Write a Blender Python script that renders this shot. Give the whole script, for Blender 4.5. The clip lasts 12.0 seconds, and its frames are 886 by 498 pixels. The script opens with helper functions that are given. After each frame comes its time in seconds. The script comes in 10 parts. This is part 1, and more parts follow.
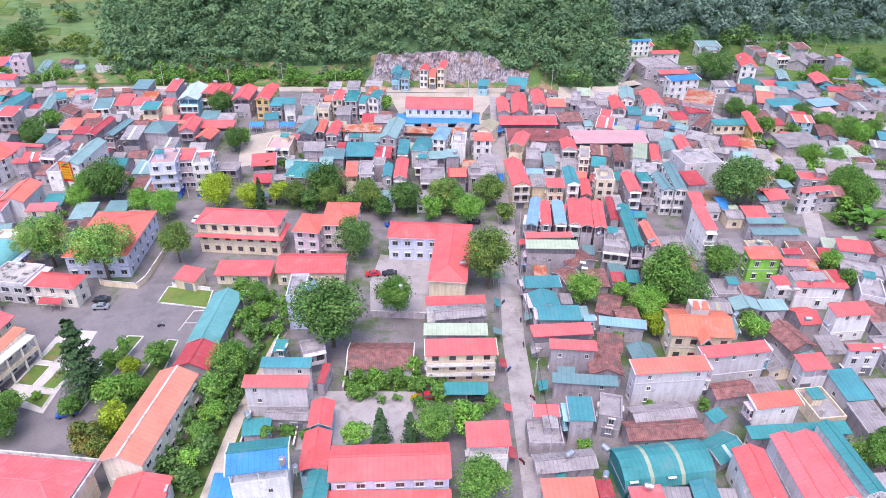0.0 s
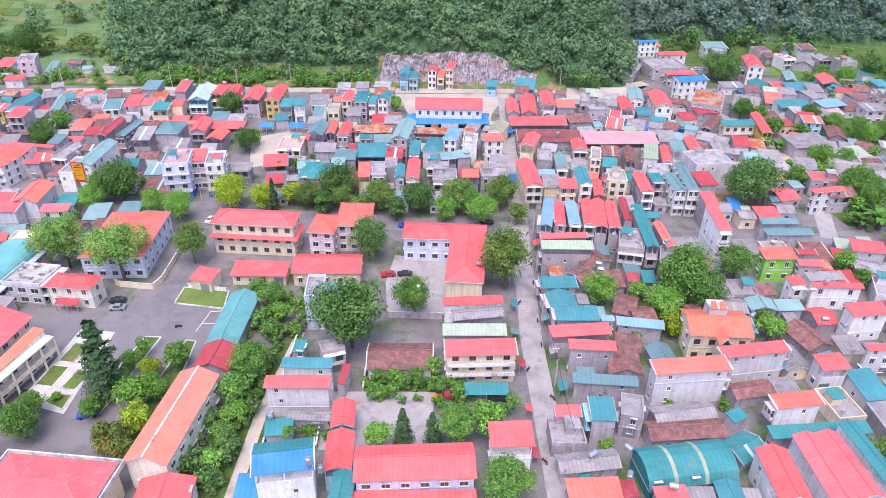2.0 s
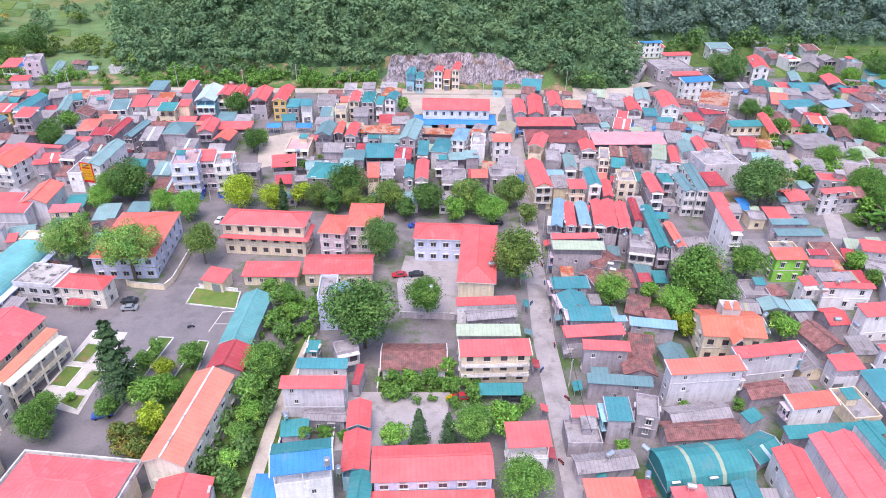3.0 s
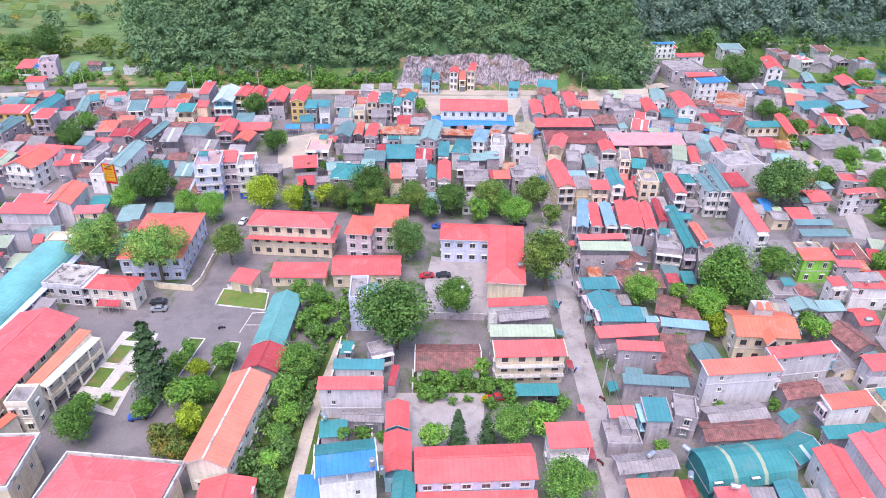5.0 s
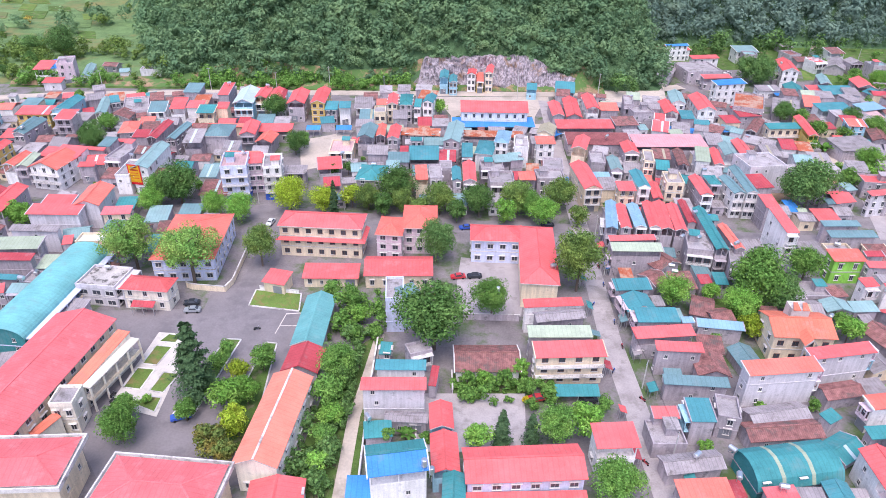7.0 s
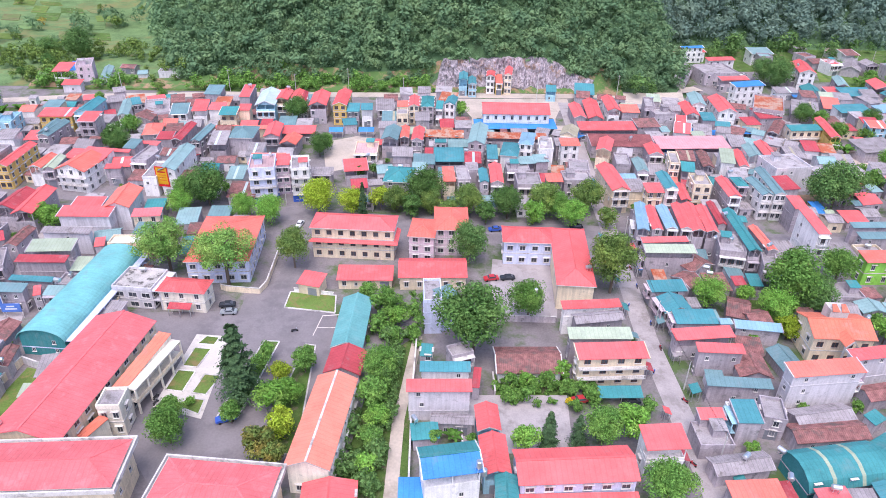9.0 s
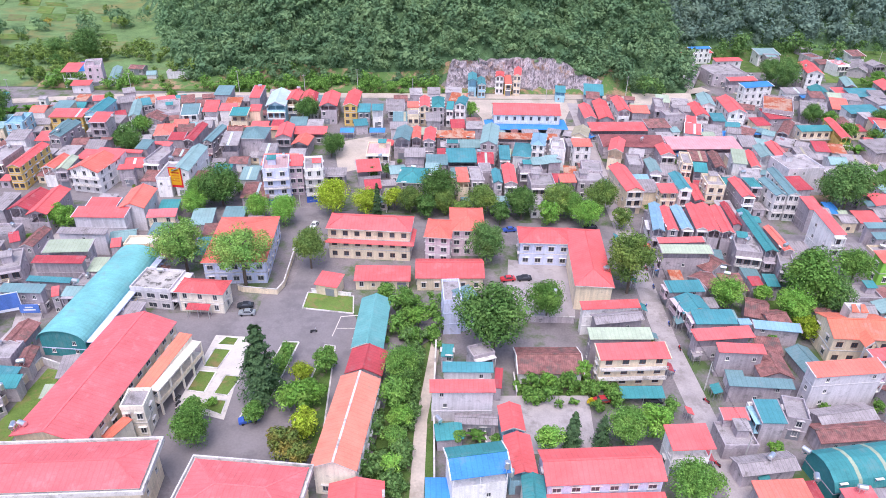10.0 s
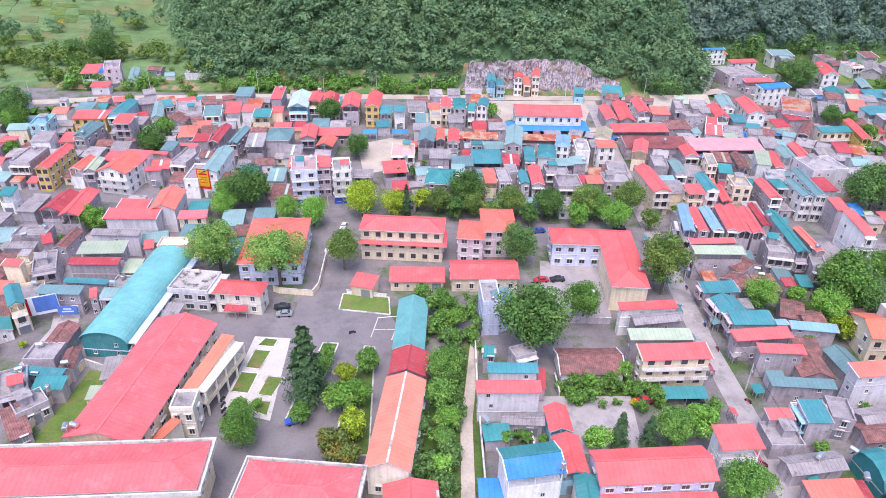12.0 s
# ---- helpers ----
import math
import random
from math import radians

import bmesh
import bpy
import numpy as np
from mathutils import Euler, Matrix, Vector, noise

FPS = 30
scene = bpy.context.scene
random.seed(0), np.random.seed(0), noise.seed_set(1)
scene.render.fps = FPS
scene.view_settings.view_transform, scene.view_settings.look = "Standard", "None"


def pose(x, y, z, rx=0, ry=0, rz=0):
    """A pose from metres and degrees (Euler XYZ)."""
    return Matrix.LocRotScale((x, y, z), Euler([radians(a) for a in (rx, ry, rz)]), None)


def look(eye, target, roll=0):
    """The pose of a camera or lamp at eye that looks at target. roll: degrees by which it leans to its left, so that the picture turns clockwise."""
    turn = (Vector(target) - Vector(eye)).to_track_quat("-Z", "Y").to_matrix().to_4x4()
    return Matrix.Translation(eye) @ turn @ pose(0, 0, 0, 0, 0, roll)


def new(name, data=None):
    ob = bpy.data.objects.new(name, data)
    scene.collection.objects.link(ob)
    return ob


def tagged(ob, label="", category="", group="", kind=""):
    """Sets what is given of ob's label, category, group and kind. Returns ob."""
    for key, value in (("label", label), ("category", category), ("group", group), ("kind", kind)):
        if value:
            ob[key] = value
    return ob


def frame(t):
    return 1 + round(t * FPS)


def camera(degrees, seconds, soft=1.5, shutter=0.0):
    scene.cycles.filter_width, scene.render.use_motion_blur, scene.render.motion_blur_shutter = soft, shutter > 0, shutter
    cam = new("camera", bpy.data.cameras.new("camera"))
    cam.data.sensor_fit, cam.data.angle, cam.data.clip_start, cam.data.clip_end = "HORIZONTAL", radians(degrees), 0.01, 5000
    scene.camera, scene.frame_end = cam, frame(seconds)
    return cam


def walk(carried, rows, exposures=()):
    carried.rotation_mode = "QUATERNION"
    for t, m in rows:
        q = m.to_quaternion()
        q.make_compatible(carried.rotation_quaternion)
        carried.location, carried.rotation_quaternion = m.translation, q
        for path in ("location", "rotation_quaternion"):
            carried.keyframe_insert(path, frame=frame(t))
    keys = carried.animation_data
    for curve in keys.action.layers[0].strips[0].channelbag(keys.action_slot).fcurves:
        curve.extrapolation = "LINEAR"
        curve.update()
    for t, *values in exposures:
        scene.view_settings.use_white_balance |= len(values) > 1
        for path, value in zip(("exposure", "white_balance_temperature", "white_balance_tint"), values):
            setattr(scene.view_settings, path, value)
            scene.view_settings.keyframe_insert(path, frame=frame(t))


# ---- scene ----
cam = camera(66.32, 12.0, soft=0.9)
# seconds, place, turn to the left, tilt, lean to the left
ROWS = [
    (0.0, 0.00, 0.00, 109.32, -0.000, -31.435, 0.694),
    (0.5, -1.08, -0.02, 109.28, -0.049, -31.410, 0.703),
    (1.0, -2.20, -0.09, 109.27, -0.078, -31.402, 0.720),
    (1.5, -3.53, -0.18, 109.28, -0.117, -31.386, 0.743),
    (2.0, -5.00, -0.25, 109.27, -0.190, -31.356, 0.771),
    (2.5, -6.72, -0.26, 109.24, -0.256, -31.331, 0.797),
    (3.0, -8.58, -0.29, 109.17, -0.310, -31.300, 0.828),
    (5.0, -16.93, -0.38, 109.04, -0.466, -31.210, 0.860),
    (5.5, -19.31, -0.41, 108.98, -0.509, -31.164, 0.893),
    (6.0, -21.75, -0.49, 108.91, -0.557, -31.129, 0.929),
    (6.5, -24.24, -0.58, 108.82, -0.634, -31.087, 0.962),
    (7.0, -26.67, -0.64, 108.76, -0.698, -31.048, 0.993),
    (9.0, -36.75, -0.69, 108.71, -0.852, -30.906, 1.031),
    (9.5, -39.44, -0.74, 108.68, -0.948, -30.869, 1.060),
    (10.0, -42.10, -0.76, 108.71, -1.023, -30.855, 1.084),
    (10.5, -44.77, -0.84, 108.78, -1.101, -30.836, 1.107),
    (11.0, -47.47, -0.94, 108.85, -1.171, -30.825, 1.127),
    (11.5, -50.09, -1.04, 108.91, -1.225, -30.802, 1.145),
    (12.0, -52.60, -1.14, 108.96, -1.270, -30.784, 1.154),
]
walk(cam, [(t, look((x, y, z), (Vector((x, y, z)) + Vector((-math.sin(radians(a)) * math.cos(radians(b)), math.cos(radians(a)) * math.cos(radians(b)), math.sin(radians(b))))), c))
           for t, x, y, z, a, b, c in ROWS],
     [(0.0, 0.25, 5960, 18), (12.0, 0.25, 5960, 18)])

# ---- light: bright overcast day ----
SUN_UP, SUN_ROUND = radians(66), radians(190)
world = bpy.data.worlds.new("sky")
scene.world = world
world.use_nodes = True
wn = world.node_tree.nodes
sky = wn.new("ShaderNodeTexSky")
sky.sky_type, sky.sun_disc = "NISHITA", False
sky.sun_elevation, sky.sun_rotation, sky.dust_density, sky.ozone_density = SUN_UP, SUN_ROUND, 4.0, 1.0
world.node_tree.links.new(sky.outputs[0], wn["Background"].inputs[0])
wn["Background"].inputs[1].default_value = 0.23
sun = new("sun", bpy.data.lights.new("sun", "SUN"))
sun.data.energy, sun.data.angle, sun.data.color = 1.1, radians(35), (1.0, 0.97, 0.93)
sun.matrix_world = look((0, 0, 200), (0 - 200 * math.sin(SUN_ROUND) / math.tan(SUN_UP), 0 - 200 * math.cos(SUN_ROUND) / math.tan(SUN_UP), 0))

# ---- materials ----
def material(name, colour, rough=0.8, metal=0.0, mottle=0.25, size=1.2, streak=0.0, vary=0.12, bump=0.1, ribs=0.0, rib_step=0.9, spots=None, spot_at=0.62, spot_size=0.35):
    """A surface with broad and fine mottling, optional streaks down the wall, raised ribs along the roof sheets, and stains."""
    m = bpy.data.materials.new(name)
    m.use_nodes = True
    n, link = m.node_tree.nodes, m.node_tree.links.new
    b = n["Principled BSDF"]
    b.inputs["Roughness"].default_value, b.inputs["Metallic"].default_value = rough, metal
    b.inputs["Specular IOR Level"].default_value = 0.5 if rough < 0.4 else 0.25
    co = n.new("ShaderNodeTexCoord")
    info = n.new("ShaderNodeObjectInfo")
    shift = n.new("ShaderNodeVectorMath")
    shift.operation = "MULTIPLY_ADD"
    shift.inputs[1].default_value = (1, 1, 1)
    grow = n.new("ShaderNodeVectorMath")
    grow.operation = "SCALE"
    grow.inputs[0].default_value = (37.0, 91.0, 13.0)
    link(info.outputs["Random"], grow.inputs["Scale"])
    link(co.outputs["Object"], shift.inputs[0])
    link(grow.outputs[0], shift.inputs[2])
    broad = n.new("ShaderNodeTexNoise")
    broad.inputs["Scale"].default_value, broad.inputs["Detail"].default_value, broad.inputs["Roughness"].default_value = size * 0.25, 5, 0.65
    fine = n.new("ShaderNodeTexNoise")
    fine.inputs["Scale"].default_value, fine.inputs["Detail"].default_value = size * 4, 4
    link(shift.outputs[0], broad.inputs["Vector"])
    link(shift.outputs[0], fine.inputs["Vector"])
    total = n.new("ShaderNodeMath")
    total.operation = "MULTIPLY_ADD"
    total.inputs[1].default_value = 0.45
    link(fine.outputs[0], total.inputs[0])
    link(broad.outputs[0], total.inputs[2])
    last = total.outputs[0]
    if streak:
        st = n.new("ShaderNodeTexNoise")
        st.inputs["Scale"].default_value, st.inputs["Detail"].default_value = 1.0, 4
        sq = n.new("ShaderNodeVectorMath")
        sq.operation = "MULTIPLY"
        sq.inputs[1].default_value = (1.6, 1.6, 0.12)
        link(shift.outputs[0], sq.inputs[0])
        link(sq.outputs[0], st.inputs["Vector"])
        ad = n.new("ShaderNodeMath")
        ad.operation = "MULTIPLY_ADD"
        ad.inputs[1].default_value = streak
        link(st.outputs[0], ad.inputs[0])
        link(last, ad.inputs[2])
        last = ad.outputs[0]
    span = n.new("ShaderNodeMapRange")
    middle = 0.72 + 0.5 * streak
    span.inputs["From Min"].default_value, span.inputs["From Max"].default_value = middle - 0.27, middle + 0.27
    span.inputs["To Min"].default_value, span.inputs["To Max"].default_value = 1 - mottle, 1 + mottle
    link(last, span.inputs["Value"])
    own = n.new("ShaderNodeMapRange")
    own.inputs["To Min"].default_value, own.inputs["To Max"].default_value = 1 - vary, 1 + vary
    link(info.outputs["Random"], own.inputs["Value"])
    both = n.new("ShaderNodeMath")
    both.operation = "MULTIPLY"
    link(span.outputs[0], both.inputs[0])
    link(own.outputs[0], both.inputs[1])
    tint = n.new("ShaderNodeVectorMath")
    tint.operation = "SCALE"
    tint.inputs[0].default_value = colour
    link(both.outputs[0], tint.inputs["Scale"])
    colour_out = tint.outputs[0]
    if spots:
        sp = n.new("ShaderNodeTexNoise")
        sp.inputs["Scale"].default_value, sp.inputs["Detail"].default_value, sp.inputs["Roughness"].default_value = spot_size, 6, 0.7
        link(shift.outputs[0], sp.inputs["Vector"])
        edge = n.new("ShaderNodeMapRange")
        edge.inputs["From Min"].default_value, edge.inputs["From Max"].default_value = spot_at - 0.06, spot_at + 0.06
        link(sp.outputs[0], edge.inputs["Value"])
        mix = n.new("ShaderNodeMix")
        mix.data_type = "RGBA"
        mix.inputs[7].default_value = (*spots, 1)
        link(edge.outputs[0], mix.inputs[0])
        link(colour_out, mix.inputs[6])
        colour_out = mix.outputs[2]
    height = fine.outputs[0]
    if ribs:
        sep = n.new("ShaderNodeSeparateXYZ")
        link(co.outputs["UV"], sep.inputs[0])
        step = n.new("ShaderNodeMath")
        step.operation = "PINGPONG"
        step.inputs[1].default_value = rib_step / 2
        link(sep.outputs[0], step.inputs[0])
        rib = n.new("ShaderNodeMapRange")
        rib.inputs["From Min"].default_value, rib.inputs["From Max"].default_value = 0.0, rib_step * 0.14
        rib.inputs["To Min"].default_value, rib.inputs["To Max"].default_value = 1.0, 0.0
        link(step.outputs[0], rib.inputs["Value"])
        seam = n.new("ShaderNodeMapRange")
        seam.inputs["To Min"].default_value, seam.inputs["To Max"].default_value = 1.0, 1 - ribs * 0.35
        link(rib.outputs[0], seam.inputs["Value"])
        sc = n.new("ShaderNodeVectorMath")
        sc.operation = "SCALE"
        link(colour_out, sc.inputs[0])
        link(seam.outputs[0], sc.inputs["Scale"])
        colour_out = sc.outputs[0]
        hh = n.new("ShaderNodeMath")
        hh.operation = "MULTIPLY_ADD"
        hh.inputs[1].default_value = 2.0 * ribs
        link(rib.outputs[0], hh.inputs[0])
        link(fine.outputs[0], hh.inputs[2])
        height = hh.outputs[0]
    link(colour_out, b.inputs["Base Color"])
    if bump:
        bp = n.new("ShaderNodeBump")
        bp.inputs["Strength"].default_value, bp.inputs["Distance"].default_value = bump, 0.05
        link(height, bp.inputs["Height"])
        link(bp.outputs[0], b.inputs["Normal"])
    return m


def sheet(name, colour, **more):
    return material(name, colour, **{**dict(rough=0.68, mottle=0.22, size=0.9, vary=0.13, bump=0.4, ribs=0.42, rib_step=1.05, spots=tuple(c * 0.8 + 0.07 for c in colour), spot_at=0.6, spot_size=0.3), **more})


ROOF = dict(
    r=sheet("red_sheet", (0.76, 0.14, 0.14)), p=sheet("pink_red_sheet", (0.80, 0.178, 0.188)), o=sheet("orange_red_sheet", (0.79, 0.19, 0.145)),
    ob=sheet("orange_sheet", (0.75, 0.21, 0.135)), r2=sheet("dark_red_sheet", (0.47, 0.075, 0.09)), t=sheet("teal_sheet", (0.06, 0.26, 0.27)),
    tb=sheet("blue_teal_sheet", (0.075, 0.265, 0.30)), u=sheet("blue_sheet", (0.06, 0.25, 0.62)), lb=sheet("light_blue_sheet", (0.25, 0.42, 0.55)),
    lw=sheet("white_blue_sheet", (0.5, 0.62, 0.66)), gt=sheet("grey_teal_sheet", (0.16, 0.27, 0.29)), lt=sheet("light_teal_sheet", (0.25, 0.38, 0.38)),
    k=sheet("pale_green_sheet", (0.40, 0.46, 0.34)), kh=sheet("khaki_sheet", (0.42, 0.38, 0.27)), aq=sheet("aqua_sheet", (0.17, 0.43, 0.43), ribs=0.3),
    pk=sheet("faded_pink_sheet", (0.55, 0.36, 0.36)), pk2=sheet("pink_sheet", (0.66, 0.30, 0.32)), ru=sheet("rusty_sheet", (0.45, 0.12, 0.06), spots=(0.5, 0.33, 0.25), spot_at=0.52),
    mr=material("maroon_tile", (0.26, 0.09, 0.09), mottle=0.4, ribs=0.9, rib_step=0.5, bump=0.5),
    m=material("brown_tile", (0.29, 0.135, 0.125), rough=0.9, mottle=0.6, size=3.0, ribs=1.0, rib_step=0.45, bump=0.6, spots=(0.16, 0.12, 0.11), spot_at=0.58),
    lg=material("weathered_cement_sheet", (0.33, 0.295, 0.305), rough=0.9, mottle=0.3, ribs=0.7, rib_step=0.9, bump=0.4, spots=(0.2, 0.175, 0.17), spot_at=0.6),
    g=material("concrete_roof", (0.38, 0.345, 0.355), rough=0.95, mottle=0.35, size=1.0, spots=(0.19, 0.17, 0.165), spot_at=0.6),
    rg=material("stained_concrete_roof", (0.52, 0.48, 0.46), rough=0.95, mottle=0.3, spots=(0.13, 0.12, 0.115), spot_at=0.55, spot_size=0.5),
    wh=material("white_roof", (0.75, 0.75, 0.73), mottle=0.12),
    orr=sheet("faded_orange_sheet", (0.76, 0.24, 0.17), spots=(0.62, 0.28, 0.2), spot_at=0.58))
ROOF["or"] = ROOF["orr"]


def paint(name, colour, **more):
    return material(name, colour, **{**dict(rough=0.9, mottle=0.2, size=0.9, streak=0.9, vary=0.08, bump=0.12, spots=tuple(c * 0.62 for c in colour), spot_at=0.63, spot_size=0.45), **more})


WALL = dict(
    g=paint("grey_render", (0.46, 0.405, 0.435), mottle=0.26, vary=0.16, spots=(0.25, 0.23, 0.24), spot_at=0.6), w=paint("white_paint", (0.84, 0.81, 0.80)),
    l=paint("pale_grey_paint", (0.66, 0.625, 0.655)), y=paint("cream_paint", (0.80, 0.67, 0.50)), b=paint("pale_blue_paint", (0.62, 0.65, 0.82)),
    p=paint("pale_pink_paint", (0.70, 0.56, 0.62)), c=paint("sky_blue_paint", (0.36, 0.58, 0.68)), Y=paint("yellow_paint", (0.72, 0.50, 0.16)), G=paint("bright_green_paint", (0.30, 0.64, 0.10)))
WALL["c2"] = WALL["y"]
WALL["k"] = paint("cream_white_paint", (0.84, 0.77, 0.66))
GLASS = material("window_glass", (0.07, 0.075, 0.09), rough=0.12, mottle=0.3, vary=0.3, bump=0.0)
FRAME = material("window_frame_paint", (0.62, 0.6, 0.58), mottle=0.1, vary=0.15, bump=0.0)
WOODEN = material("brown_shutter", (0.17, 0.075, 0.05), mottle=0.2, bump=0.0)
TRIM = material("white_trim", (0.68, 0.64, 0.62), mottle=0.25, spots=(0.36, 0.33, 0.31), spot_at=0.58)
STEEL = material("steel", (0.75, 0.76, 0.78), rough=0.32, metal=0.9, mottle=0.06, bump=0.0)
BLUE_BASE = material("blue_paint", (0.06, 0.14, 0.55), mottle=0.12)


# ---- meshes ----
class Shell:
    """Collects faces with a material slot and a place on the sheet."""

    def __init__(self):
        self.v, self.f, self.m, self.uv = [], [], [], []

    def face(self, pts, m=0, uv=None):
        k = len(self.v)
        self.v += [tuple(p) for p in pts]
        self.f.append(tuple(range(k, k + len(pts))))
        self.m.append(m)
        self.uv += uv or [(p[0], p[1]) for p in pts]

    def box(self, x0, x1, y0, y1, z0, z1, m=0, floor=False):
        a, b, c, d = (x0, y0), (x1, y0), (x1, y1), (x0, y1)
        for p, q in ((a, b), (b, c), (c, d), (d, a)):
            self.face([(*p, z0), (*q, z0), (*q, z1), (*p, z1)], m)
        self.face([(*a, z1), (*b, z1), (*c, z1), (*d, z1)], m)
        if floor:
            self.face([(*d, z0), (*c, z0), (*b, z0), (*a, z0)], m)

    def slab(self, a, b, c, d, thick=0.12, m=0, edge=None):
        """A sheet a-b along the eave, c-d along the ridge, with its thickness below."""
        A, B, Cc, D = (Vector(p) for p in (a, b, c, d))
        w, s = (B - A).length, (D - A).length
        self.face([A, B, Cc, D], m, [(0, 0), (w, 0), (w, s), (0, s)])
        low = [p - Vector((0, 0, thick)) for p in (A, B, Cc, D)]
        for p, q, pl, ql in ((A, B, low[0], low[1]), (B, Cc, low[1], low[2]), (Cc, D, low[2], low[3]), (D, A, low[3], low[0])):
            self.face([pl, ql, q, p], m if edge is None else edge)
        self.face([low[3], low[2], low[1], low[0]], m)

    def data(self, name, *mats):
        me = bpy.data.meshes.new(name)
        me.from_pydata(self.v, [], self.f)
        layer = me.uv_layers.new(name="sheet")
        layer.data.foreach_set("uv", [c for p in self.uv for c in p])
        for m in mats:
            me.materials.append(m)
        me.polygons.foreach_set("material_index", self.m)
        return me


def part(name, me, parent, label="", at=None):
    ob = new(name, me)
    ob.parent = parent
    if at is not None:
        ob.matrix_basis = at
    return tagged(ob, label)


def level(x, y):
    """The height of the ground in the town."""
    def s(a, b, v):
        k = min(1.0, max(0.0, (v - a) / (b - a)))
        return k * k * (3 - 2 * k)
    return 3.5 * s(190, 300, y) * (1 - s(20, 140, x))


def window_data(w, h, style):
    s = Shell()
    f = 0.09
    for x0, x1, z0, z1 in ((-w / 2, w / 2, 0, f), (-w / 2, w / 2, h - f, h), (-w / 2, -w / 2 + f, f, h - f), (w / 2 - f, w / 2, f, h - f), (-f / 3, f / 3, f, h - f)):
        s.box(x0, x1, -0.07, 0.02, z0, z1, 0, True)
    s.box(-w / 2 - 0.12, w / 2 + 0.12, -0.22, 0.02, -0.1, 0, 2, True)
    if style == "hood":
        s.box(-w / 2 - 0.25, w / 2 + 0.25, -0.5, 0.02, h + 0.15, h + 0.25, 2, True)
    frame_me = s.data("window", FRAME if style != "wood" else WOODEN, GLASS, TRIM)
    g = Shell()
    g.box(-w / 2 + f, w / 2 - f, -0.03, 0.01, f, h - f, 0)
    s.box(-w / 2 + f, w / 2 - f, -0.03, 0.01, f, h - f, 1)
    return frame_me, g.data("pane", GLASS), s.data("window", FRAME if style != "wood" else WOODEN, GLASS, TRIM)


WINDOWS = dict(small=window_data(0.9, 1.1, "plain"), wide=window_data(1.7, 1.5, "hood"), tall=window_data(1.2, 1.7, "hood"), wood=window_data(1.5, 1.5, "wood"), band=window_data(2.3, 1.5, "plain"))
DOOR = Shell()
DOOR.box(-1.3, 1.3, -0.05, 0.02, 0, 2.5, 0)
DOOR_ME = DOOR.data("shutter_door", material("shutter", (0.28, 0.29, 0.33), rough=0.5, metal=0.3, mottle=0.2))


BALCONIES = {}
SPOTS = []
leaf = Shell()
leaf.box(-0.85, 0.85, -0.06, 0.02, 0.02, 2.35, 1, True)
for edge_x in (-0.85, -0.04, 0.77):
    leaf.box(edge_x, edge_x + 0.08, -0.1, -0.06, 0.02, 2.35, 0, True)
GLAZED = leaf.data("balcony_door", WOODEN, GLASS)


def balcony_data(w):
    """A shallow balcony with a low parapet, balusters, corner posts and a canopy slab; and where its glazed doors stand."""
    w = round(w * 2) / 2
    if w not in BALCONIES:
        s = Shell()
        s.box(-w / 2, w / 2, -1.2, -0.01, -0.15, 0, 0, True)
        s.box(-w / 2, w / 2, -1.2, -1.1, 0.85, 0.95, 0, True)
        s.box(-w / 2, w / 2, -1.2, -1.1, 0, 0.22, 0, True)
        n = max(4, int(w / 0.45))
        for i in range(n + 1):
            xx = -w / 2 + (w - 0.07) * i / n
            s.box(xx, xx + 0.07, -1.18, -1.12, 0.22, 0.85)
        for xx in (-w / 2, w / 2 - 0.22):
            s.box(xx, xx + 0.22, -1.2, -0.98, 0, 2.7)
        s.box(-w / 2 - 0.15, w / 2 + 0.15, -1.35, -0.01, 2.7, 2.85, 0, True)
        BALCONIES[w] = s, [-w / 2 + w * (i + 0.5) / max(1, int(w / 2.2)) for i in range(max(1, int(w / 2.2)))], {}
    return BALCONIES[w]


def put_balcony(house, w, x, y, z, mat, turn=0):
    shell, doors, made = balcony_data(w)
    if mat.name not in made:
        made[mat.name] = shell.data("balcony", mat)
    b = part("balcony", made[mat.name], house, at=pose(x, y, z, 0, 0, turn))
    for c in doors:
        part("balcony_door", GLAZED, b, at=pose(c, 0, 0))


def put_window(house, kind, x, y, z, turn):
    frame_me, pane_me, whole_me = WINDOWS[kind]
    far = house.matrix_world.translation.y > 175
    w = part("window", whole_me if far else frame_me, house, at=pose(x, y, z, 0, 0, turn))
    if not far:
        part("pane", pane_me, w)


COLOUR_WORD = dict(r="red", p="bright red", o="orange-red", ob="orange", r2="dark red", t="teal", tb="blue-teal", u="blue", lb="light blue", lw="whitish blue", gt="grey-teal", lt="pale teal", k="pale green", kh="khaki", aq="aqua",
                   pk="faded pink", pk2="pink", ru="rusty", mr="maroon", m="brown tiled", lg="grey cement", g="bare concrete", rg="stained concrete", wh="white", orr="faded orange")
COLOUR_WORD["or"] = "faded orange"
WALL_WORD = dict(g="grey rendered", w="white painted", l="pale grey", y="cream painted", b="pale blue", p="pale pink", c="sky blue", Y="yellow", G="bright green", c2="cream", k="cream white")
SHAPE_WORD = dict(g="gabled", d="gabled", s="lean-to", h="hipped", f="flat", v="barrel-vaulted", m="curved")


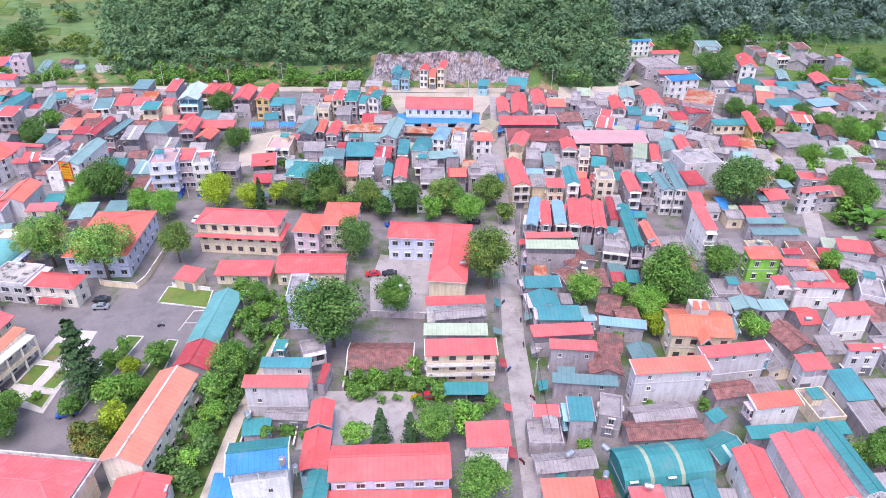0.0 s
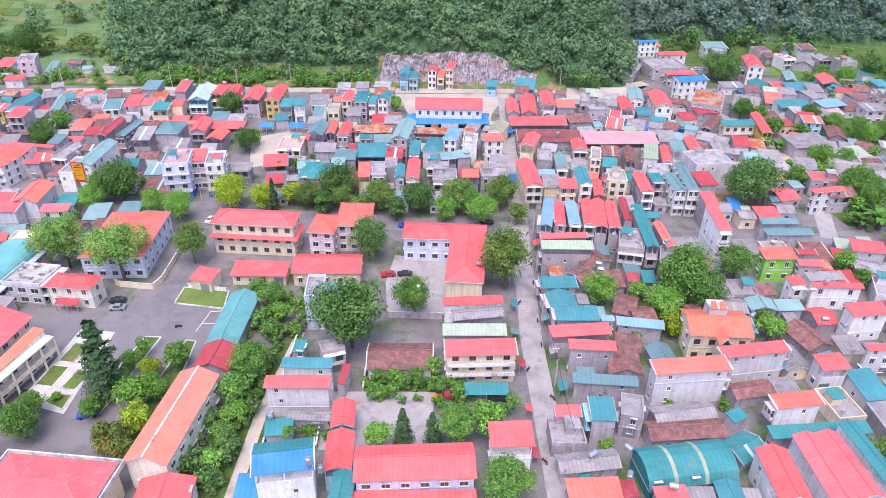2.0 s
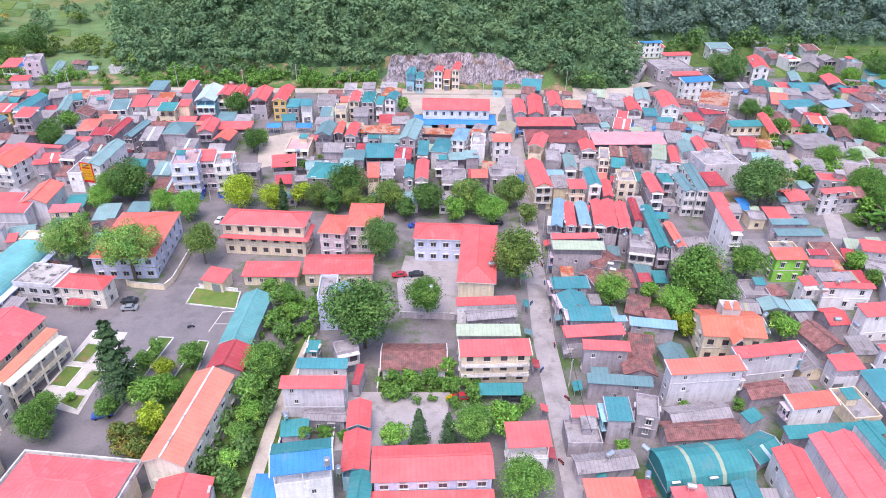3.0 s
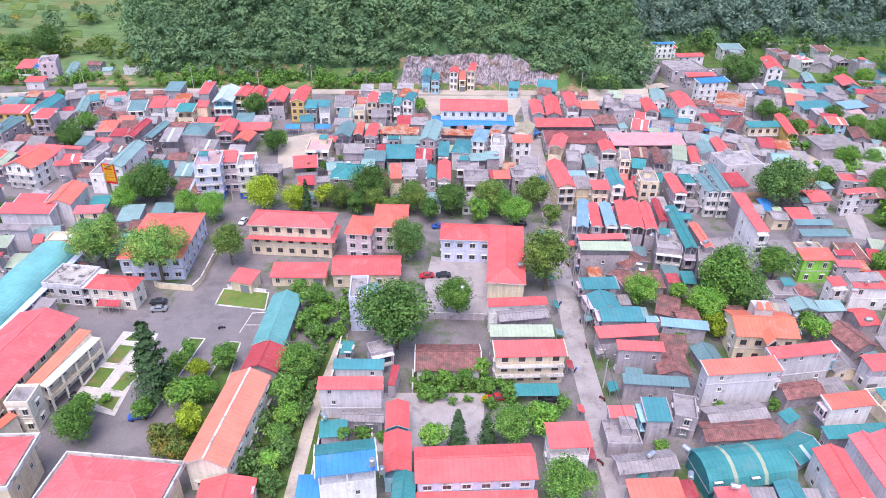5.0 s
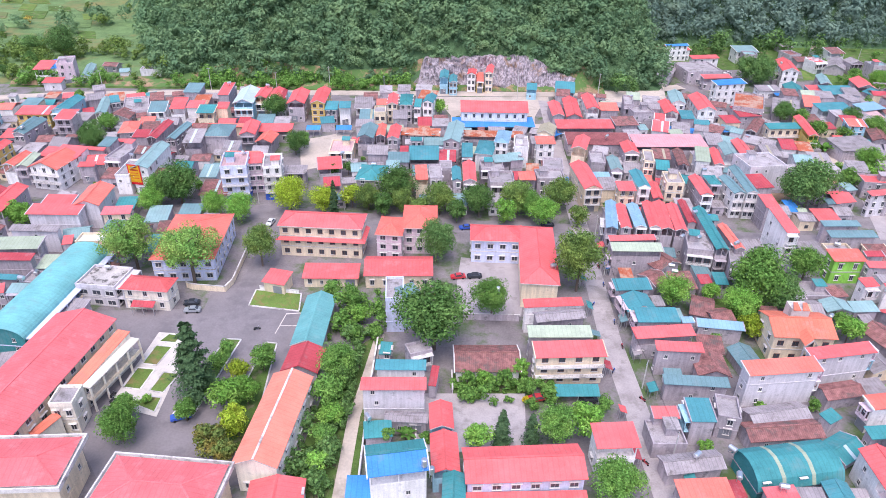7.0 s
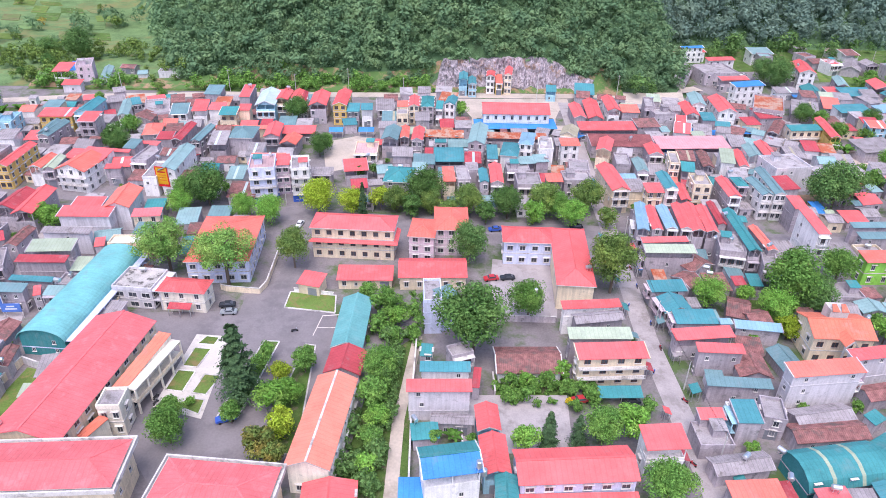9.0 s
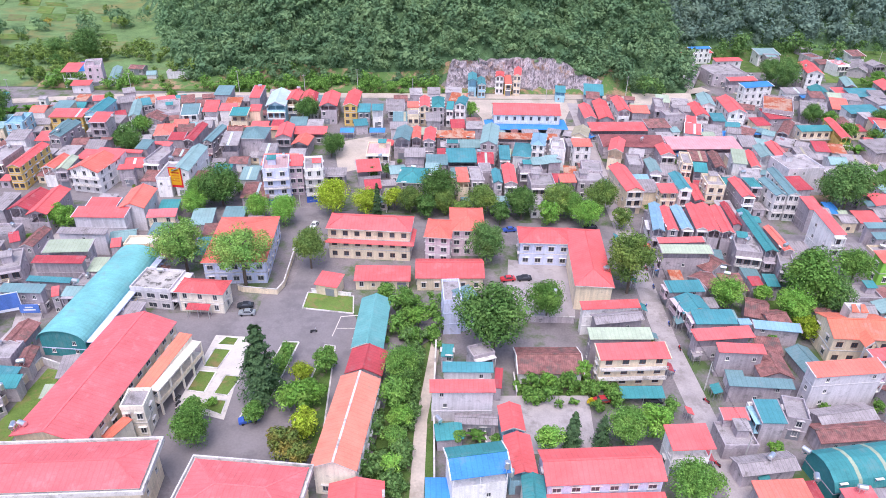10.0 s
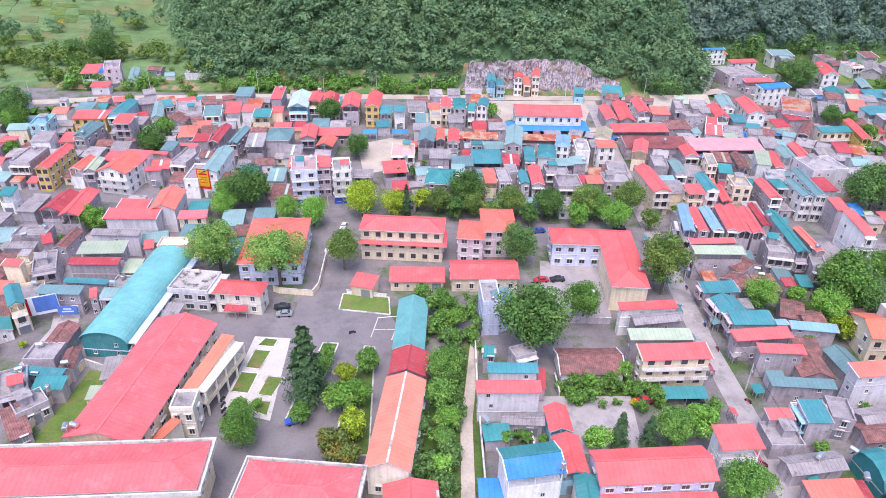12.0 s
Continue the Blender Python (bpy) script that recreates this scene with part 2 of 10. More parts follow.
def house(x, y, w, d, turn, h, form, rc, wc, win="", bal=0, skirt=0, par=0, tone="", porch=0, base=0, arc=0, street_side=0):
    """A house whose front eave is centred on (x, y), w wide and d deep, turned by turn degrees; h: to the eave."""
    rnd = random.Random(int(x * 31 + y * 17 + w * 7))
    z = level(x, y)
    top = new("awning" if wc == "awn" else "shed" if h < 4.3 else "house")
    top.matrix_world = pose(x, y, z, 0, 0, turn)
    roof_m = ROOF[rc]
    storeys = max(1, round(h / 3.3))
    if wc == "awn":
        s = Shell()
        s.slab((-w / 2, 0, h), (w / 2, 0, h), (w / 2, d, h + 0.7), (-w / 2, d, h + 0.7), 0.06)
        part("canopy", s.data("canopy", roof_m), top)
        for sx in (-w / 2 + 0.2, 0, w / 2 - 0.2):
            for sy in (0.2, d - 0.2):
                q = Shell()
                q.box(sx - 0.06, sx + 0.06, sy - 0.06, sy + 0.06, 0, h - 0.05 + 0.7 * sy / d)
                part("post", q.data("post", STEEL), top)
        return tagged(top, "%s sheet awning on thin steel posts beside a house" % COLOUR_WORD[rc], "awning", "market awnings")
    wall_m = WALL[wc]
    over = 0.0 if form == "f" else min(0.5, w * 0.06)
    x0, x1, y0, y1 = -w / 2 + over, w / 2 - over, over * 1.3, d - over
    if form == "s":
        rise = min(1.6, 0.10 * d + 0.25)
    elif form == "g":
        rise = min(2.6, 0.20 * d)
    else:
        rise = min(2.4, 0.22 * min(w, d)) * (0.55 if par else 1.0)
    # walls, with the gable ends up to the roof; some have an open terrace under the front of the roof
    s = Shell()
    terrace = y0 + (y1 - y0) * 0.4 if not win and not bal and storeys > 1 and d > 3.8 and w > 3.4 and form in "sgd" and rnd.random() < 0.5 else 0
    if terrace:
        deck = h * (storeys - 1) / storeys
        s.box(x0, x1, y0, y1, -0.5, deck)
        s.box(x0 + 0.01, x1 - 0.01, terrace, y1 - 0.01, deck, h - 0.02)
        for bx in ((x0, x1, y0, y0 + 0.15), (x0, x0 + 0.15, y0 + 0.15, terrace), (x1 - 0.15, x1, y0 + 0.15, terrace)):
            s.box(*bx, deck, deck + 0.85)
        for xx in (x0, (x0 + x1) / 2 - 0.1, x1 - 0.2):
            s.box(xx, xx + 0.2, y0 + 0.01, y0 + 0.2, deck + 0.85, h - 0.03)
    else:
        s.box(x0, x1, y0, y1, -0.5, h - (1.5 if form == "m" else 0.02))
    if form == "g":
        m = d / 2
        for xx in (x0, x1):
            s.face([(xx, y0, h - 0.02), (xx, y1, h - 0.02), (xx, m, h + rise * 0.93)])
    elif form == "d":
        s.face([(x0, y0, h - 0.02), (x1, y0, h - 0.02), (0, y0, h + rise * 0.93)])
        s.face([(x0, y1, h - 0.02), (x1, y1, h - 0.02), (0, y1, h + rise * 0.93)])
    elif form == "s":
        k0, k1 = h + rise * y0 / d - 0.13, h + rise * y1 / d - 0.13
        s.face([(x0, y0, h - 0.02), (x0, y1, h - 0.02), (x0, y1, k1), (x0, y0, k0)])
        s.face([(x1, y0, h - 0.02), (x1, y1, h - 0.02), (x1, y1, k1), (x1, y0, k0)])
        s.face([(x0, y1, h - 0.02), (x1, y1, h - 0.02), (x1, y1, k1), (x0, y1, k1)])
        s.face([(x0, y0, h - 0.02), (x1, y0, h - 0.02), (x1, y0, k0), (x0, y0, k0)])
    elif form == "v":
        arc = [(-math.cos(math.pi * i / 12) * (w / 2 - over), h + math.sin(math.pi * i / 12) * w * 0.26 - 0.1) for i in range(13)]
        s.face([(px, y0, pz) for px, pz in arc])
        s.face([(px, y1, pz) for px, pz in arc])
    elif form == "m":
        bend = [(0.0, h - 1.4), (d * 0.1, h + 0.5), (d * 0.3, h + 1.6), (d * 0.5, h + 2.0), (d * 0.72, h + 1.6), (d * 0.92, h + 0.4), (d, h - 1.4)]
        for xx in (x0, x1):
            s.face([(xx, y0, h - 1.5)] + [(xx, min(max(py, y0), y1), pz - 0.1) for py, pz in bend] + [(xx, y1, h - 1.5)])
    wall = part("wall", s.data("wall", ROOF["t"] if form == "m" else wall_m if form != "v" else ROOF["t"]), top)
    # floor bands between storeys
    if storeys > 1:
        for k in range(1, storeys):
            if win in ("rows", "loggia") or rnd.random() < 0.45:
                b = Shell()
                b.box(x0 - 0.09, x1 + 0.09, y0 - 0.1, y1 + 0.05, h * k / storeys - 0.14, h * k / storeys + 0.08, 0, True)
                part("floor_band", b.data("floor_band", TRIM if win in ("rows", "loggia") else wall_m), top)
    if base:
        b = Shell()
        b.box(x0 - 0.15, x1 + 0.15, y0 - 0.18, y1, 0, 3.0, 0, True)
        part("ground_floor_front", b.data("ground_floor_front", BLUE_BASE), top, "blue painted ground floor front")
    # roof
    r = Shell()
    if form == "f":
        r.box(x0, x1, y0, y1, h - 0.05, h + 0.06, 0, True)
        part("roof", r.data("roof", roof_m), top)
        p = Shell()
        ph, pt = 0.75, 0.22
        p.box(x0 - 0.06, x1 + 0.06, y0 - 0.06, y0 + pt, h - 0.3, h + ph, 0, True)
        p.box(x0 - 0.06, x1 + 0.06, y1 - pt, y1 + 0.06, h - 0.3, h + ph, 0, True)
        p.box(x0 - 0.06, x0 + pt, y0 + pt, y1 - pt, h - 0.3, h + ph, 0, True)
        p.box(x1 - pt, x1 + 0.06, y0 + pt, y1 - pt, h - 0.3, h + ph, 0, True)
        part("parapet", p.data("parapet", wall_m), top)
        if w > 5 and d > 5 and rnd.random() < 0.7:
            q = Shell()
            bx, by = rnd.uniform(x0 + 0.5, x1 - 3.2), rnd.uniform(y0 + 1, y1 - 3.2)
            q.box(bx, bx + 2.6, by, by + 2.6, h + 0.05, h + 2.3)
            hut = part("stair_hut", q.data("stair_hut", wall_m), top)
            q = Shell()
            q.slab((bx - 0.3, by - 0.4, h + 2.35), (bx + 2.9, by - 0.4, h + 2.35), (bx + 2.9, by + 2.9, h + 2.75), (bx - 0.3, by + 2.9, h + 2.75), 0.08)
            part("hut_roof", q.data("hut_roof", ROOF[rnd.choice(["g", "t", "r", "lg"])]), hut)
    elif form == "s":
        r.slab((-w / 2, 0, h), (w / 2, 0, h), (w / 2, d, h + rise), (-w / 2, d, h + rise))
        part("roof", r.data("roof", roof_m), top)
    elif form == "g":
        r.slab((-w / 2, 0, h), (w / 2, 0, h), (w / 2, d / 2, h + rise), (-w / 2, d / 2, h + rise))
        r.slab((w / 2, d, h), (-w / 2, d, h), (-w / 2, d / 2, h + rise), (w / 2, d / 2, h + rise), m=1 if tone else 0)
        part("roof", r.data("roof", roof_m, ROOF[tone] if tone else roof_m), top)
        c = Shell()
        c.box(-w / 2, w / 2, d / 2 - 0.22, d / 2 + 0.22, h + rise - 0.05, h + rise + 0.07, 0, True)
        part("ridge_cap", c.data("ridge_cap", ROOF[tone] if tone else roof_m), top)
    elif form == "d":
        r.slab((-w / 2, d, h), (-w / 2, 0, h), (0, 0, h + rise), (0, d, h + rise))
        r.slab((w / 2, 0, h), (w / 2, d, h), (0, d, h + rise), (0, 0, h + rise))
        part("roof", r.data("roof", roof_m), top)
        c = Shell()
        c.box(-0.22, 0.22, 0, d, h + rise - 0.05, h + rise + 0.07, 0, True)
        part("ridge_cap", c.data("ridge_cap", TRIM if rc in ("or",) else roof_m), top)
        b = Shell()
        for sx in (-1, 1):
            b.slab((sx * w / 2, -0.06, h - 0.02), (0, -0.06, h + rise - 0.02), (0, -0.02, h + rise - 0.02), (sx * w / 2, -0.02, h - 0.02), 0.22)
        part("bargeboard", b.data("bargeboard", TRIM if rnd.random() < 0.6 else roof_m), top)
    elif form == "h":
        q = min(w, d) / 2
        if w >= d:
            e1, e2 = (-w / 2 + q, d / 2, h + rise), (w / 2 - q, d / 2, h + rise)
        else:
            e1, e2 = (0, q, h + rise), (0, d - q, h + rise)
        a, b, c, e = (-w / 2, 0, h), (w / 2, 0, h), (w / 2, d, h), (-w / 2, d, h)
        if w >= d:
            faces = ([a, b, e2, e1], [b, c, e2], [c, e, e1, e2], [e, a, e1])
        else:
            faces = ([a, b, e1], [b, c, e2, e1], [c, e, e2], [e, a, e1, e2])
        for f in faces:
            A, B = Vector(f[0]), Vector(f[1])
            u = (B - A).normalized()
            r.face(f, 0, [((Vector(p) - A).dot(u), ((Vector(p) - A) - u * (Vector(p) - A).dot(u)).length) for p in f])
        for p, q2 in ((a, b), (b, c), (c, e), (e, a)):
            r.face([(p[0], p[1], h - 0.25), (q2[0], q2[1], h - 0.25), q2, p], 1)
        r.face([(e[0], e[1], h - 0.25), (c[0], c[1], h - 0.25), (b[0], b[1], h - 0.25), (a[0], a[1], h - 0.25)], 1)
        part("roof", r.data("roof", roof_m, TRIM), top)
        c2 = Shell()
        for p, q2 in ((a, e1), (b, e2 if w >= d else e1), (c, e2), (e, e1 if w >= d else e2), (e1, e2)):
            P, Q = Vector(p), Vector(q2)
            side = (Q - P).cross(Vector((0, 0, 1))).normalized() * 0.16
            up = Vector((0, 0, 0.07))
            c2.face([P - side + up, P + side + up, Q + side + up, Q - side + up])
            c2.face([P - side - up, P - side + up, Q - side + up, Q - side - up])
            c2.face([P + side + up, P + side - up, Q + side - up, Q + side + up])
        part("ridge_cap", c2.data("ridge_cap", roof_m), top)
        if par:
            p = Shell()
            for bx in ((-w / 2 - 0.8, w / 2 + 0.8, -0.8, -0.5), (-w / 2 - 0.8, w / 2 + 0.8, d + 0.5, d + 0.8), (-w / 2 - 0.8, -w / 2 - 0.5, -0.5, d + 0.5), (w / 2 + 0.5, w / 2 + 0.8, -0.5, d + 0.5)):
                p.box(*bx, h - 0.9, h + 0.15, 0, True)
            p.box(-w / 2 - 0.5, w / 2 + 0.5, -0.5, d + 0.5, h - 0.9, h - 0.6, 0, True)
            part("gutter_parapet", p.data("gutter_parapet", TRIM), top)
    elif form == "v":
        n, k = 14, w * 0.26
        arc = [(-math.cos(math.pi * i / n) * w / 2, h + math.sin(math.pi * i / n) * k) for i in range(n + 1)]
        run = 0.0
        for (xa, za), (xb, zb) in zip(arc, arc[1:]):
            L = math.hypot(xb - xa, zb - za)
            r.face([(xa, 0, za), (xa, d, za), (xb, d, zb), (xb, 0, zb)], 0, [(0, run), (d, run), (d, run + L), (0, run + L)])
            r.face([(xa, 0, za - 0.12), (xb, 0, zb - 0.12), (xb, 0, zb), (xa, 0, za)], 0)
            r.face([(xa, d, za - 0.12), (xa, 0, za - 0.12), (xb, 0, zb - 0.12), (xb, d, zb - 0.12)], 0)
            run += L
        part("roof", r.data("roof", roof_m), top)
    elif form == "m":
        for (ya, za), (yb, zb) in zip(bend, bend[1:]):
            r.slab((-w / 2, ya, za), (w / 2, ya, za), (w / 2, yb, zb), (-w / 2, yb, zb), 0.08)
        part("roof", r.data("roof", roof_m), top)
        for xx in (-w * 0.22, w * 0.12):
            e = Shell()
            for (ya, za), (yb, zb) in zip(bend[:-1], bend[1:]):
                e.slab((xx, ya, za + 0.04), (xx + 0.8, ya, za + 0.04), (xx + 0.8, yb, zb + 0.04), (xx, yb, zb + 0.04), 0.03)
            part("skylight_strip", e.data("skylight_strip", ROOF["k"]), top, "pale translucent skylight strip")
    if form in ("s", "g") and w > 4.5 and rnd.random() < 0.28:
        yy = d if form == "s" else d / 2
        for sx in (-w / 2 - 0.1, w / 2 - 0.12):
            e = Shell()
            e.slab((sx, -0.05, h + 0.1), (sx + 0.22, -0.05, h + 0.1), (sx + 0.22, yy, h + rise + 0.1), (sx, yy, h + rise + 0.1), 0.4)
            if form == "g":
                e.slab((sx, yy, h + rise + 0.1), (sx + 0.22, yy, h + rise + 0.1), (sx + 0.22, d + 0.05, h + 0.1), (sx, d + 0.05, h + 0.1), 0.4)
            part("verge_trim", e.data("verge_trim", wall_m), top)
    if form in ("s", "g") and w > 6 and d > 6 and rnd.random() < 0.25:
        e = Shell()
        xx = rnd.uniform(-w * 0.3, w * 0.3)
        yy = d if form == "s" else d / 2
        e.slab((xx, 0.1, h + rise * 0.1 / yy + 0.03), (xx + 0.9, 0.1, h + rise * 0.1 / yy + 0.03), (xx + 0.9, yy * 0.95, h + rise * 0.95 + 0.03), (xx, yy * 0.95, h + rise * 0.95 + 0.03), 0.03)
        part("skylight_strip", e.data("skylight_strip", ROOF["kh"] if rnd.random() < 0.5 else ROOF["lw"]), top)
    if skirt:
        k = Shell()
        zz = h * 0.64
        k.slab((x0 - 1.3, y0 - 1.4, zz - 0.6), (x1 + 1.3, y0 - 1.4, zz - 0.6), (x1, y0 - 0.05, zz), (x0, y0 - 0.05, zz), 0.1)
        k.slab((x1 + 1.3, y0 - 1.4, zz - 0.6), (x1 + 1.3, y1, zz - 0.6), (x1 + 0.05, y1, zz), (x1 + 0.05, y0, zz), 0.1)
        part("skirt_roof", k.data("skirt_roof", roof_m), top, "lower red roof skirt between storeys")
    if porch:
        k = Shell()
        pw, pd = w * 0.2, 3.0
        k.slab((-pw / 2, 1.5, h), (-pw / 2, -pd, h), (0, -pd, h + 1.9), (0, 1.5, h + 1.9), 0.1)
        k.slab((pw / 2, -pd, h), (pw / 2, 1.5, h), (0, 1.5, h + 1.9), (0, -pd, h + 1.9), 0.1)
        po = part("porch_roof", k.data("porch_roof", roof_m), top)
        k = Shell()
        for sx in (-1, 1):
            k.slab((sx * pw / 2, -pd - 0.25, h + 0.05), (0, -pd - 0.25, h + 1.95), (0, -pd, h + 1.95), (sx * pw / 2, -pd, h + 0.05), 0.4)
            k.box(sx * pw / 2 * 0.85 - 0.2, sx * pw / 2 * 0.85 + 0.2, -pd + 0.2, -pd + 0.6, -0.3, h)
        part("porch_frame", k.data("porch_frame", TRIM), top)
        k = Shell()
        k.box(-2.2, 2.2, d * 0.5 + 0.4, d * 0.5 + 4, h, h + rise + 2.0)
        for sx in (-2.0, 0.2):
            k.slab((sx, d * 0.5, h + rise + 2), (sx + 1.8, d * 0.5, h + rise + 2), (sx + 1.4, d * 0.5 + 2, h + rise + 3), (sx + 0.4, d * 0.5 + 2, h + rise + 3), 0.15, 1)
        part("roof_turret", k.data("roof_turret", TRIM, roof_m), top)
    # windows
    street = not win and not bal and storeys > 1 and 3.2 < w < 10 and d > 3.5 and form != "v" and rnd.random() < 0.55
    if street:
        for k in range(1, storeys - (1 if terrace else 0)):
            put_balcony(top, x1 - x0 - 0.3, (x0 + x1) / 2, y0, h * k / storeys, rnd.choice([TRIM, wall_m, WALL["w"]]))
        part("shutter_door", DOOR_ME, top, at=pose((x0 + x1) / 2, y0, 0))
    if not street_side and 21 < x - w / 2 < 31 and 95 < y < 200 and storeys > 1:
        street_side = -1
    if street_side and y1 - y0 > 2:
        edge = x0 if street_side < 0 else x1
        for k in range(1, storeys - (1 if terrace else 0)):
            put_balcony(top, min(6, y1 - y0 - 0.4), edge, (y0 + y1) / 2, h * k / storeys, rnd.choice([WALL["w"], WALL["p"], WALL["c"]]), 90 * street_side)
        part("shutter_door", DOOR_ME, top, at=pose(edge, (y0 + y1) / 2, 0, 0, 0, 90 * street_side))
    if form == "f" and w > 5 and d > 5 and y < 260 and rnd.random() < 0.5:
        SPOTS.append(top.matrix_world @ Vector((rnd.uniform(x0 + 1.2, x1 - 1.2), y1 - 1.2, h + 0.06)))
    mode = "flank" if street else win or rnd.choice(["few", "some", "rows", "some"] if h > 6 and y > 200 else ["few", "few", "none", "some"])
    sh = h / storeys
    wk = "wood" if wc in ("y", "Y") and rnd.random() < 0.5 else "tall"
    if mode == "rows":
        n = max(2, int((x1 - x0) / 3.2))
        for k in range(storeys):
            for i in range(n):
                put_window(top, "wide" if wc in ("b", "p") else wk, x0 + (x1 - x0) * (i + 0.5) / n, y0, k * sh + 0.95 + (0.1 if sh > 3 else 0), 0)
        n = max(1, int((y1 - y0) / 4))
        for k in range(storeys):
            for i in range(n):
                for xx, a in ((x0, -90), (x1, 90)):
                    put_window(top, "tall", xx, y0 + (y1 - y0) * (i + 0.5) / n, k * sh + 0.95, a)
    elif mode == "side":
        n = max(1, int((y1 - y0) / 3.6))
        for k in range(storeys):
            for i in range(n):
                for xx, a in ((x0, -90), (x1, 90)):
                    put_window(top, "wide", xx, y0 + (y1 - y0) * (i + 0.5) / n, k * sh + 1.0, a)
        for i in range(2):
            put_window(top, "tall", x0 + (x1 - x0) * (i + 0.5) / 2, y0, 1.0, 0)
    elif mode == "loggia":
        n = max(3, int((y1 - y0) / 3.6))
        for xx, a in ((x1, 90), (x0, -90)):
            for k in range(storeys):
                for i in range(n):
                    put_window(top, "band", xx, y0 + (y1 - y0) * (i + 0.5) / n, k * sh + 0.6, a)
        for k in range(storeys):
            for i in range(max(1, int((x1 - x0) / 3))):
                put_window(top, "band", x0 + (x1 - x0) * (i + 0.5) / max(1, int((x1 - x0) / 3)), y0, k * sh + 0.6, 0)
    elif mode == "flank":
        for k in range(storeys):
            for xx, a in ((x0, -90), (x1, 90)):
                n = max(1, int((y1 - y0) / 4.5))
                for i in range(n):
                    if rnd.random() < 0.45 and not (terrace and k == storeys - 1 and y0 + (y1 - y0) * (i + 0.5) / n < terrace + 1):
                        put_window(top, "small", xx, y0 + (y1 - y0) * (i + 0.5) / n, k * sh + 1.1, a)
    elif mode in ("few", "some"):
        for k in range(storeys):
            n = int((x1 - x0) / (4.5 if mode == "few" else 3.2))
            for i in range(max(1, n)):
                if rnd.random() < (0.45 if mode == "few" else 0.75) and not (terrace and k == storeys - 1):
                    put_window(top, "small" if mode == "few" else rnd.choice(["small", "tall"]), x0 + (x1 - x0) * (i + 0.5 + rnd.uniform(-0.2, 0.2)) / max(1, n), y0, k * sh + 1.15, 0)
            for xx, a in ((x0, -90), (x1, 90)):
                n = max(1, int((y1 - y0) / 4.5))
                for i in range(n):
                    if rnd.random() < 0.4 and not (terrace and k == storeys - 1 and y0 + (y1 - y0) * (i + 0.5) / n < terrace + 1):
                        put_window(top, "small" if mode == "few" else "tall", xx, y0 + (y1 - y0) * (i + 0.5) / n, k * sh + 1.1, a)
        if mode == "some" and w > 4:
            part("shutter_door", DOOR_ME, top, at=pose(rnd.uniform(x0 + 1.5, x1 - 1.5), y0, 0))
    if arc:
        n = max(3, int(d / 3.6))
        for k in range(1, storeys + 1):
            s = Shell()
            zz = h * k / storeys - 0.25
            s.box(x1, x1 + 2.4, y0, y1, zz, zz + 0.3, 0, True)
            part("gallery_floor", s.data("gallery_floor", wall_m), top)
            if k < storeys:
                s = Shell()
                s.box(x1 + 2.25, x1 + 2.4, y0, y1, zz + 0.3, zz + 1.1, 0, True)
                part("gallery_parapet", s.data("gallery_parapet", WALL["y"]), top)
        for i in range(n + 1):
            s = Shell()
            yy = y0 + (y1 - y0 - 0.4) * i / n
            s.box(x1 + 2.0, x1 + 2.38, yy, yy + 0.4, -0.3, h - 0.3)
            part("column", s.data("column", wall_m), top)
    if bal:
        for k in range(1, storeys):
            b = Shell()
            zz = k * sh
            b.box(x0, x1, y0 - 1.2, y0, zz - 0.12, zz, 0, True)
            b.box(x0, x1, y0 - 1.2, y0 - 1.12, zz, zz + 0.18, 0, True)
            b.box(x0, x1, y0 - 1.22, y0 - 1.1, zz + 0.85, zz + 0.95, 0, True)
            n = max(3, int((x1 - x0) / 0.6))
            for i in range(n + 1):
                xx = x0 + (x1 - x0 - 0.08) * i / n
                b.box(xx, xx + 0.08, y0 - 1.2, y0 - 1.12, zz + 0.18, zz + 0.85)
            part("balcony", b.data("balcony", TRIM), top)
    return tagged(top, "%s %s with %s %s roof" % (WALL_WORD[wc], "single-storey building" if storeys == 1 else "%s-storey building" % {2: "two", 3: "three", 4: "four", 5: "five"}.get(storeys, "tall"), SHAPE_WORD[form], COLOUR_WORD[rc]), "shed" if h < 4.3 else "house", "town sheds" if h < 4.3 else "town houses")


FAR_ROOFS = list(ROOF)
FAR_WALLS = list(WALL)
far_sheds = Shell()


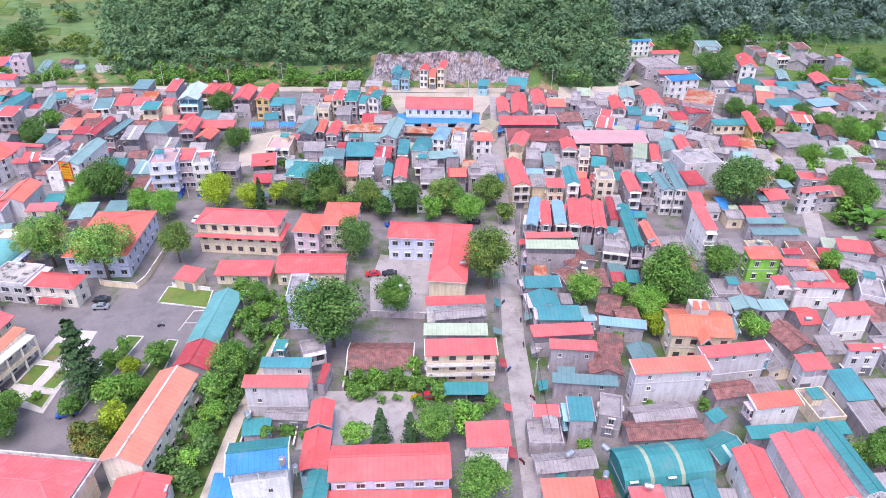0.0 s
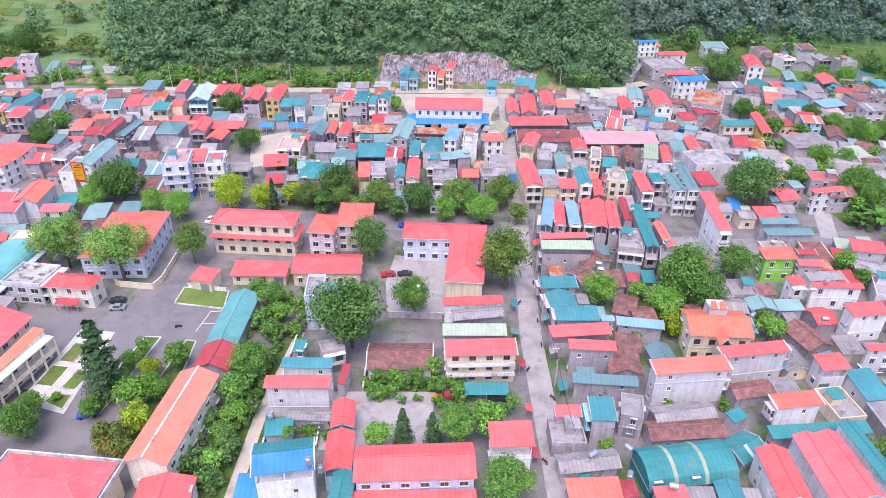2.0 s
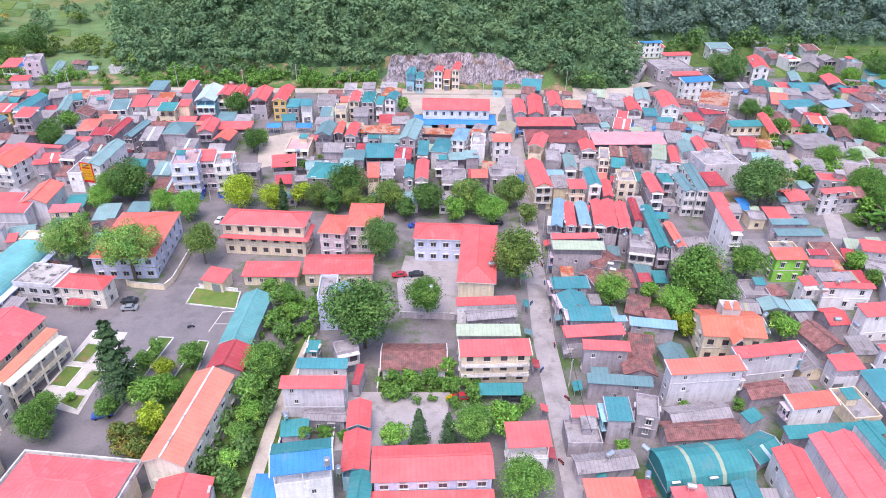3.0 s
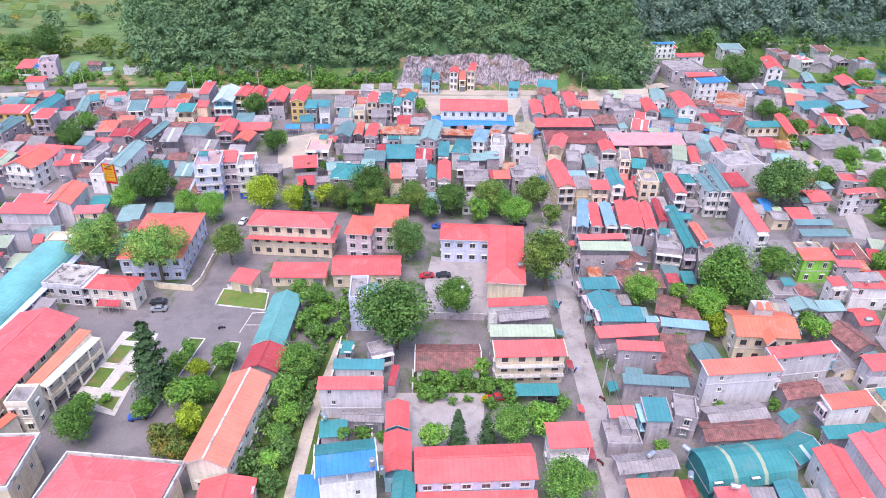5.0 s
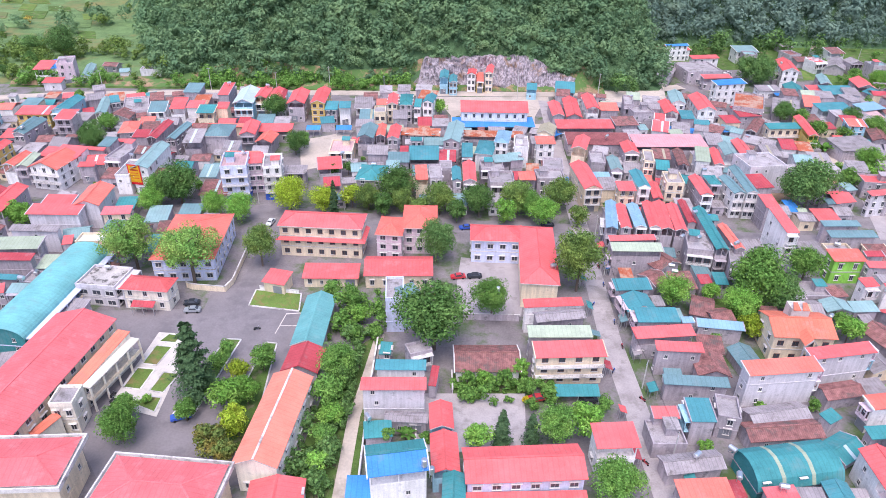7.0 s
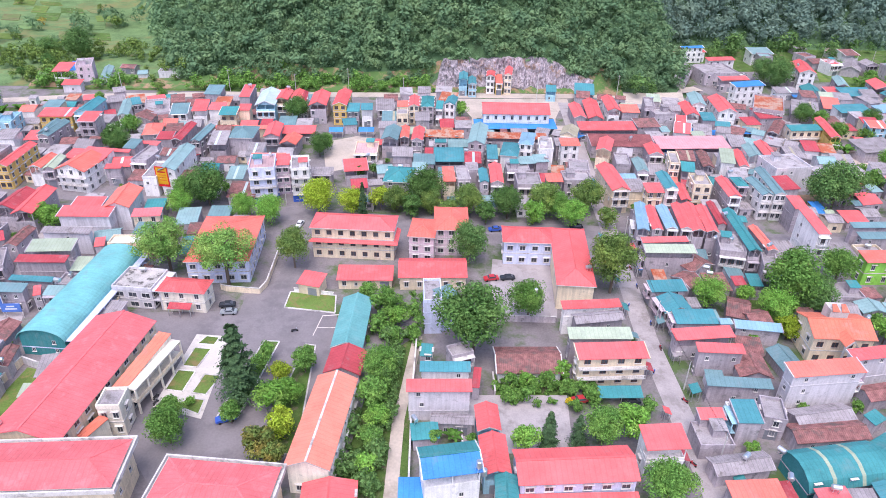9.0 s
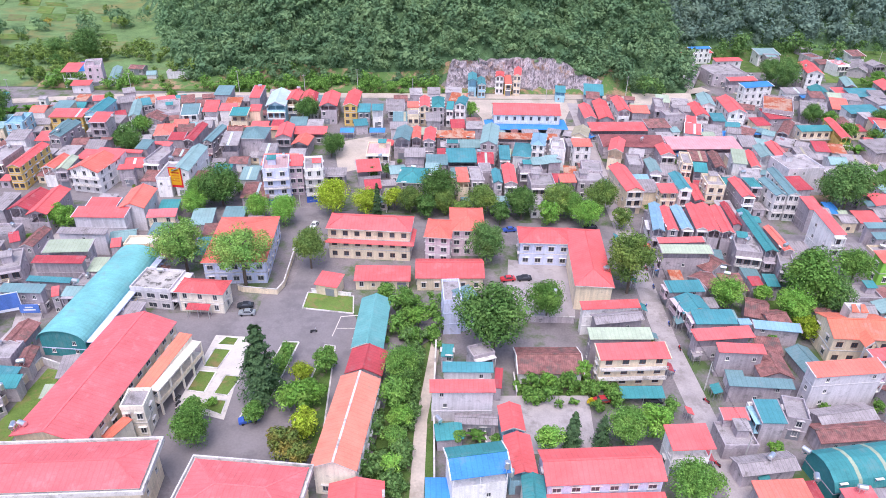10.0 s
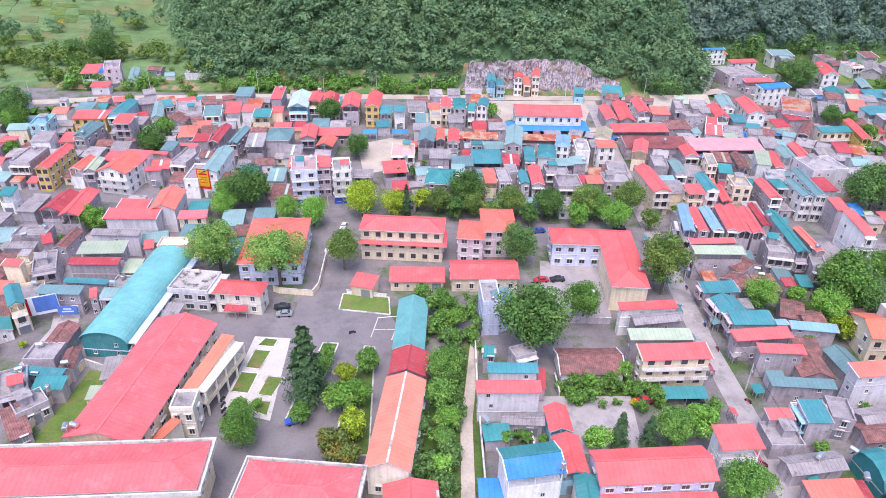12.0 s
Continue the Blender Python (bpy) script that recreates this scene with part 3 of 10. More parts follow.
def far_shed(x, y, w, d, turn, h, rc, wc):
    """A low distant roof among the houses, joined with the others of its kind."""
    if h >= 4.3 and y < 300 and abs(x) < 200:
        return house(x, y, w, d, turn, h, "g" if (x * 7) % 3 < 1 else "s", rc, wc, win="none")
    at = pose(x, y, level(x, y), 0, 0, turn)
    own = Shell()
    k, m = FAR_ROOFS.index(rc), len(FAR_ROOFS) + FAR_WALLS.index(wc)
    own.box(-w / 2 + 0.3, w / 2 - 0.3, 0.3, d - 0.2, -0.4, h, m)
    if (x * 7) % 3 < 1:
        own.slab((-w / 2, 0, h), (w / 2, 0, h), (w / 2, d / 2, h + 0.16 * d), (-w / 2, d / 2, h + 0.16 * d), 0.1, k)
        own.slab((w / 2, d, h), (-w / 2, d, h), (-w / 2, d / 2, h + 0.16 * d), (w / 2, d / 2, h + 0.16 * d), 0.1, k)
    else:
        own.slab((-w / 2, 0, h), (w / 2, 0, h), (w / 2, d, h + 0.11 * d), (-w / 2, d, h + 0.11 * d), 0.1, k)
    g = len(FAR_ROOFS) + len(FAR_WALLS)
    for i in range(max(1, int(w / 3))):
        c = -w / 2 + w * (i + 0.5) / max(1, int(w / 3))
        own.box(c - 0.6, c + 0.6, 0.22, 0.3, 1.0, 2.2, g, True)
    base = len(far_sheds.v)
    far_sheds.v += [tuple(at @ Vector(p)) for p in own.v]
    far_sheds.f += [tuple(i + base for i in f) for f in own.f]
    far_sheds.m += own.m
    far_sheds.uv += own.uv

# ---- land ----
def fbm(x, y, s):
    return noise.fractal(Vector((x / s, y / s, 3.7)), 1.0, 2.0, 5)


def ease(a, b, v):
    k = min(1.0, max(0.0, (v - a) / (b - a)))
    return k * k * (3 - 2 * k)


def hill(x, y):
    """Height of the wooded hills behind the town."""
    foot = 333 + 4 * fbm(x, 0, 60)
    wide = ease(-160, -112, x + (y - 319) * 0.47) * (1 - ease(60, 92, x - (y - 340) * 0.2))
    near = (y - foot) * 0.6 * wide if y > foot else 0.0
    if y > foot:
        near += wide * ease(0, 6, y - foot) * 5
        near += 10.5 * ease(334, 340, y) * ease(-42, -34, x) * (1 - ease(12, 46, x))
    far = max(0.0, (y - 428)) * 0.5 * ease(60, 140, x)
    back = max(0.0, y - 640) * 0.4
    return min(near, 110) + min(far, 120) + min(back, 150)


def land(x, y):
    return level(x, y) + hill(x, y)


def grid(name, xs, ys, height, mat):
    v = [(x, y, height(x, y)) for y in ys for x in xs]
    n = len(xs)
    f = [(j * n + i, j * n + i + 1, (j + 1) * n + i + 1, (j + 1) * n + i) for j in range(len(ys) - 1) for i in range(n - 1)]
    me = bpy.data.meshes.new(name)
    me.from_pydata(v, [], f)
    me.materials.append(mat)
    me.polygons.foreach_set("use_smooth", [True] * len(f))
    return new(name, me)


EARTH = material("town_earth", (0.22, 0.195, 0.20), rough=1, mottle=0.3, size=0.5, spots=(0.10, 0.15, 0.055), spot_at=0.56, spot_size=0.07)
FIELD = material("field_grass", (0.135, 0.215, 0.085), rough=1, mottle=0.5, size=0.3, spots=(0.23, 0.22, 0.09), spot_at=0.57, spot_size=0.035)
RICE = material("rice_plot", (0.15, 0.235, 0.085), rough=1, mottle=0.4, size=0.6)
STUBBLE = material("straw_plot", (0.215, 0.215, 0.095), rough=1, mottle=0.45, size=0.6, spots=(0.15, 0.2, 0.07), spot_at=0.52, spot_size=0.12)
SOIL = material("forest_floor", (0.085, 0.155, 0.068), rough=1, mottle=0.6, size=1.5, bump=0.8)
CONCRETE = material("old_concrete_paving", (0.42, 0.375, 0.375), rough=0.95, mottle=0.2, size=0.7, spots=(0.3, 0.27, 0.26), spot_at=0.58, spot_size=0.2)
PALE = material("pale_dirt", (0.55, 0.47, 0.40), rough=1, mottle=0.2, size=0.5, spots=(0.4, 0.34, 0.28), spot_at=0.6, spot_size=0.1)
ASPHALT = material("worn_asphalt", (0.235, 0.21, 0.217), rough=0.95, mottle=0.16, size=0.5, spots=(0.185, 0.165, 0.175), spot_at=0.58, spot_size=0.1)
WHITE_PAVING = material("white_paving", (0.68, 0.62, 0.57), rough=0.9, mottle=0.12, size=0.6, spots=(0.5, 0.46, 0.4), spot_at=0.62)
LAWN = material("lawn", (0.13, 0.20, 0.045), rough=1, mottle=0.35, size=0.7, spots=(0.24, 0.19, 0.08), spot_at=0.58, spot_size=0.25)
WEEDS = material("weeds", (0.10, 0.17, 0.04), rough=1, mottle=0.5, size=1.0, spots=(0.2, 0.17, 0.11), spot_at=0.6, spot_size=0.3)
DIRT = material("bare_earth", (0.36, 0.24, 0.15), rough=1, mottle=0.3, size=0.6, spots=(0.14, 0.17, 0.06), spot_at=0.6, spot_size=0.2)
SURFACE = dict(concrete=CONCRETE, pale=PALE, asphalt=ASPHALT, white=WHITE_PAVING, lawn=LAWN, weeds=WEEDS, dirt=DIRT, rice=RICE, straw=STUBBLE)
XS = [-4000, -2000, -1000, -700] + list(range(-520, 521, 10)) + [700, 1000, 2000, 4000]
YS = [-4000, -1500, -500, -100, 0] + list(range(40, 720, 10)) + [900, 1400, 2500, 4500]
tagged(grid("ground", XS, YS, lambda x, y: land(x, y) - (8 if hill(x, y) > 0.05 and y < 640 else 0), EARTH), "grey-brown town earth with grassy patches", "ground", "", "structure")
tagged(grid("field", list(range(-700, -119, 10)), list(range(326, 641, 8)), lambda x, y: land(x, y) + 0.15 - (4 if hill(x, y) > 1.0 else 0), FIELD), "green and straw-coloured fields behind the town", "field", "", "structure")
tagged(grid("forest_floor", list(range(-330, 521, 8)), list(range(330, 641, 6)), lambda x, y: land(x, y) + min(1.2, 0.6 * hill(x, y)) - (2 if hill(x, y) < 0.05 else 0), SOIL), "slope covered with low undergrowth below the wood", "ground", "", "structure")


SLOPE = material("cut_slope_soil", (0.34, 0.22, 0.14), rough=1, mottle=0.35, size=0.8, spots=(0.11, 0.2, 0.06), spot_at=0.47, spot_size=0.16)
tagged(grid("slope_foot", list(range(-236, 60, 4)), list(range(325, 340, 3)), lambda x, y: land(x, y) + 1.5 * ease(324, 330, y), SLOPE), "tan cut soil with weeds at the hill foot", "ground", "", "structure")


def strip(name, line, width, mat, lift, label, category="road"):
    """A road along a line of points."""
    pts = []
    for (xa, ya), (xb, yb) in zip(line, line[1:]):
        n = max(1, int(math.hypot(xb - xa, yb - ya) / 5))
        pts += [(xa + (xb - xa) * i / n, ya + (yb - ya) * i / n) for i in range(n)]
    pts.append(line[-1])
    s = Shell()
    edge = []
    for i, (x, y) in enumerate(pts):
        a, b = pts[max(0, i - 1)], pts[min(len(pts) - 1, i + 1)]
        L = math.hypot(b[0] - a[0], b[1] - a[1])
        nx, ny = -(b[1] - a[1]) / L * width / 2, (b[0] - a[0]) / L * width / 2
        edge.append(((x + nx, y + ny, level(x + nx, y + ny) + lift), (x - nx, y - ny, level(x - nx, y - ny) + lift)))
    for (l0, r0), (l1, r1) in zip(edge, edge[1:]):
        s.face([r0, r1, l1, l0])
    return tagged(new(name, s.data(name, mat)), label, category, "", "structure")


def patch(name, pts, mat, lift, label, category="paving", kerb=0.0):
    """A piece of level paving or planting, with a kerb round it if wanted."""
    s = Shell()
    s.face([(x, y, level(x, y) + lift) for x, y in pts])
    for (xa, ya), (xb, yb) in zip(pts, pts[1:] + pts[:1]):
        s.face([(xa, ya, level(xa, ya) - 0.1), (xb, yb, level(xb, yb) - 0.1), (xb, yb, level(xb, yb) + lift), (xa, ya, level(xa, ya) + lift)])
    ob = tagged(new(name, s.data(name, SURFACE[mat])), label, category, "", "structure")
    if kerb:
        k = Shell()
        for (xa, ya), (xb, yb) in zip(pts, pts[1:] + pts[:1]):
            d = Vector((xb - xa, yb - ya, 0)).normalized()
            n = Vector((-d.y, d.x, 0)) * 0.17
            A, B, up = Vector((xa, ya, level(xa, ya))), Vector((xb, yb, level(xb, yb))), Vector((0, 0, lift + kerb))
            k.face([A - n + up, B - n + up, B + n + up, A + n + up])
            k.face([A - n, B - n, B - n + up, A - n + up])
            k.face([B + n, A + n, A + n + up, B + n + up])
        part("kerb", k.data("kerb", TRIM), ob)
    return ob


strip("road_main", [(19.5, 20), (18.9, 93), (18.2, 136), (20.8, 195), (22, 257), (24, 312)], 5.6, CONCRETE, 0.07, "pale worn concrete street between the houses")
strip("road_cross", [(-175, 217), (-94, 204), (-22, 195), (24, 192), (110, 186), (190, 200)], 8.5, ASPHALT, 0.05, "grey asphalt cross street under the trees")
strip("road_foot", [(-420, 268), (-250, 302), (-203, 312), (-140, 318), (-60, 320), (20, 321), (62, 326), (100, 345)], 7, PALE, 0.06, "pale dusty road along the foot of the hill")
strip("road_up", [(126, 318), (116, 340), (106, 368), (100, 400)], 5, PALE, 0.06, "pale road leading up between far houses")
strip("road_right", [(118, 318), (128, 285), (135, 255), (132, 225), (120, 188)], 5.5, CONCRETE, 0.08, "narrow concrete street between far houses")
strip("road_left", [(-175, 217), (-160, 180), (-147, 140), (-150, 90)], 6.5, CONCRETE, 0.08, "concrete street past the shop houses")
tagged(grid("meadow_far", list(range(95, 420, 8)), list(range(380, 437, 6)), lambda x, y: land(x, y) + 0.1, WEEDS), "weedy ground at the foot of the far wood", "ground", "", "structure")
tagged(grid("meadow_right", list(range(180, 420, 8)), list(range(180, 381, 8)), lambda x, y: land(x, y) + 0.1, WEEDS), "overgrown land beyond the houses", "ground", "", "structure")
strip("verge", [(-235, 331), (-140, 331), (-38, 331)], 18, WEEDS, 0.05, "weedy verge between road and hill", "verge")
strip("verge_far", [(52, 336), (80, 350), (88, 400)], 16, DIRT, 0.04, "tan stony verge at the hill foot", "verge")
patch('campus_yard_1', [(-88.3, 85.0), (-104.0, 104.0), (-111.0, 130.0), (-118.0, 146.0), (-88.9, 147.5), (-88.9, 154.4), (-82.4, 160.7), (-80.4, 178.9), (-73.1, 177.3), (-74.9, 163.2), (-63.0, 146.4), (-57.9, 135.0), (-60.5, 114.5), (-59.6, 90.6)], 'asphalt', 0.05, 'smooth grey asphalt school yard', 'campus yard', 0)
patch('plaza_paving_1', [(-99.0, 111.1), (-97.2, 137.1), (-88.0, 136.3), (-87.3, 107.5)], 'white', 0.124, 'white paved garden with lawn beds', 'plaza paving', 0.0)
patch('lawn_1', [(-96.9, 124.9), (-96.0, 131.7), (-91.8, 131.3), (-93.2, 124.3)], 'lawn', 0.17800000000000002, 'square kerbed lawn bed in white paving', 'lawn', 0.08)
patch('lawn_2', [(-98.2, 116.6), (-97.4, 123.4), (-93.2, 122.9), (-94.0, 115.9)], 'lawn', 0.18200000000000002, 'square kerbed lawn bed in white paving', 'lawn', 0.08)
patch('lawn_3', [(-91.8, 115.6), (-90.7, 121.9), (-86.8, 121.4), (-88.4, 114.9)], 'lawn', 0.186, 'square kerbed lawn bed in white paving', 'lawn', 0.08)
patch('lawn_4', [(-93.5, 111.2), (-92.4, 113.9), (-88.2, 113.4), (-88.2, 108.8)], 'lawn', 0.17, 'square kerbed lawn bed in white paving', 'lawn', 0.08)
patch('lawn_5', [(-95.9, 133.2), (-94.4, 136.4), (-91.0, 135.8), (-91.5, 132.8)], 'lawn', 0.17400000000000002, 'square kerbed lawn bed in white paving', 'lawn', 0.08)
patch('planting_bed_1', [(-84.0, 108.0), (-79.5, 107.6), (-75.6, 134.4), (-79.5, 134.6)], 'weeds', 0.128, 'long kerbed bed with trees and soil', 'planting bed', 0.1)
patch('planting_bed_2', [(-73.1, 97.7), (-64.9, 97.8), (-66.3, 133.0), (-68.9, 133.4)], 'weeds', 0.132, 'kerbed bed with bushes beside the yard', 'planting bed', 0.1)
patch('lawn_6', [(-77.2, 149.0), (-76.9, 156.5), (-64.0, 154.8), (-63.2, 146.7)], 'lawn', 0.15600000000000003, 'large kerbed lawn beside the yard', 'lawn', 0.15)
patch('courtyard_1', [(-31.0, 115.5), (-5.9, 115.8), (-7.3, 98.5), (-30.5, 98.2)], 'concrete', 0.09, 'worn concrete courtyard with a few stains', 'courtyard', 0)
patch('garden_1', [(-22.5, 115.6), (-5.9, 115.8), (-5.3, 123.9), (-22.6, 122.7)], 'weeds', 0.064, 'overgrown garden strip beside the courtyard', 'garden', 0)
patch('courtyard_2', [(-20.7, 159.9), (-19.0, 175.2), (0.5, 170.8), (-3.7, 145.4), (-19.1, 145.1)], 'concrete', 0.098, 'pale concrete yard of the office building', 'courtyard', 0)
patch('lane_1', [(-46.2, 85.5), (-43.4, 85.5), (-42.9, 108.0), (-41.9, 116.0), (-39.6, 137.0), (-41.8, 138.0), (-44.4, 116.0), (-45.6, 108.0)], 'pale', 0.112, 'narrow pale dirt lane between gardens', 'lane', 0)
patch('vegetable_plot_1', [(-55.6, 85.4), (-50.8, 126.4), (-41.0, 137.5), (-41.5, 116.6), (-41.3, 85.5)], 'weeds', 0.076, 'weedy green plots between buildings', 'vegetable plot', 0)
patch('lawn_strip_1', [(-135.8, 100.1), (-133.3, 123.9), (-128.1, 122.6), (-130.0, 100.1)], 'lawn', 0.1, 'grass strip along a garden wall', 'lawn strip', 0)
patch('building_plot_1', [(91.2, 220.8), (105.5, 222.7), (95.4, 204.8), (91.5, 208.3)], 'dirt', 0.094, 'bare tan building plot with rubble', 'building plot', 0)
patch('meadow_1', [(181.0, 384.8), (206.6, 390.6), (190.8, 361.9), (172.8, 363.1)], 'lawn', 0.098, 'green meadow among far houses', 'meadow', 0)
patch('yard_1', [(130.9, 258.6), (143.9, 260.2), (145.9, 246.8), (126.7, 243.5)], 'pale', 0.102, 'pale open yard among the houses', 'yard', 0)
patch('yard_2', [(57.0, 339.6), (91.3, 347.6), (84.1, 316.2), (53.3, 306.5)], 'pale', 0.106, 'pale stony ground at the hill foot', 'yard', 0)
patch('square_1', [(-83.0, 260.9), (-62.0, 271.3), (-66.7, 253.9), (-70.0, 237.8), (-77.9, 233.9)], 'pale', 0.1, 'pale dusty open square between shops', 'square', 0)
patch('forecourt_1', [(-28.5, 315.1), (26.7, 317.4), (23.5, 277.1), (14.4, 276.7), (15.8, 290.6), (-18.4, 289.4), (-19.7, 275.7), (-23.3, 275.5)], 'pale', 0.094, 'pale forecourt of the market hall', 'forecourt', 0)
patch('garden_2', [(124.8, 228.4), (173.1, 247.6), (147.0, 197.0), (130.3, 196.6)], 'weeds', 0.07800000000000001, 'green gardens among the houses', 'garden', 0)
patch('garden_3', [(174.9, 301.4), (205.0, 306.2), (189.7, 274.5), (169.5, 277.0)], 'weeds', 0.082, 'green gardens among the houses', 'garden', 0)
patch('garden_4', [(40.3, 136.5), (52.8, 157.0), (69.0, 157.3), (56.7, 141.5)], 'weeds', 0.08600000000000001, 'overgrown garden plot under the trees', 'garden', 0)
patch('roadside_1', [(-236.1, 271.4), (-231.1, 294.7), (-208.0, 299.4), (-215.5, 288.2), (-227.0, 276.6)], 'weeds', 0.1, 'weeds along the hill road', 'roadside', 0)
patch('court_line_1', [(-62.4, 136.0), (-62.1, 135.8), (-60.0, 146.2), (-60.3, 146.4)], 'white', 0.079, 'thin white court marking on asphalt', 'court line', 0)
patch('court_line_2', [(-67.7, 137.1), (-67.5, 136.9), (-66.2, 145.6), (-66.4, 145.8)], 'white', 0.08299999999999999, 'thin white court marking on asphalt', 'court line', 0)
patch('court_line_3', [(-66.3, 145.6), (-66.1, 145.3), (-60.1, 146.2), (-60.2, 146.4)], 'white', 0.087, 'thin white court marking on asphalt', 'court line', 0)
patch('court_line_4', [(-67.0, 140.4), (-66.8, 140.2), (-60.8, 140.3), (-60.8, 140.5)], 'white', 0.091, 'thin white court marking on asphalt', 'court line', 0)

rows = random.Random(4)
for i in range(9):
    for j in range(7):
        px, py = -345 + 21 * i + 5 * (j % 2) - 9 * j, 392 + 24 * j
        a, b, lean = rows.uniform(9, 20), rows.uniform(10, 22), rows.uniform(-4, 4)
        if max(hill(px + a, py), hill(px + a, py + b), hill(px, py)) < 0.05 and rows.random() < 0.6:
            kind = rows.choice(["rice", "rice", "straw", "lawn", "weeds"])
            patch("field_plot_%d" % (i * 7 + j), [(px, py), (px + a, py + lean), (px + a - 8, py + b + lean), (px - 8, py + b)], kind, 0.45, dict(rice="green rice plot behind the hill road", straw="straw-coloured harvested plot", lawn="short grass plot in the fields", weeds="weedy fallow plot in the fields")[kind], "field plot")

# ---- rock face cut into the hill ----
ROCK = material("grey_violet_rock", (0.37, 0.32, 0.345), rough=1, mottle=0.7, size=2.2, streak=0.9, bump=1.0, spots=(0.30, 0.19, 0.12), spot_at=0.6, spot_size=0.16)


def rock_face():
    nu, nv = 200, 40
    v = []
    for j in range(nv + 1):
        for i in range(nu + 1):
            x = -38 + 90 * i / nu
            top = 14.5 * ease(-38, -33, x) * (1 - 0.85 * ease(14, 52, x)) + 2.2 * fbm(x, 4, 9)
            k = j / nv
            z = top * k
            crack = noise.fractal(Vector((x / 5, z / 9, 0.5)), 0.9, 2.1, 5)
            y = 328.5 + 0.42 * z + 2.4 * crack + 1.6 * abs(noise.noise(Vector((x / 2.2, z / 6, 7)))) + 0.5 * noise.noise(Vector((x / 0.9, z / 1.6, 2))) + 5 * ease(34, 50, x)
            v.append((x, y, 3.2 + z))
    for i in range(nu + 1):
        x, y, z = v[nv * (nu + 1) + i]
        v.append((x, y + 9, z - 0.5))
    w = nu + 1
    f = [(j * w + i, j * w + i + 1, (j + 1) * w + i + 1, (j + 1) * w + i) for j in range(nv + 1) for i in range(nu)]
    me = bpy.data.meshes.new("rock_face")
    me.from_pydata(v, [], f)
    me.materials.append(ROCK)
    return tagged(new("rock_face", me), "fissured grey-violet rock cutting with tan patches", "cliff", "", "structure")


rock_face()

# ---- the town's houses: front eave's centre, width, depth, turn, eave height, form, roof, wall ----
house(-9.3, 84.5, 23.0, 8.8, 3.2, 7.5, 'g', 'r', 'b', win='rows')
house(-25.0, 99.8, 5.1, 7.6, 2.5, 5.0, 'd', 'r', 'c')
house(-24.3, 87.7, 5.6, 10.1, 2.5, 6.0, 'd', 'r', 'c')
house(-32.9, 82.6, 11.3, 7.7, 9.6, 11.5, 'g', 'u', 'w', tone='t')
house(-35.4, 107.0, 14.1, 3.4, 0.8, 9.0, 's', 'r', 'l')
house(-38.1, 98.8, 5.9, 4.2, 6.7, 3.5, 's', 't', 'g')
house(-32.6, 102.6, 9.3, 3.2, -2.3, 4.0, 'g', 'lg', 'g')
house(-34.1, 112.2, 11.2, 2.9, -0.1, 10.0, 's', 'tb', 'w')
house(-29.8, 122.4, 5.4, 4.0, 20.7, 6.0, 'f', 'g', 'g')
house(-38.5, 123.3, 2.9, 4.0, -4.6, 5.0, 's', 't', 'g')
house(-27.2, 113.8, 1.8, 6.0, -7.7, 4.0, 's', 'r2', 'g')
house(-36.9, 138.3, 4.5, 9.7, 2.8, 10.0, 'f', 'g', 'b')
house(-32.2, 140.0, 5.3, 5.2, 31.7, 9.8, 's', 'gt', 'b')
house(-14.3, 119.1, 15.6, 9.8, 0.8, 3.6, 'g', 'm', 'w')
house(4.5, 118.6, 16.7, 5.2, 2.9, 8.6, 's', 'r', 'y', win='rows', bal=1)
house(5.6, 112.1, 9.9, 3.3, 0.8, 2.8, 's', 't', 'awn')
house(3.3, 126.6, 15.4, 3.9, 0.9, 8.0, 's', 'k', 'g')
house(4.7, 133.8, 12.9, 4.4, 9.2, 7.6, 'g', 'lg', 'g')
house(3.4, 138.4, 15.3, 3.0, 4.6, 8.5, 's', 'r', 'w')
house(-8.7, 171.5, 15.8, 10.0, -2.3, 8.0, 'h', 'r', 'b', win='rows')
house(1.2, 148.7, 10.6, 31.8, -4.4, 8.2, 'h', 'r', 'y')
house(-61.2, 174.0, 25.5, 9.9, -4.0, 10.5, 'h', 'r', 'y', win='rows', skirt=1)
house(-40.7, 172.5, 8.3, 11.6, -6.1, 9.0, 'h', 'o', 'p', win='rows')
house(-31.6, 176.5, 10.7, 15.2, -0.0, 9.2, 'h', 'o', 'p', win='rows')
house(-37.1, 157.7, 19.5, 10.5, 1.1, 4.5, 'g', 'r', 'y', win='rows')
house(-71.6, 154.6, 6.9, 6.0, -15.3, 3.6, 's', 'r', 'y')
house(-56.2, 157.7, 15.9, 6.7, 0.1, 3.4, 's', 'r', 'y')
house(-57.6, 126.8, 7.9, 20.9, -2.0, 4.5, 'd', 'aq', 'g')
house(-57.7, 117.9, 8.8, 8.8, -5.5, 4.2, 'd', 'r2', 'g')
house(-60.3, 87.1, 9.0, 25.6, -6.1, 8.0, 'd', 'or', 'k', win='side')
house(-116.5, 93.5, 15.6, 39.3, -7.4, 8.5, 'd', 'p', 'y', win='side')
house(-104.4, 109.5, 3.3, 17.9, -13.8, 7.0, 's', 'ob', 'k', win='loggia', arc=1)
house(-103.6, 102.6, 4.7, 5.4, 2.5, 8.0, 'f', 'g', 'k', win='rows')
house(-107.7, 97.3, 2.5, 5.9, -31.0, 5.0, 's', 'ob', 'k')
house(-114.0, 80.3, 40.4, 11.4, 2.9, 9.5, 'h', 'p', 'y', par=1)
house(-76.8, 75.5, 21.7, 12.6, -5.5, 8.5, 'h', 'p', 'y', par=1)
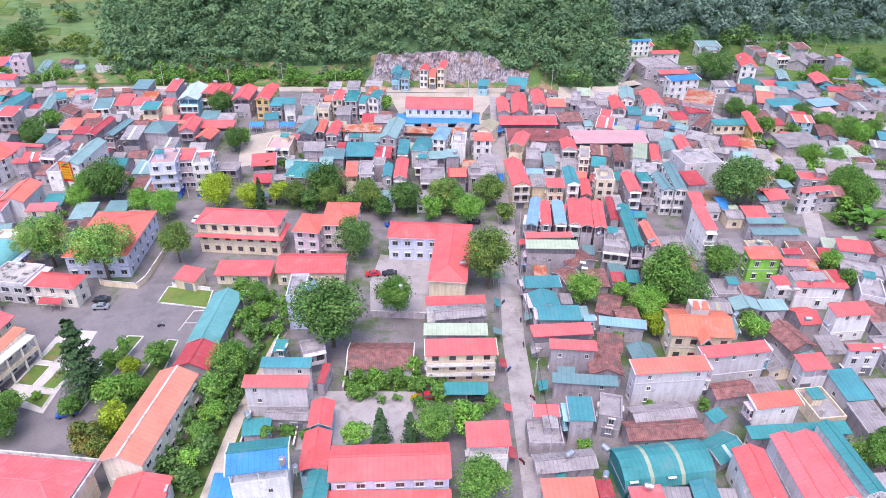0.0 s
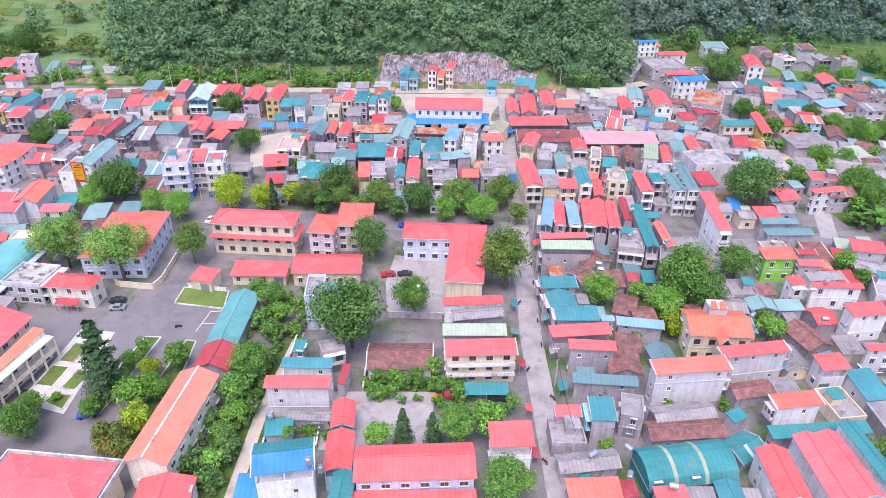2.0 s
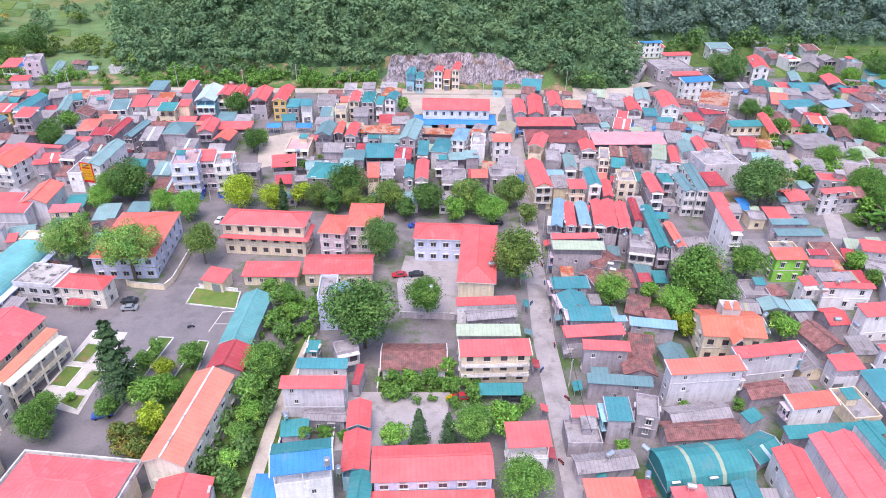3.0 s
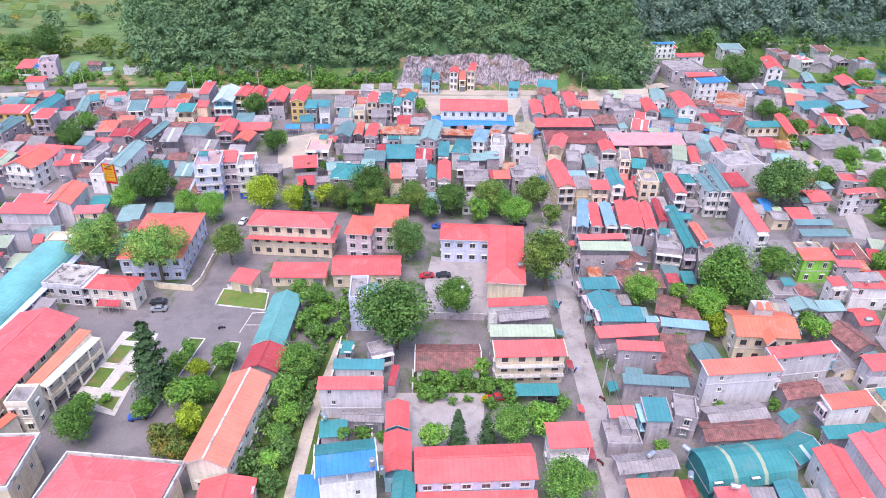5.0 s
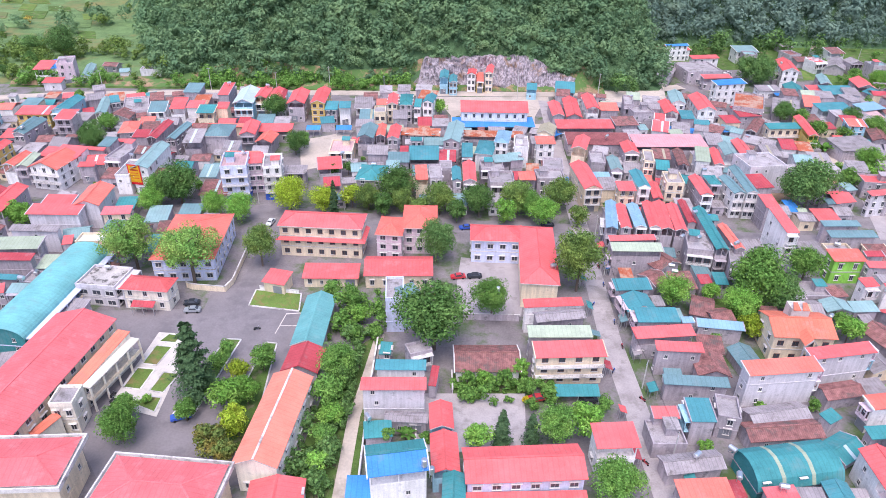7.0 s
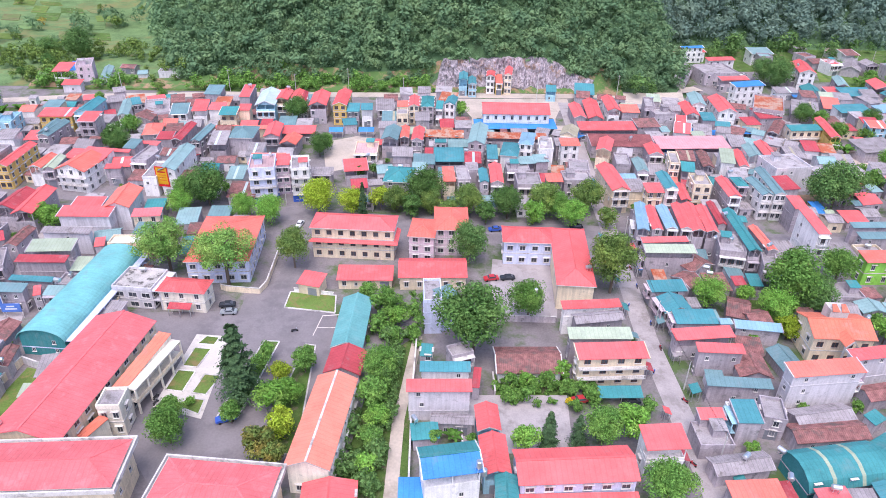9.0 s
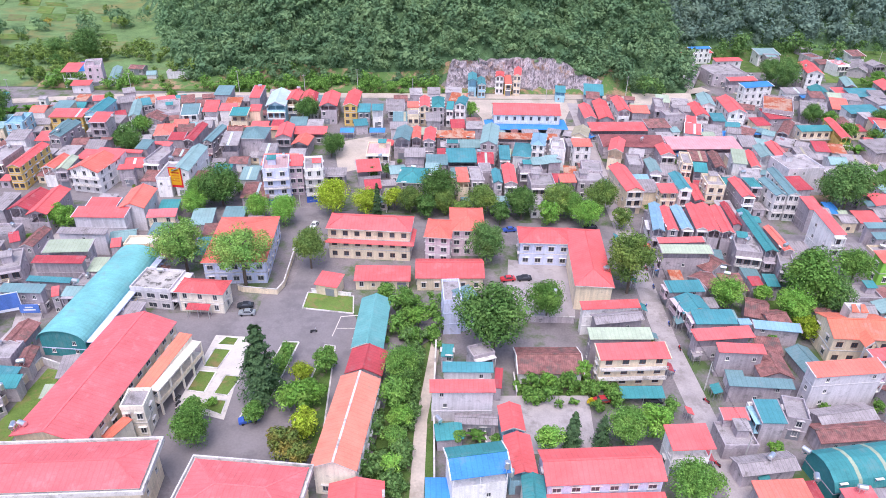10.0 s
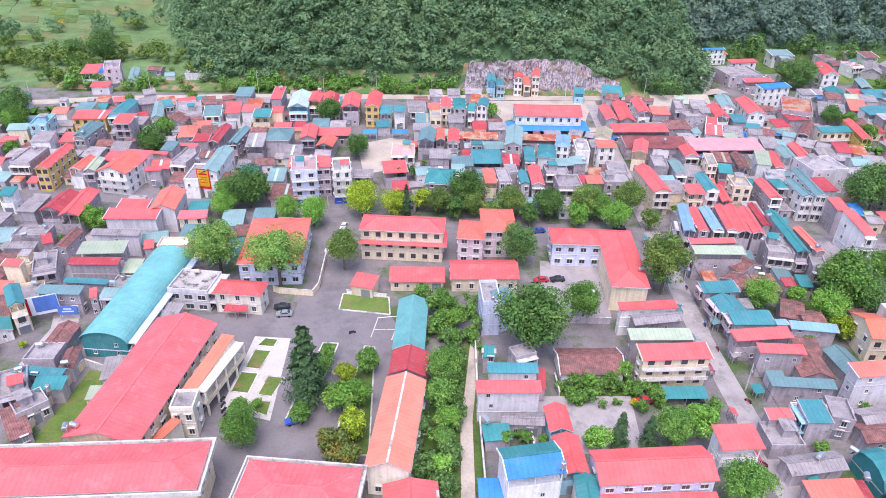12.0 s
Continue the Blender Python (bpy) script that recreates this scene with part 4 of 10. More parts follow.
house(-55.5, 79.9, 10.5, 6.8, 3.8, 5.0, 'd', 'r', 'w')
house(-23.0, 80.1, 4.4, 7.5, -2.2, 6.0, 'd', 't', 'w')
house(-39.2, 83.0, 7.8, 5.1, 0.6, 4.0, 's', 'u', 'g')
house(-10.2, 81.1, 24.9, 3.6, 1.9, 4.0, 's', 'r', 'w')
house(9.5, 92.3, 8.8, 6.1, 3.4, 8.0, 's', 'r', 'w')
house(-103.5, 146.3, 13.3, 7.0, -5.7, 6.5, 'h', 'r', 'k', win='rows')
house(-116.9, 148.4, 11.0, 9.6, -7.2, 6.0, 'f', 'rg', 'l', win='loggia', arc=1)
house(-97.7, 160.2, 18.1, 27.1, 2.9, 7.5, 'h', 'o', 'b', win='rows')
house(-130.9, 127.8, 12.2, 40.8, -5.0, 5.0, 'v', 'aq', 'b')
house(31.2, 165.0, 14.9, 4.0, 0.0, 9.0, 's', 'k', 'g')
house(31.0, 170.3, 14.1, 2.5, 3.9, 9.5, 's', 'r', 'g')
house(26.6, 178.3, 3.7, 18.3, -10.7, 9.0, 'd', 'lb', 'g')
house(31.1, 178.5, 3.4, 15.6, -5.2, 9.0, 'd', 'r', 'g')
house(35.6, 179.1, 3.8, 15.3, -3.3, 9.0, 'd', 'lb', 'g')
house(39.8, 178.5, 3.6, 16.9, -5.9, 9.4, 'd', 'r', 'g')
house(43.2, 177.2, 3.9, 18.4, -6.8, 9.4, 'd', 'r', 'g')
house(47.2, 176.6, 3.7, 17.5, -6.2, 9.4, 'd', 'r', 'g')
house(53.2, 184.3, 2.7, 15.4, -4.3, 8.0, 'd', 'r2', 'g')
house(55.7, 165.7, 3.8, 25.8, -2.7, 9.5, 'd', 't', 'g')
house(61.4, 166.9, 3.0, 14.6, 1.2, 9.0, 'd', 'o', 'g')
house(78.6, 172.6, 3.9, 13.1, 2.1, 11.5, 's', 'r', 'w')
house(82.2, 193.4, 4.6, 7.7, 0.7, 9.0, 's', 'r', 'g')
house(62.3, 127.1, 15.2, 11.0, -2.9, 8.0, 'g', 'ob', 'y', win='rows', porch=1)
house(50.7, 112.4, 17.4, 4.4, 6.3, 9.8, 's', 'o', 'l', win='few', street_side=1)
house(67.6, 119.5, 16.7, 3.5, 9.7, 9.0, 's', 'r', 'l', win='few', street_side=1)
house(85.3, 117.0, 7.0, 4.9, 7.3, 7.0, 's', 'r', 'l')
house(98.8, 122.3, 8.7, 2.0, 3.7, 8.5, 's', 'r', 'l')
house(102.9, 135.7, 10.3, 4.8, 7.6, 8.5, 's', 'r', 'w', win='few')
house(88.2, 128.6, 7.8, 10.0, 18.2, 3.6, 'd', 'm', 'g')
house(79.7, 142.7, 7.3, 5.5, -0.8, 4.5, 'd', 'lt', 'g')
house(87.4, 143.6, 7.1, 4.2, 3.1, 4.0, 's', 'lt', 'g')
house(101.4, 149.2, 13.6, 2.0, -2.1, 7.5, 's', 'r', 'w')
house(91.4, 150.4, 4.4, 3.7, 8.2, 7.5, 's', 'r', 'w')
house(100.1, 153.2, 9.6, 3.5, 4.5, 7.2, 's', 'lg', 'w')
house(91.6, 162.4, 9.7, 5.7, 1.3, 8.0, 's', 'o', 'G', win='rows')
house(99.0, 159.8, 6.9, 2.9, -3.5, 7.5, 's', 'r', 'g')
house(100.5, 165.6, 5.6, 2.4, 1.3, 7.8, 's', 'r2', 'g')
house(101.8, 178.8, 14.9, 3.5, 1.4, 6.5, 's', 'gt', 'g')
house(101.6, 185.8, 12.1, 3.0, 1.4, 6.5, 's', 'gt', 'g')
house(125.9, 204.7, 12.0, 2.9, 11.7, 8.5, 's', 'r', 'l')
house(121.5, 170.1, 9.6, 6.0, -11.9, 6.0, 's', 'r', 'l', win='few')
house(130.3, 170.4, 3.4, 8.9, -0.5, 4.0, 'd', 'm', 'g')
house(119.6, 161.6, 11.6, 7.2, -20.7, 3.5, 'f', 'g', 'g')
house(44.1, 87.1, 18.4, 9.9, 9.1, 5.0, 'm', 't', 'g')
house(59.9, 80.6, 6.4, 12.6, -0.6, 7.5, 'd', 'r', 'w')
house(68.3, 80.3, 5.3, 16.1, 1.0, 8.0, 'd', 'p', 'l')
house(73.7, 81.0, 5.2, 16.0, 4.4, 8.0, 'd', 'p', 'l')
house(79.4, 82.0, 3.6, 17.5, 5.6, 8.5, 'd', 't', 'w')
house(74.4, 99.3, 21.8, 3.2, 4.9, 4.5, 's', 't', 'g')
house(71.3, 104.6, 10.9, 3.9, 8.8, 7.5, 's', 'o', 'w', street_side=-1)
house(46.9, 99.0, 16.6, 5.8, 5.5, 3.5, 'g', 'm', 'g')
house(48.1, 103.3, 13.9, 6.2, 10.7, 3.5, 'g', 'lg', 'g')
house(65.6, 111.5, 10.0, 5.2, 11.1, 3.6, 'g', 'm', 'g')
house(59.9, 104.8, 4.2, 3.0, 29.1, 3.2, 's', 't', 'g')
house(30.5, 121.8, 11.0, 3.1, -3.3, 8.0, 's', 'r', 'g')
house(38.0, 117.8, 7.9, 8.1, -3.3, 4.0, 'd', 'm', 'g')
house(32.0, 112.9, 14.6, 2.9, -4.2, 5.5, 's', 'gt', 'g')
house(22.1, 102.4, 5.7, 3.1, 0.7, 6.0, 's', 'r', 'g')
house(29.0, 100.3, 5.4, 6.2, -1.0, 7.2, 's', 'tb', 'g')
house(35.4, 102.7, 4.6, 6.7, -12.9, 5.5, 'f', 'g', 'g')
house(21.6, 97.1, 7.0, 6.6, 0.7, 3.5, 'f', 'g', 'g')
house(24.9, 90.2, 12.3, 5.1, 8.4, 3.8, 'g', 'lg', 'g')
house(24.3, 81.5, 10.3, 5.6, 3.3, 5.0, 's', 'o', 'g')
house(38.6, 82.0, 6.4, 3.6, 6.1, 5.0, 's', 'p', 'g')
house(44.1, 82.1, 5.4, 3.7, 0.5, 4.5, 's', 'lg', 'g')
house(49.5, 81.5, 5.0, 5.6, -2.4, 5.0, 'd', 'tb', 'g')
house(27.1, 150.5, 10.3, 4.8, 4.1, 5.5, 's', 'tb', 'g')
house(27.2, 141.7, 8.1, 7.3, 8.0, 5.0, 'd', 'tb', 'g')
house(29.5, 134.9, 10.8, 5.3, 1.0, 6.5, 's', 'tb', 'g')
house(37.0, 135.5, 3.1, 2.0, 1.0, 6.0, 's', 'lb', 'g')
house(29.2, 128.3, 15.1, 3.9, 5.9, 7.0, 's', 'r', 'g')
house(45.1, 134.4, 11.6, 3.1, -8.1, 5.0, 's', 'lb', 'g')
house(42.3, 140.9, 6.0, 9.6, -20.6, 4.0, 'g', 'm', 'g')
house(47.9, 138.0, 6.4, 6.6, 11.7, 4.0, 'g', 'm', 'g')
house(52.6, 154.3, 3.7, 5.3, -2.2, 5.0, 's', 't', 'g')
house(48.7, 155.4, 3.5, 3.9, 2.3, 4.5, 's', 'r2', 'g')
house(41.1, 163.8, 9.1, 9.0, 31.0, 4.5, 'd', 'm', 'g')
house(58.3, 160.0, 3.9, 9.6, -16.3, 7.0, 'f', 'g', 'g')
house(49.9, 166.8, 7.2, 11.9, -12.3, 8.0, 'f', 'g', 'g')
house(-103.7, 144.1, 6.1, 2.0, -3.7, 2.8, 's', 'r2', 'awn')
house(63.5, 201.9, 4.6, 14.4, -1.1, 9.0, 'd', 'r', 'g')
house(69.1, 209.6, 4.3, 7.4, 0.1, 9.0, 'h', 't', 'g')
house(74.6, 202.2, 4.2, 13.3, 3.0, 9.5, 'd', 'gt', 'w', win='rows', bal=1)
house(78.6, 201.6, 4.0, 21.2, -3.4, 10.0, 'd', 'gt', 'w', win='rows', bal=1)
house(43.8, 206.7, 4.6, 13.4, -0.1, 9.0, 'd', 'tb', 'w')
house(37.5, 204.0, 6.1, 6.0, 1.6, 9.0, 's', 'r', 'y')
house(55.1, 209.1, 6.0, 9.2, -5.1, 9.0, 'f', 'g', 'y', win='rows')
house(47.7, 202.5, 3.5, 12.7, -6.0, 7.0, 'd', 'r', 'g')
house(26.2, 205.3, 6.5, 20.9, 4.4, 9.0, 'd', 'r', 'y')
house(-49.8, 210.4, 10.2, 12.8, -5.5, 8.5, 'h', 't', 'g')
house(-31.7, 210.5, 4.3, 9.8, 3.8, 9.0, 's', 'o', 'y')
house(-26.8, 210.7, 4.3, 11.4, 3.8, 9.0, 'f', 'g', 'g')
house(-19.6, 212.4, 3.3, 11.0, 1.3, 8.0, 'd', 'tb', 'g')
house(-15.2, 211.7, 4.7, 16.0, -0.6, 8.0, 'd', 'r', 'g')
house(-3.9, 211.8, 8.4, 9.5, 1.2, 7.0, 'f', 'g', 'g')
house(5.0, 213.1, 5.9, 5.4, 1.5, 8.0, 's', 'o', 'g')
house(13.5, 215.3, 9.7, 7.9, 1.5, 7.0, 'f', 'g', 'g')
house(-103.0, 206.8, 9.7, 10.3, 1.4, 4.0, 's', 'm', 'g')
house(-95.4, 209.6, 8.6, 11.7, 8.7, 13.0, 'f', 'pk', 'b', win='rows', base=1, bal=1)
house(-90.1, 216.4, 5.4, 7.5, 8.7, 11.5, 's', 'r', 'p', win='rows')
house(-82.9, 211.9, 6.1, 10.9, 9.2, 12.0, 'f', 'g', 'w', win='rows', base=1, bal=1)
house(-145.7, 184.9, 16.5, 5.7, -0.1, 8.0, 's', 'r', 'l')
house(-137.5, 190.1, 8.5, 14.4, 3.2, 8.5, 'd', 'o', 'l', win='few')
house(-147.9, 192.4, 9.9, 5.2, -1.0, 7.8, 's', 'r', 'l')
house(-165.2, 186.3, 6.6, 18.2, 2.7, 8.0, 'd', 'r', 'g')
house(-172.2, 189.2, 7.7, 13.2, -4.3, 8.0, 'd', 'r2', 'g')
house(-181.0, 190.7, 6.2, 10.4, -5.7, 7.0, 's', 'lg', 'g')
house(-193.1, 201.3, 4.5, 5.8, 3.3, 7.0, 's', 't', 'w')
house(-146.8, 175.3, 14.8, 3.1, -1.6, 7.5, 's', 'lg', 'l')
house(-146.5, 164.9, 12.9, 5.9, 3.7, 7.5, 's', 'k', 'g')
house(-146.6, 159.8, 14.2, 3.2, -0.3, 7.0, 's', 'r2', 'g')
house(-135.8, 172.1, 2.9, 4.4, 14.9, 5.0, 's', 'r', 'g')
house(-129.1, 172.9, 8.9, 5.0, 1.0, 5.0, 'f', 'wh', 'y')
house(-127.8, 188.2, 9.0, 4.5, 6.0, 6.5, 's', 'p', 'y', win='rows')
house(-145.5, 151.9, 12.2, 2.0, -4.3, 6.0, 's', 'tb', 'g')
house(-149.4, 145.3, 11.5, 3.5, -1.8, 7.0, 's', 'gt', 'g')
house(-140.3, 145.3, 1.9, 4.0, 21.4, 6.0, 's', 'r', 'g')
house(-136.7, 145.4, 4.5, 3.8, 0.7, 6.0, 's', 'lt', 'g')
house(-167.5, 157.2, 5.6, 2.9, -5.0, 8.0, 's', 'r', 'y')
house(-158.8, 157.4, 6.0, 10.6, 22.8, 6.0, 'f', 'g', 'g')
house(-160.7, 170.0, 4.2, 11.2, -1.6, 6.0, 'd', 'm', 'g')
house(-155.3, 137.8, 3.9, 10.2, 34.5, 9.0, 'd', 'tb', 'y')
house(-142.9, 128.1, 5.7, 8.5, -0.2, 4.0, 'd', 'm', 'g')
house(-143.6, 122.2, 7.1, 6.2, 0.5, 4.0, 'f', 'g', 'g')
house(-136.2, 119.3, 3.5, 7.8, 9.1, 4.0, 'd', 'm', 'g')
house(-141.0, 116.2, 11.9, 2.5, -5.0, 5.0, 's', 'tb', 'g')
house(-136.8, 112.0, 6.9, 4.0, 3.4, 4.5, 's', 't', 'g')
house(-142.3, 109.2, 5.8, 9.6, 26.7, 5.0, 'f', 'g', 'g')
house(-136.9, 106.6, 6.4, 5.7, 43.2, 4.0, 'f', 'g', 'g')
house(-136.2, 99.7, 4.3, 9.8, 38.1, 3.0, 's', 'm', 'g')
house(-174.0, 178.2, 10.0, 6.3, 1.1, 5.0, 'f', 'g', 'g')
house(-173.9, 171.5, 9.8, 3.2, 1.0, 5.0, 's', 'lg', 'g')
house(-166.4, 174.6, 2.9, 5.4, 30.9, 5.0, 's', 'r2', 'g')
house(-218.1, 324.7, 7.9, 11.4, 5.6, 8.0, 's', 'r', 'w')
house(-212.3, 326.8, 4.2, 11.7, 16.6, 8.0, 's', 'u', 'w')
house(-207.2, 326.8, 7.4, 12.4, 19.4, 10.0, 'f', 'g', 'p')
house(-198.8, 326.9, 4.7, 22.0, 16.0, 4.0, 'd', 'lt', 'w')
house(-193.7, 267.5, 13.9, 8.2, 1.9, 7.0, 's', 'r', 'Y', win='rows')
house(-183.4, 269.0, 6.5, 18.0, -0.5, 8.0, 'd', 'tb', 'c')
house(-176.3, 258.4, 7.3, 8.8, 0.5, 9.0, 's', 'r', 'g')
house(-188.4, 248.3, 5.6, 13.9, 4.5, 8.0, 'd', 'gt', 'g')
house(-149.2, 253.0, 7.2, 12.6, 11.6, 6.0, 'h', 'o', 'g')
house(-149.0, 246.8, 7.1, 2.0, 1.7, 5.0, 's', 'r', 'g')
house(-160.6, 271.1, 9.3, 9.5, 1.9, 4.0, 'd', 'm', 'g')
house(-166.5, 269.6, 4.5, 20.3, 14.9, 7.0, 'd', 'lt', 'w')
house(-165.4, 282.6, 3.9, 7.1, 26.2, 7.0, 's', 'tb', 'g')
house(-156.2, 279.5, 10.3, 18.4, 18.6, 4.0, 'f', 'g', 'g')
house(-136.1, 243.6, 4.3, 18.5, -1.6, 8.0, 'd', 'r2', 'g')
house(-128.7, 243.3, 3.8, 16.9, -5.3, 8.0, 'd', 'gt', 'g')
house(-129.5, 214.5, 6.1, 21.9, -1.3, 10.0, 'd', 'lt', 'w')
house(-145.2, 274.7, 7.4, 10.2, 10.2, 6.0, 's', 'gt', 'w')
house(-136.9, 275.6, 6.3, 10.3, 6.4, 7.0, 's', 'r', 'w')
house(-130.1, 277.2, 7.1, 6.9, 2.0, 7.0, 's', 'r', 'w')
house(-123.9, 271.6, 7.5, 7.8, 1.9, 7.0, 's', 't', 'y')
house(-118.4, 276.9, 5.1, 6.1, 1.3, 7.0, 's', 'r', 'y')
house(-121.3, 290.7, 5.0, 12.9, 0.0, 8.0, 's', 'r', 'g')
house(-117.6, 264.2, 23.6, 3.0, 1.8, 4.0, 's', 'o', 'y')
house(-109.7, 279.2, 8.8, 19.7, 3.1, 8.5, 'd', 'lw', 'c')
house(-104.0, 286.3, 5.6, 12.9, -1.6, 8.5, 'd', 'r', 'y')
house(-98.2, 286.5, 4.9, 12.9, -0.3, 8.5, 'd', 'r', 'w')
house(-93.9, 284.5, 2.4, 13.4, 5.8, 8.5, 'd', 'r2', 'w')
house(-87.4, 280.0, 7.7, 17.4, 1.0, 8.5, 'd', 'r', 'g')
house(-77.9, 279.0, 6.4, 19.7, -0.9, 9.0, 'd', 'r', 'Y', win='rows')
house(-112.6, 247.5, 10.2, 12.5, 0.0, 7.5, 'h', 'gt', 'g')
house(-120.0, 241.1, 7.0, 11.4, 3.4, 7.5, 's', 'g', 'g')
house(-100.9, 249.5, 6.3, 13.9, 3.7, 7.5, 'd', 'r', 'g')
house(-92.1, 258.1, 13.3, 6.9, 1.8, 5.0, 's', 'r', 'g')
house(-94.3, 246.8, 6.9, 9.7, -6.2, 5.5, 'd', 'o', 'g')
house(-98.3, 226.0, 12.8, 8.3, 1.6, 7.0, 's', 'o', 'g')
house(-88.5, 231.3, 8.2, 2.2, -1.7, 6.5, 's', 'r', 'g')
house(-164.1, 216.4, 11.8, 13.6, -11.1, 8.5, 'd', 'o', 'w', win='rows', bal=1)
house(-161.2, 225.5, 10.6, 8.6, -8.6, 8.5, 's', 'r', 'w')
house(-188.7, 217.9, 4.9, 21.2, -0.3, 9.0, 'd', 'r', 'Y', win='rows')
house(-199.9, 225.0, 7.1, 13.9, -0.8, 7.5, 'f', 'g', 'g')
house(-208.3, 256.0, 6.4, 11.8, 8.0, 8.5, 'f', 'lb', 'c', win='rows')
house(-178.5, 220.4, 4.9, 11.6, -4.9, 7.5, 'd', 'o', 'w')
house(-173.1, 219.6, 4.3, 11.5, 5.1, 7.5, 'd', 'k', 'g')
house(-216.3, 246.0, 6.4, 4.6, 1.6, 6.0, 's', 'r', 'g')
house(-155.3, 237.1, 7.3, 2.0, -6.2, 6.0, 's', 'r', 'g')
house(-151.5, 221.4, 5.8, 3.2, 5.8, 7.0, 's', 'r', 'g')
house(-187.9, 245.9, 4.7, 16.6, -3.7, 8.0, 'd', 'gt', 'g')
house(-144.3, 227.2, 6.0, 13.7, -8.5, 7.0, 'f', 'g', 'g')
house(-135.8, 214.1, 4.8, 13.4, 0.2, 7.0, 'f', 'g', 'w')
house(-72.0, 277.2, 5.5, 8.2, 1.6, 7.0, 's', 'tb', 'g')
house(-66.1, 276.8, 5.0, 6.2, 2.7, 8.0, 's', 'tb', 'w')
house(-72.3, 269.8, 5.9, 6.1, 13.7, 4.0, 's', 'tb', 'g')
house(-78.0, 264.9, 5.8, 3.6, 1.8, 3.0, 's', 'u', 'awn')
house(-65.5, 265.3, 6.5, 3.6, 1.8, 3.0, 's', 'u', 'awn')
house(-58.6, 282.3, 7.8, 10.9, 3.9, 6.0, 's', 'lg', 'g')
house(-50.7, 271.0, 4.7, 7.7, 1.9, 8.0, 'f', 'g', 'y', win='rows')
house(-46.1, 280.1, 4.7, 13.4, 0.4, 8.5, 'd', 'r', 'y', win='rows')
house(-40.3, 279.7, 5.8, 14.2, -0.2, 8.5, 'h', 't', 'g', win='rows')
house(-35.4, 279.2, 3.1, 7.8, -4.7, 8.0, 's', 't', 'w')
house(-30.9, 280.7, 4.7, 10.1, -10.6, 9.5, 'd', 'tb', 'w', win='rows')
house(-25.1, 272.5, 6.0, 6.4, 1.9, 4.0, 's', 'm', 'g')
house(-33.4, 256.1, 15.9, 6.2, -2.2, 5.0, 's', 'ru', 'g')
house(-4.7, 255.6, 25.6, 5.1, -1.9, 5.0, 's', 'ru', 'g')
house(-21.4, 239.5, 6.7, 20.0, -7.6, 10.0, 'd', 'lt', 'g', win='rows')
house(-48.9, 249.4, 3.7, 12.7, 0.3, 7.5, 'd', 'o', 'g')
house(-44.0, 247.5, 4.7, 13.6, -3.0, 7.5, 'd', 'r', 'g')
house(-54.7, 246.6, 6.7, 13.7, -4.6, 8.0, 'd', 'gt', 'g')
house(-63.3, 239.2, 8.8, 12.2, 0.4, 5.0, 'f', 'pk', 'y')
house(-65.1, 223.8, 9.0, 8.9, 10.1, 6.0, 's', 'r', 'g')
house(-34.7, 245.7, 4.8, 2.5, 1.7, 7.5, 's', 't', 'g')
house(-31.4, 233.3, 11.4, 10.7, 1.6, 5.5, 's', 'tb', 'g')
house(-39.2, 237.3, 3.3, 5.8, -0.7, 6.0, 's', 'r2', 'g')
house(-2.3, 241.3, 5.7, 12.9, -11.7, 9.0, 'h', 'lb', 'w', win='rows')
house(-9.3, 234.5, 7.0, 13.3, -10.9, 7.5, 'h', 'tb', 'w')
house(-15.4, 233.0, 4.2, 10.7, -1.6, 7.0, 's', 'tb', 'g')
house(-2.4, 230.2, 6.2, 5.3, 10.2, 6.5, 's', 'lt', 'g')
house(14.7, 239.7, 7.5, 6.0, 1.7, 9.5, 's', 'o', 'w', win='rows')
house(16.0, 254.7, 6.8, 10.2, -18.8, 7.0, 'd', 'kh', 'y')
house(-2.4, 275.1, 28.9, 14.2, -0.6, 7.5, 'g', 'r', 'w', win='rows')
house(-2.7, 270.2, 35.0, 10.1, 1.8, 3.0, 's', 'u', 'awn')
house(25.3, 277.1, 5.5, 18.0, -0.7, 5.5, 'd', 'r', 'g')
house(31.9, 276.5, 6.8, 24.2, -3.9, 5.5, 'd', 'r', 'g')
house(41.4, 284.3, 5.8, 18.5, -1.7, 6.5, 'd', 'r', 'w')
house(34.8, 264.4, 24.0, 7.8, 2.3, 5.5, 's', 'r', 'g')
house(37.4, 248.7, 25.6, 10.2, -0.4, 5.5, 's', 'mr', 'g')
house(66.0, 248.8, 29.3, 10.3, 2.5, 5.5, 's', 'pk2', 'g')
house(27.0, 238.9, 5.8, 13.1, -17.9, 8.0, 'd', 'r', 'y')
house(-23.8, 319.7, 4.3, 12.1, -3.1, 8.0, 'd', 'tb', 'c')
house(-19.3, 317.6, 4.0, 11.8, -1.2, 6.5, 'd', 'tb', 'c')
house(-10.4, 323.3, 4.3, 14.5, -5.7, 9.0, 'd', 'r', 'w', win='rows')
house(-6.2, 321.6, 3.5, 10.8, -1.7, 6.0, 's', 'o', 'Y')
house(-2.1, 322.2, 3.7, 14.6, -8.0, 10.0, 'd', 'r', 'y', win='rows')
house(17.8, 312.7, 5.0, 7.6, -6.9, 5.0, 's', 'tb', 'c')
house(33.0, 309.5, 9.4, 12.9, -9.4, 5.0, 's', 'tb', 'l')
house(53.4, 270.4, 10.3, 8.3, 5.9, 5.0, 's', 'm', 'g')
house(62.4, 279.7, 8.9, 8.2, 7.5, 7.0, 'f', 'g', 'g')
house(57.1, 285.9, 4.0, 12.3, -10.0, 8.0, 'f', 'g', 'g')
house(75.7, 282.9, 6.4, 16.3, -4.5, 6.5, 'd', 'r', 'w')
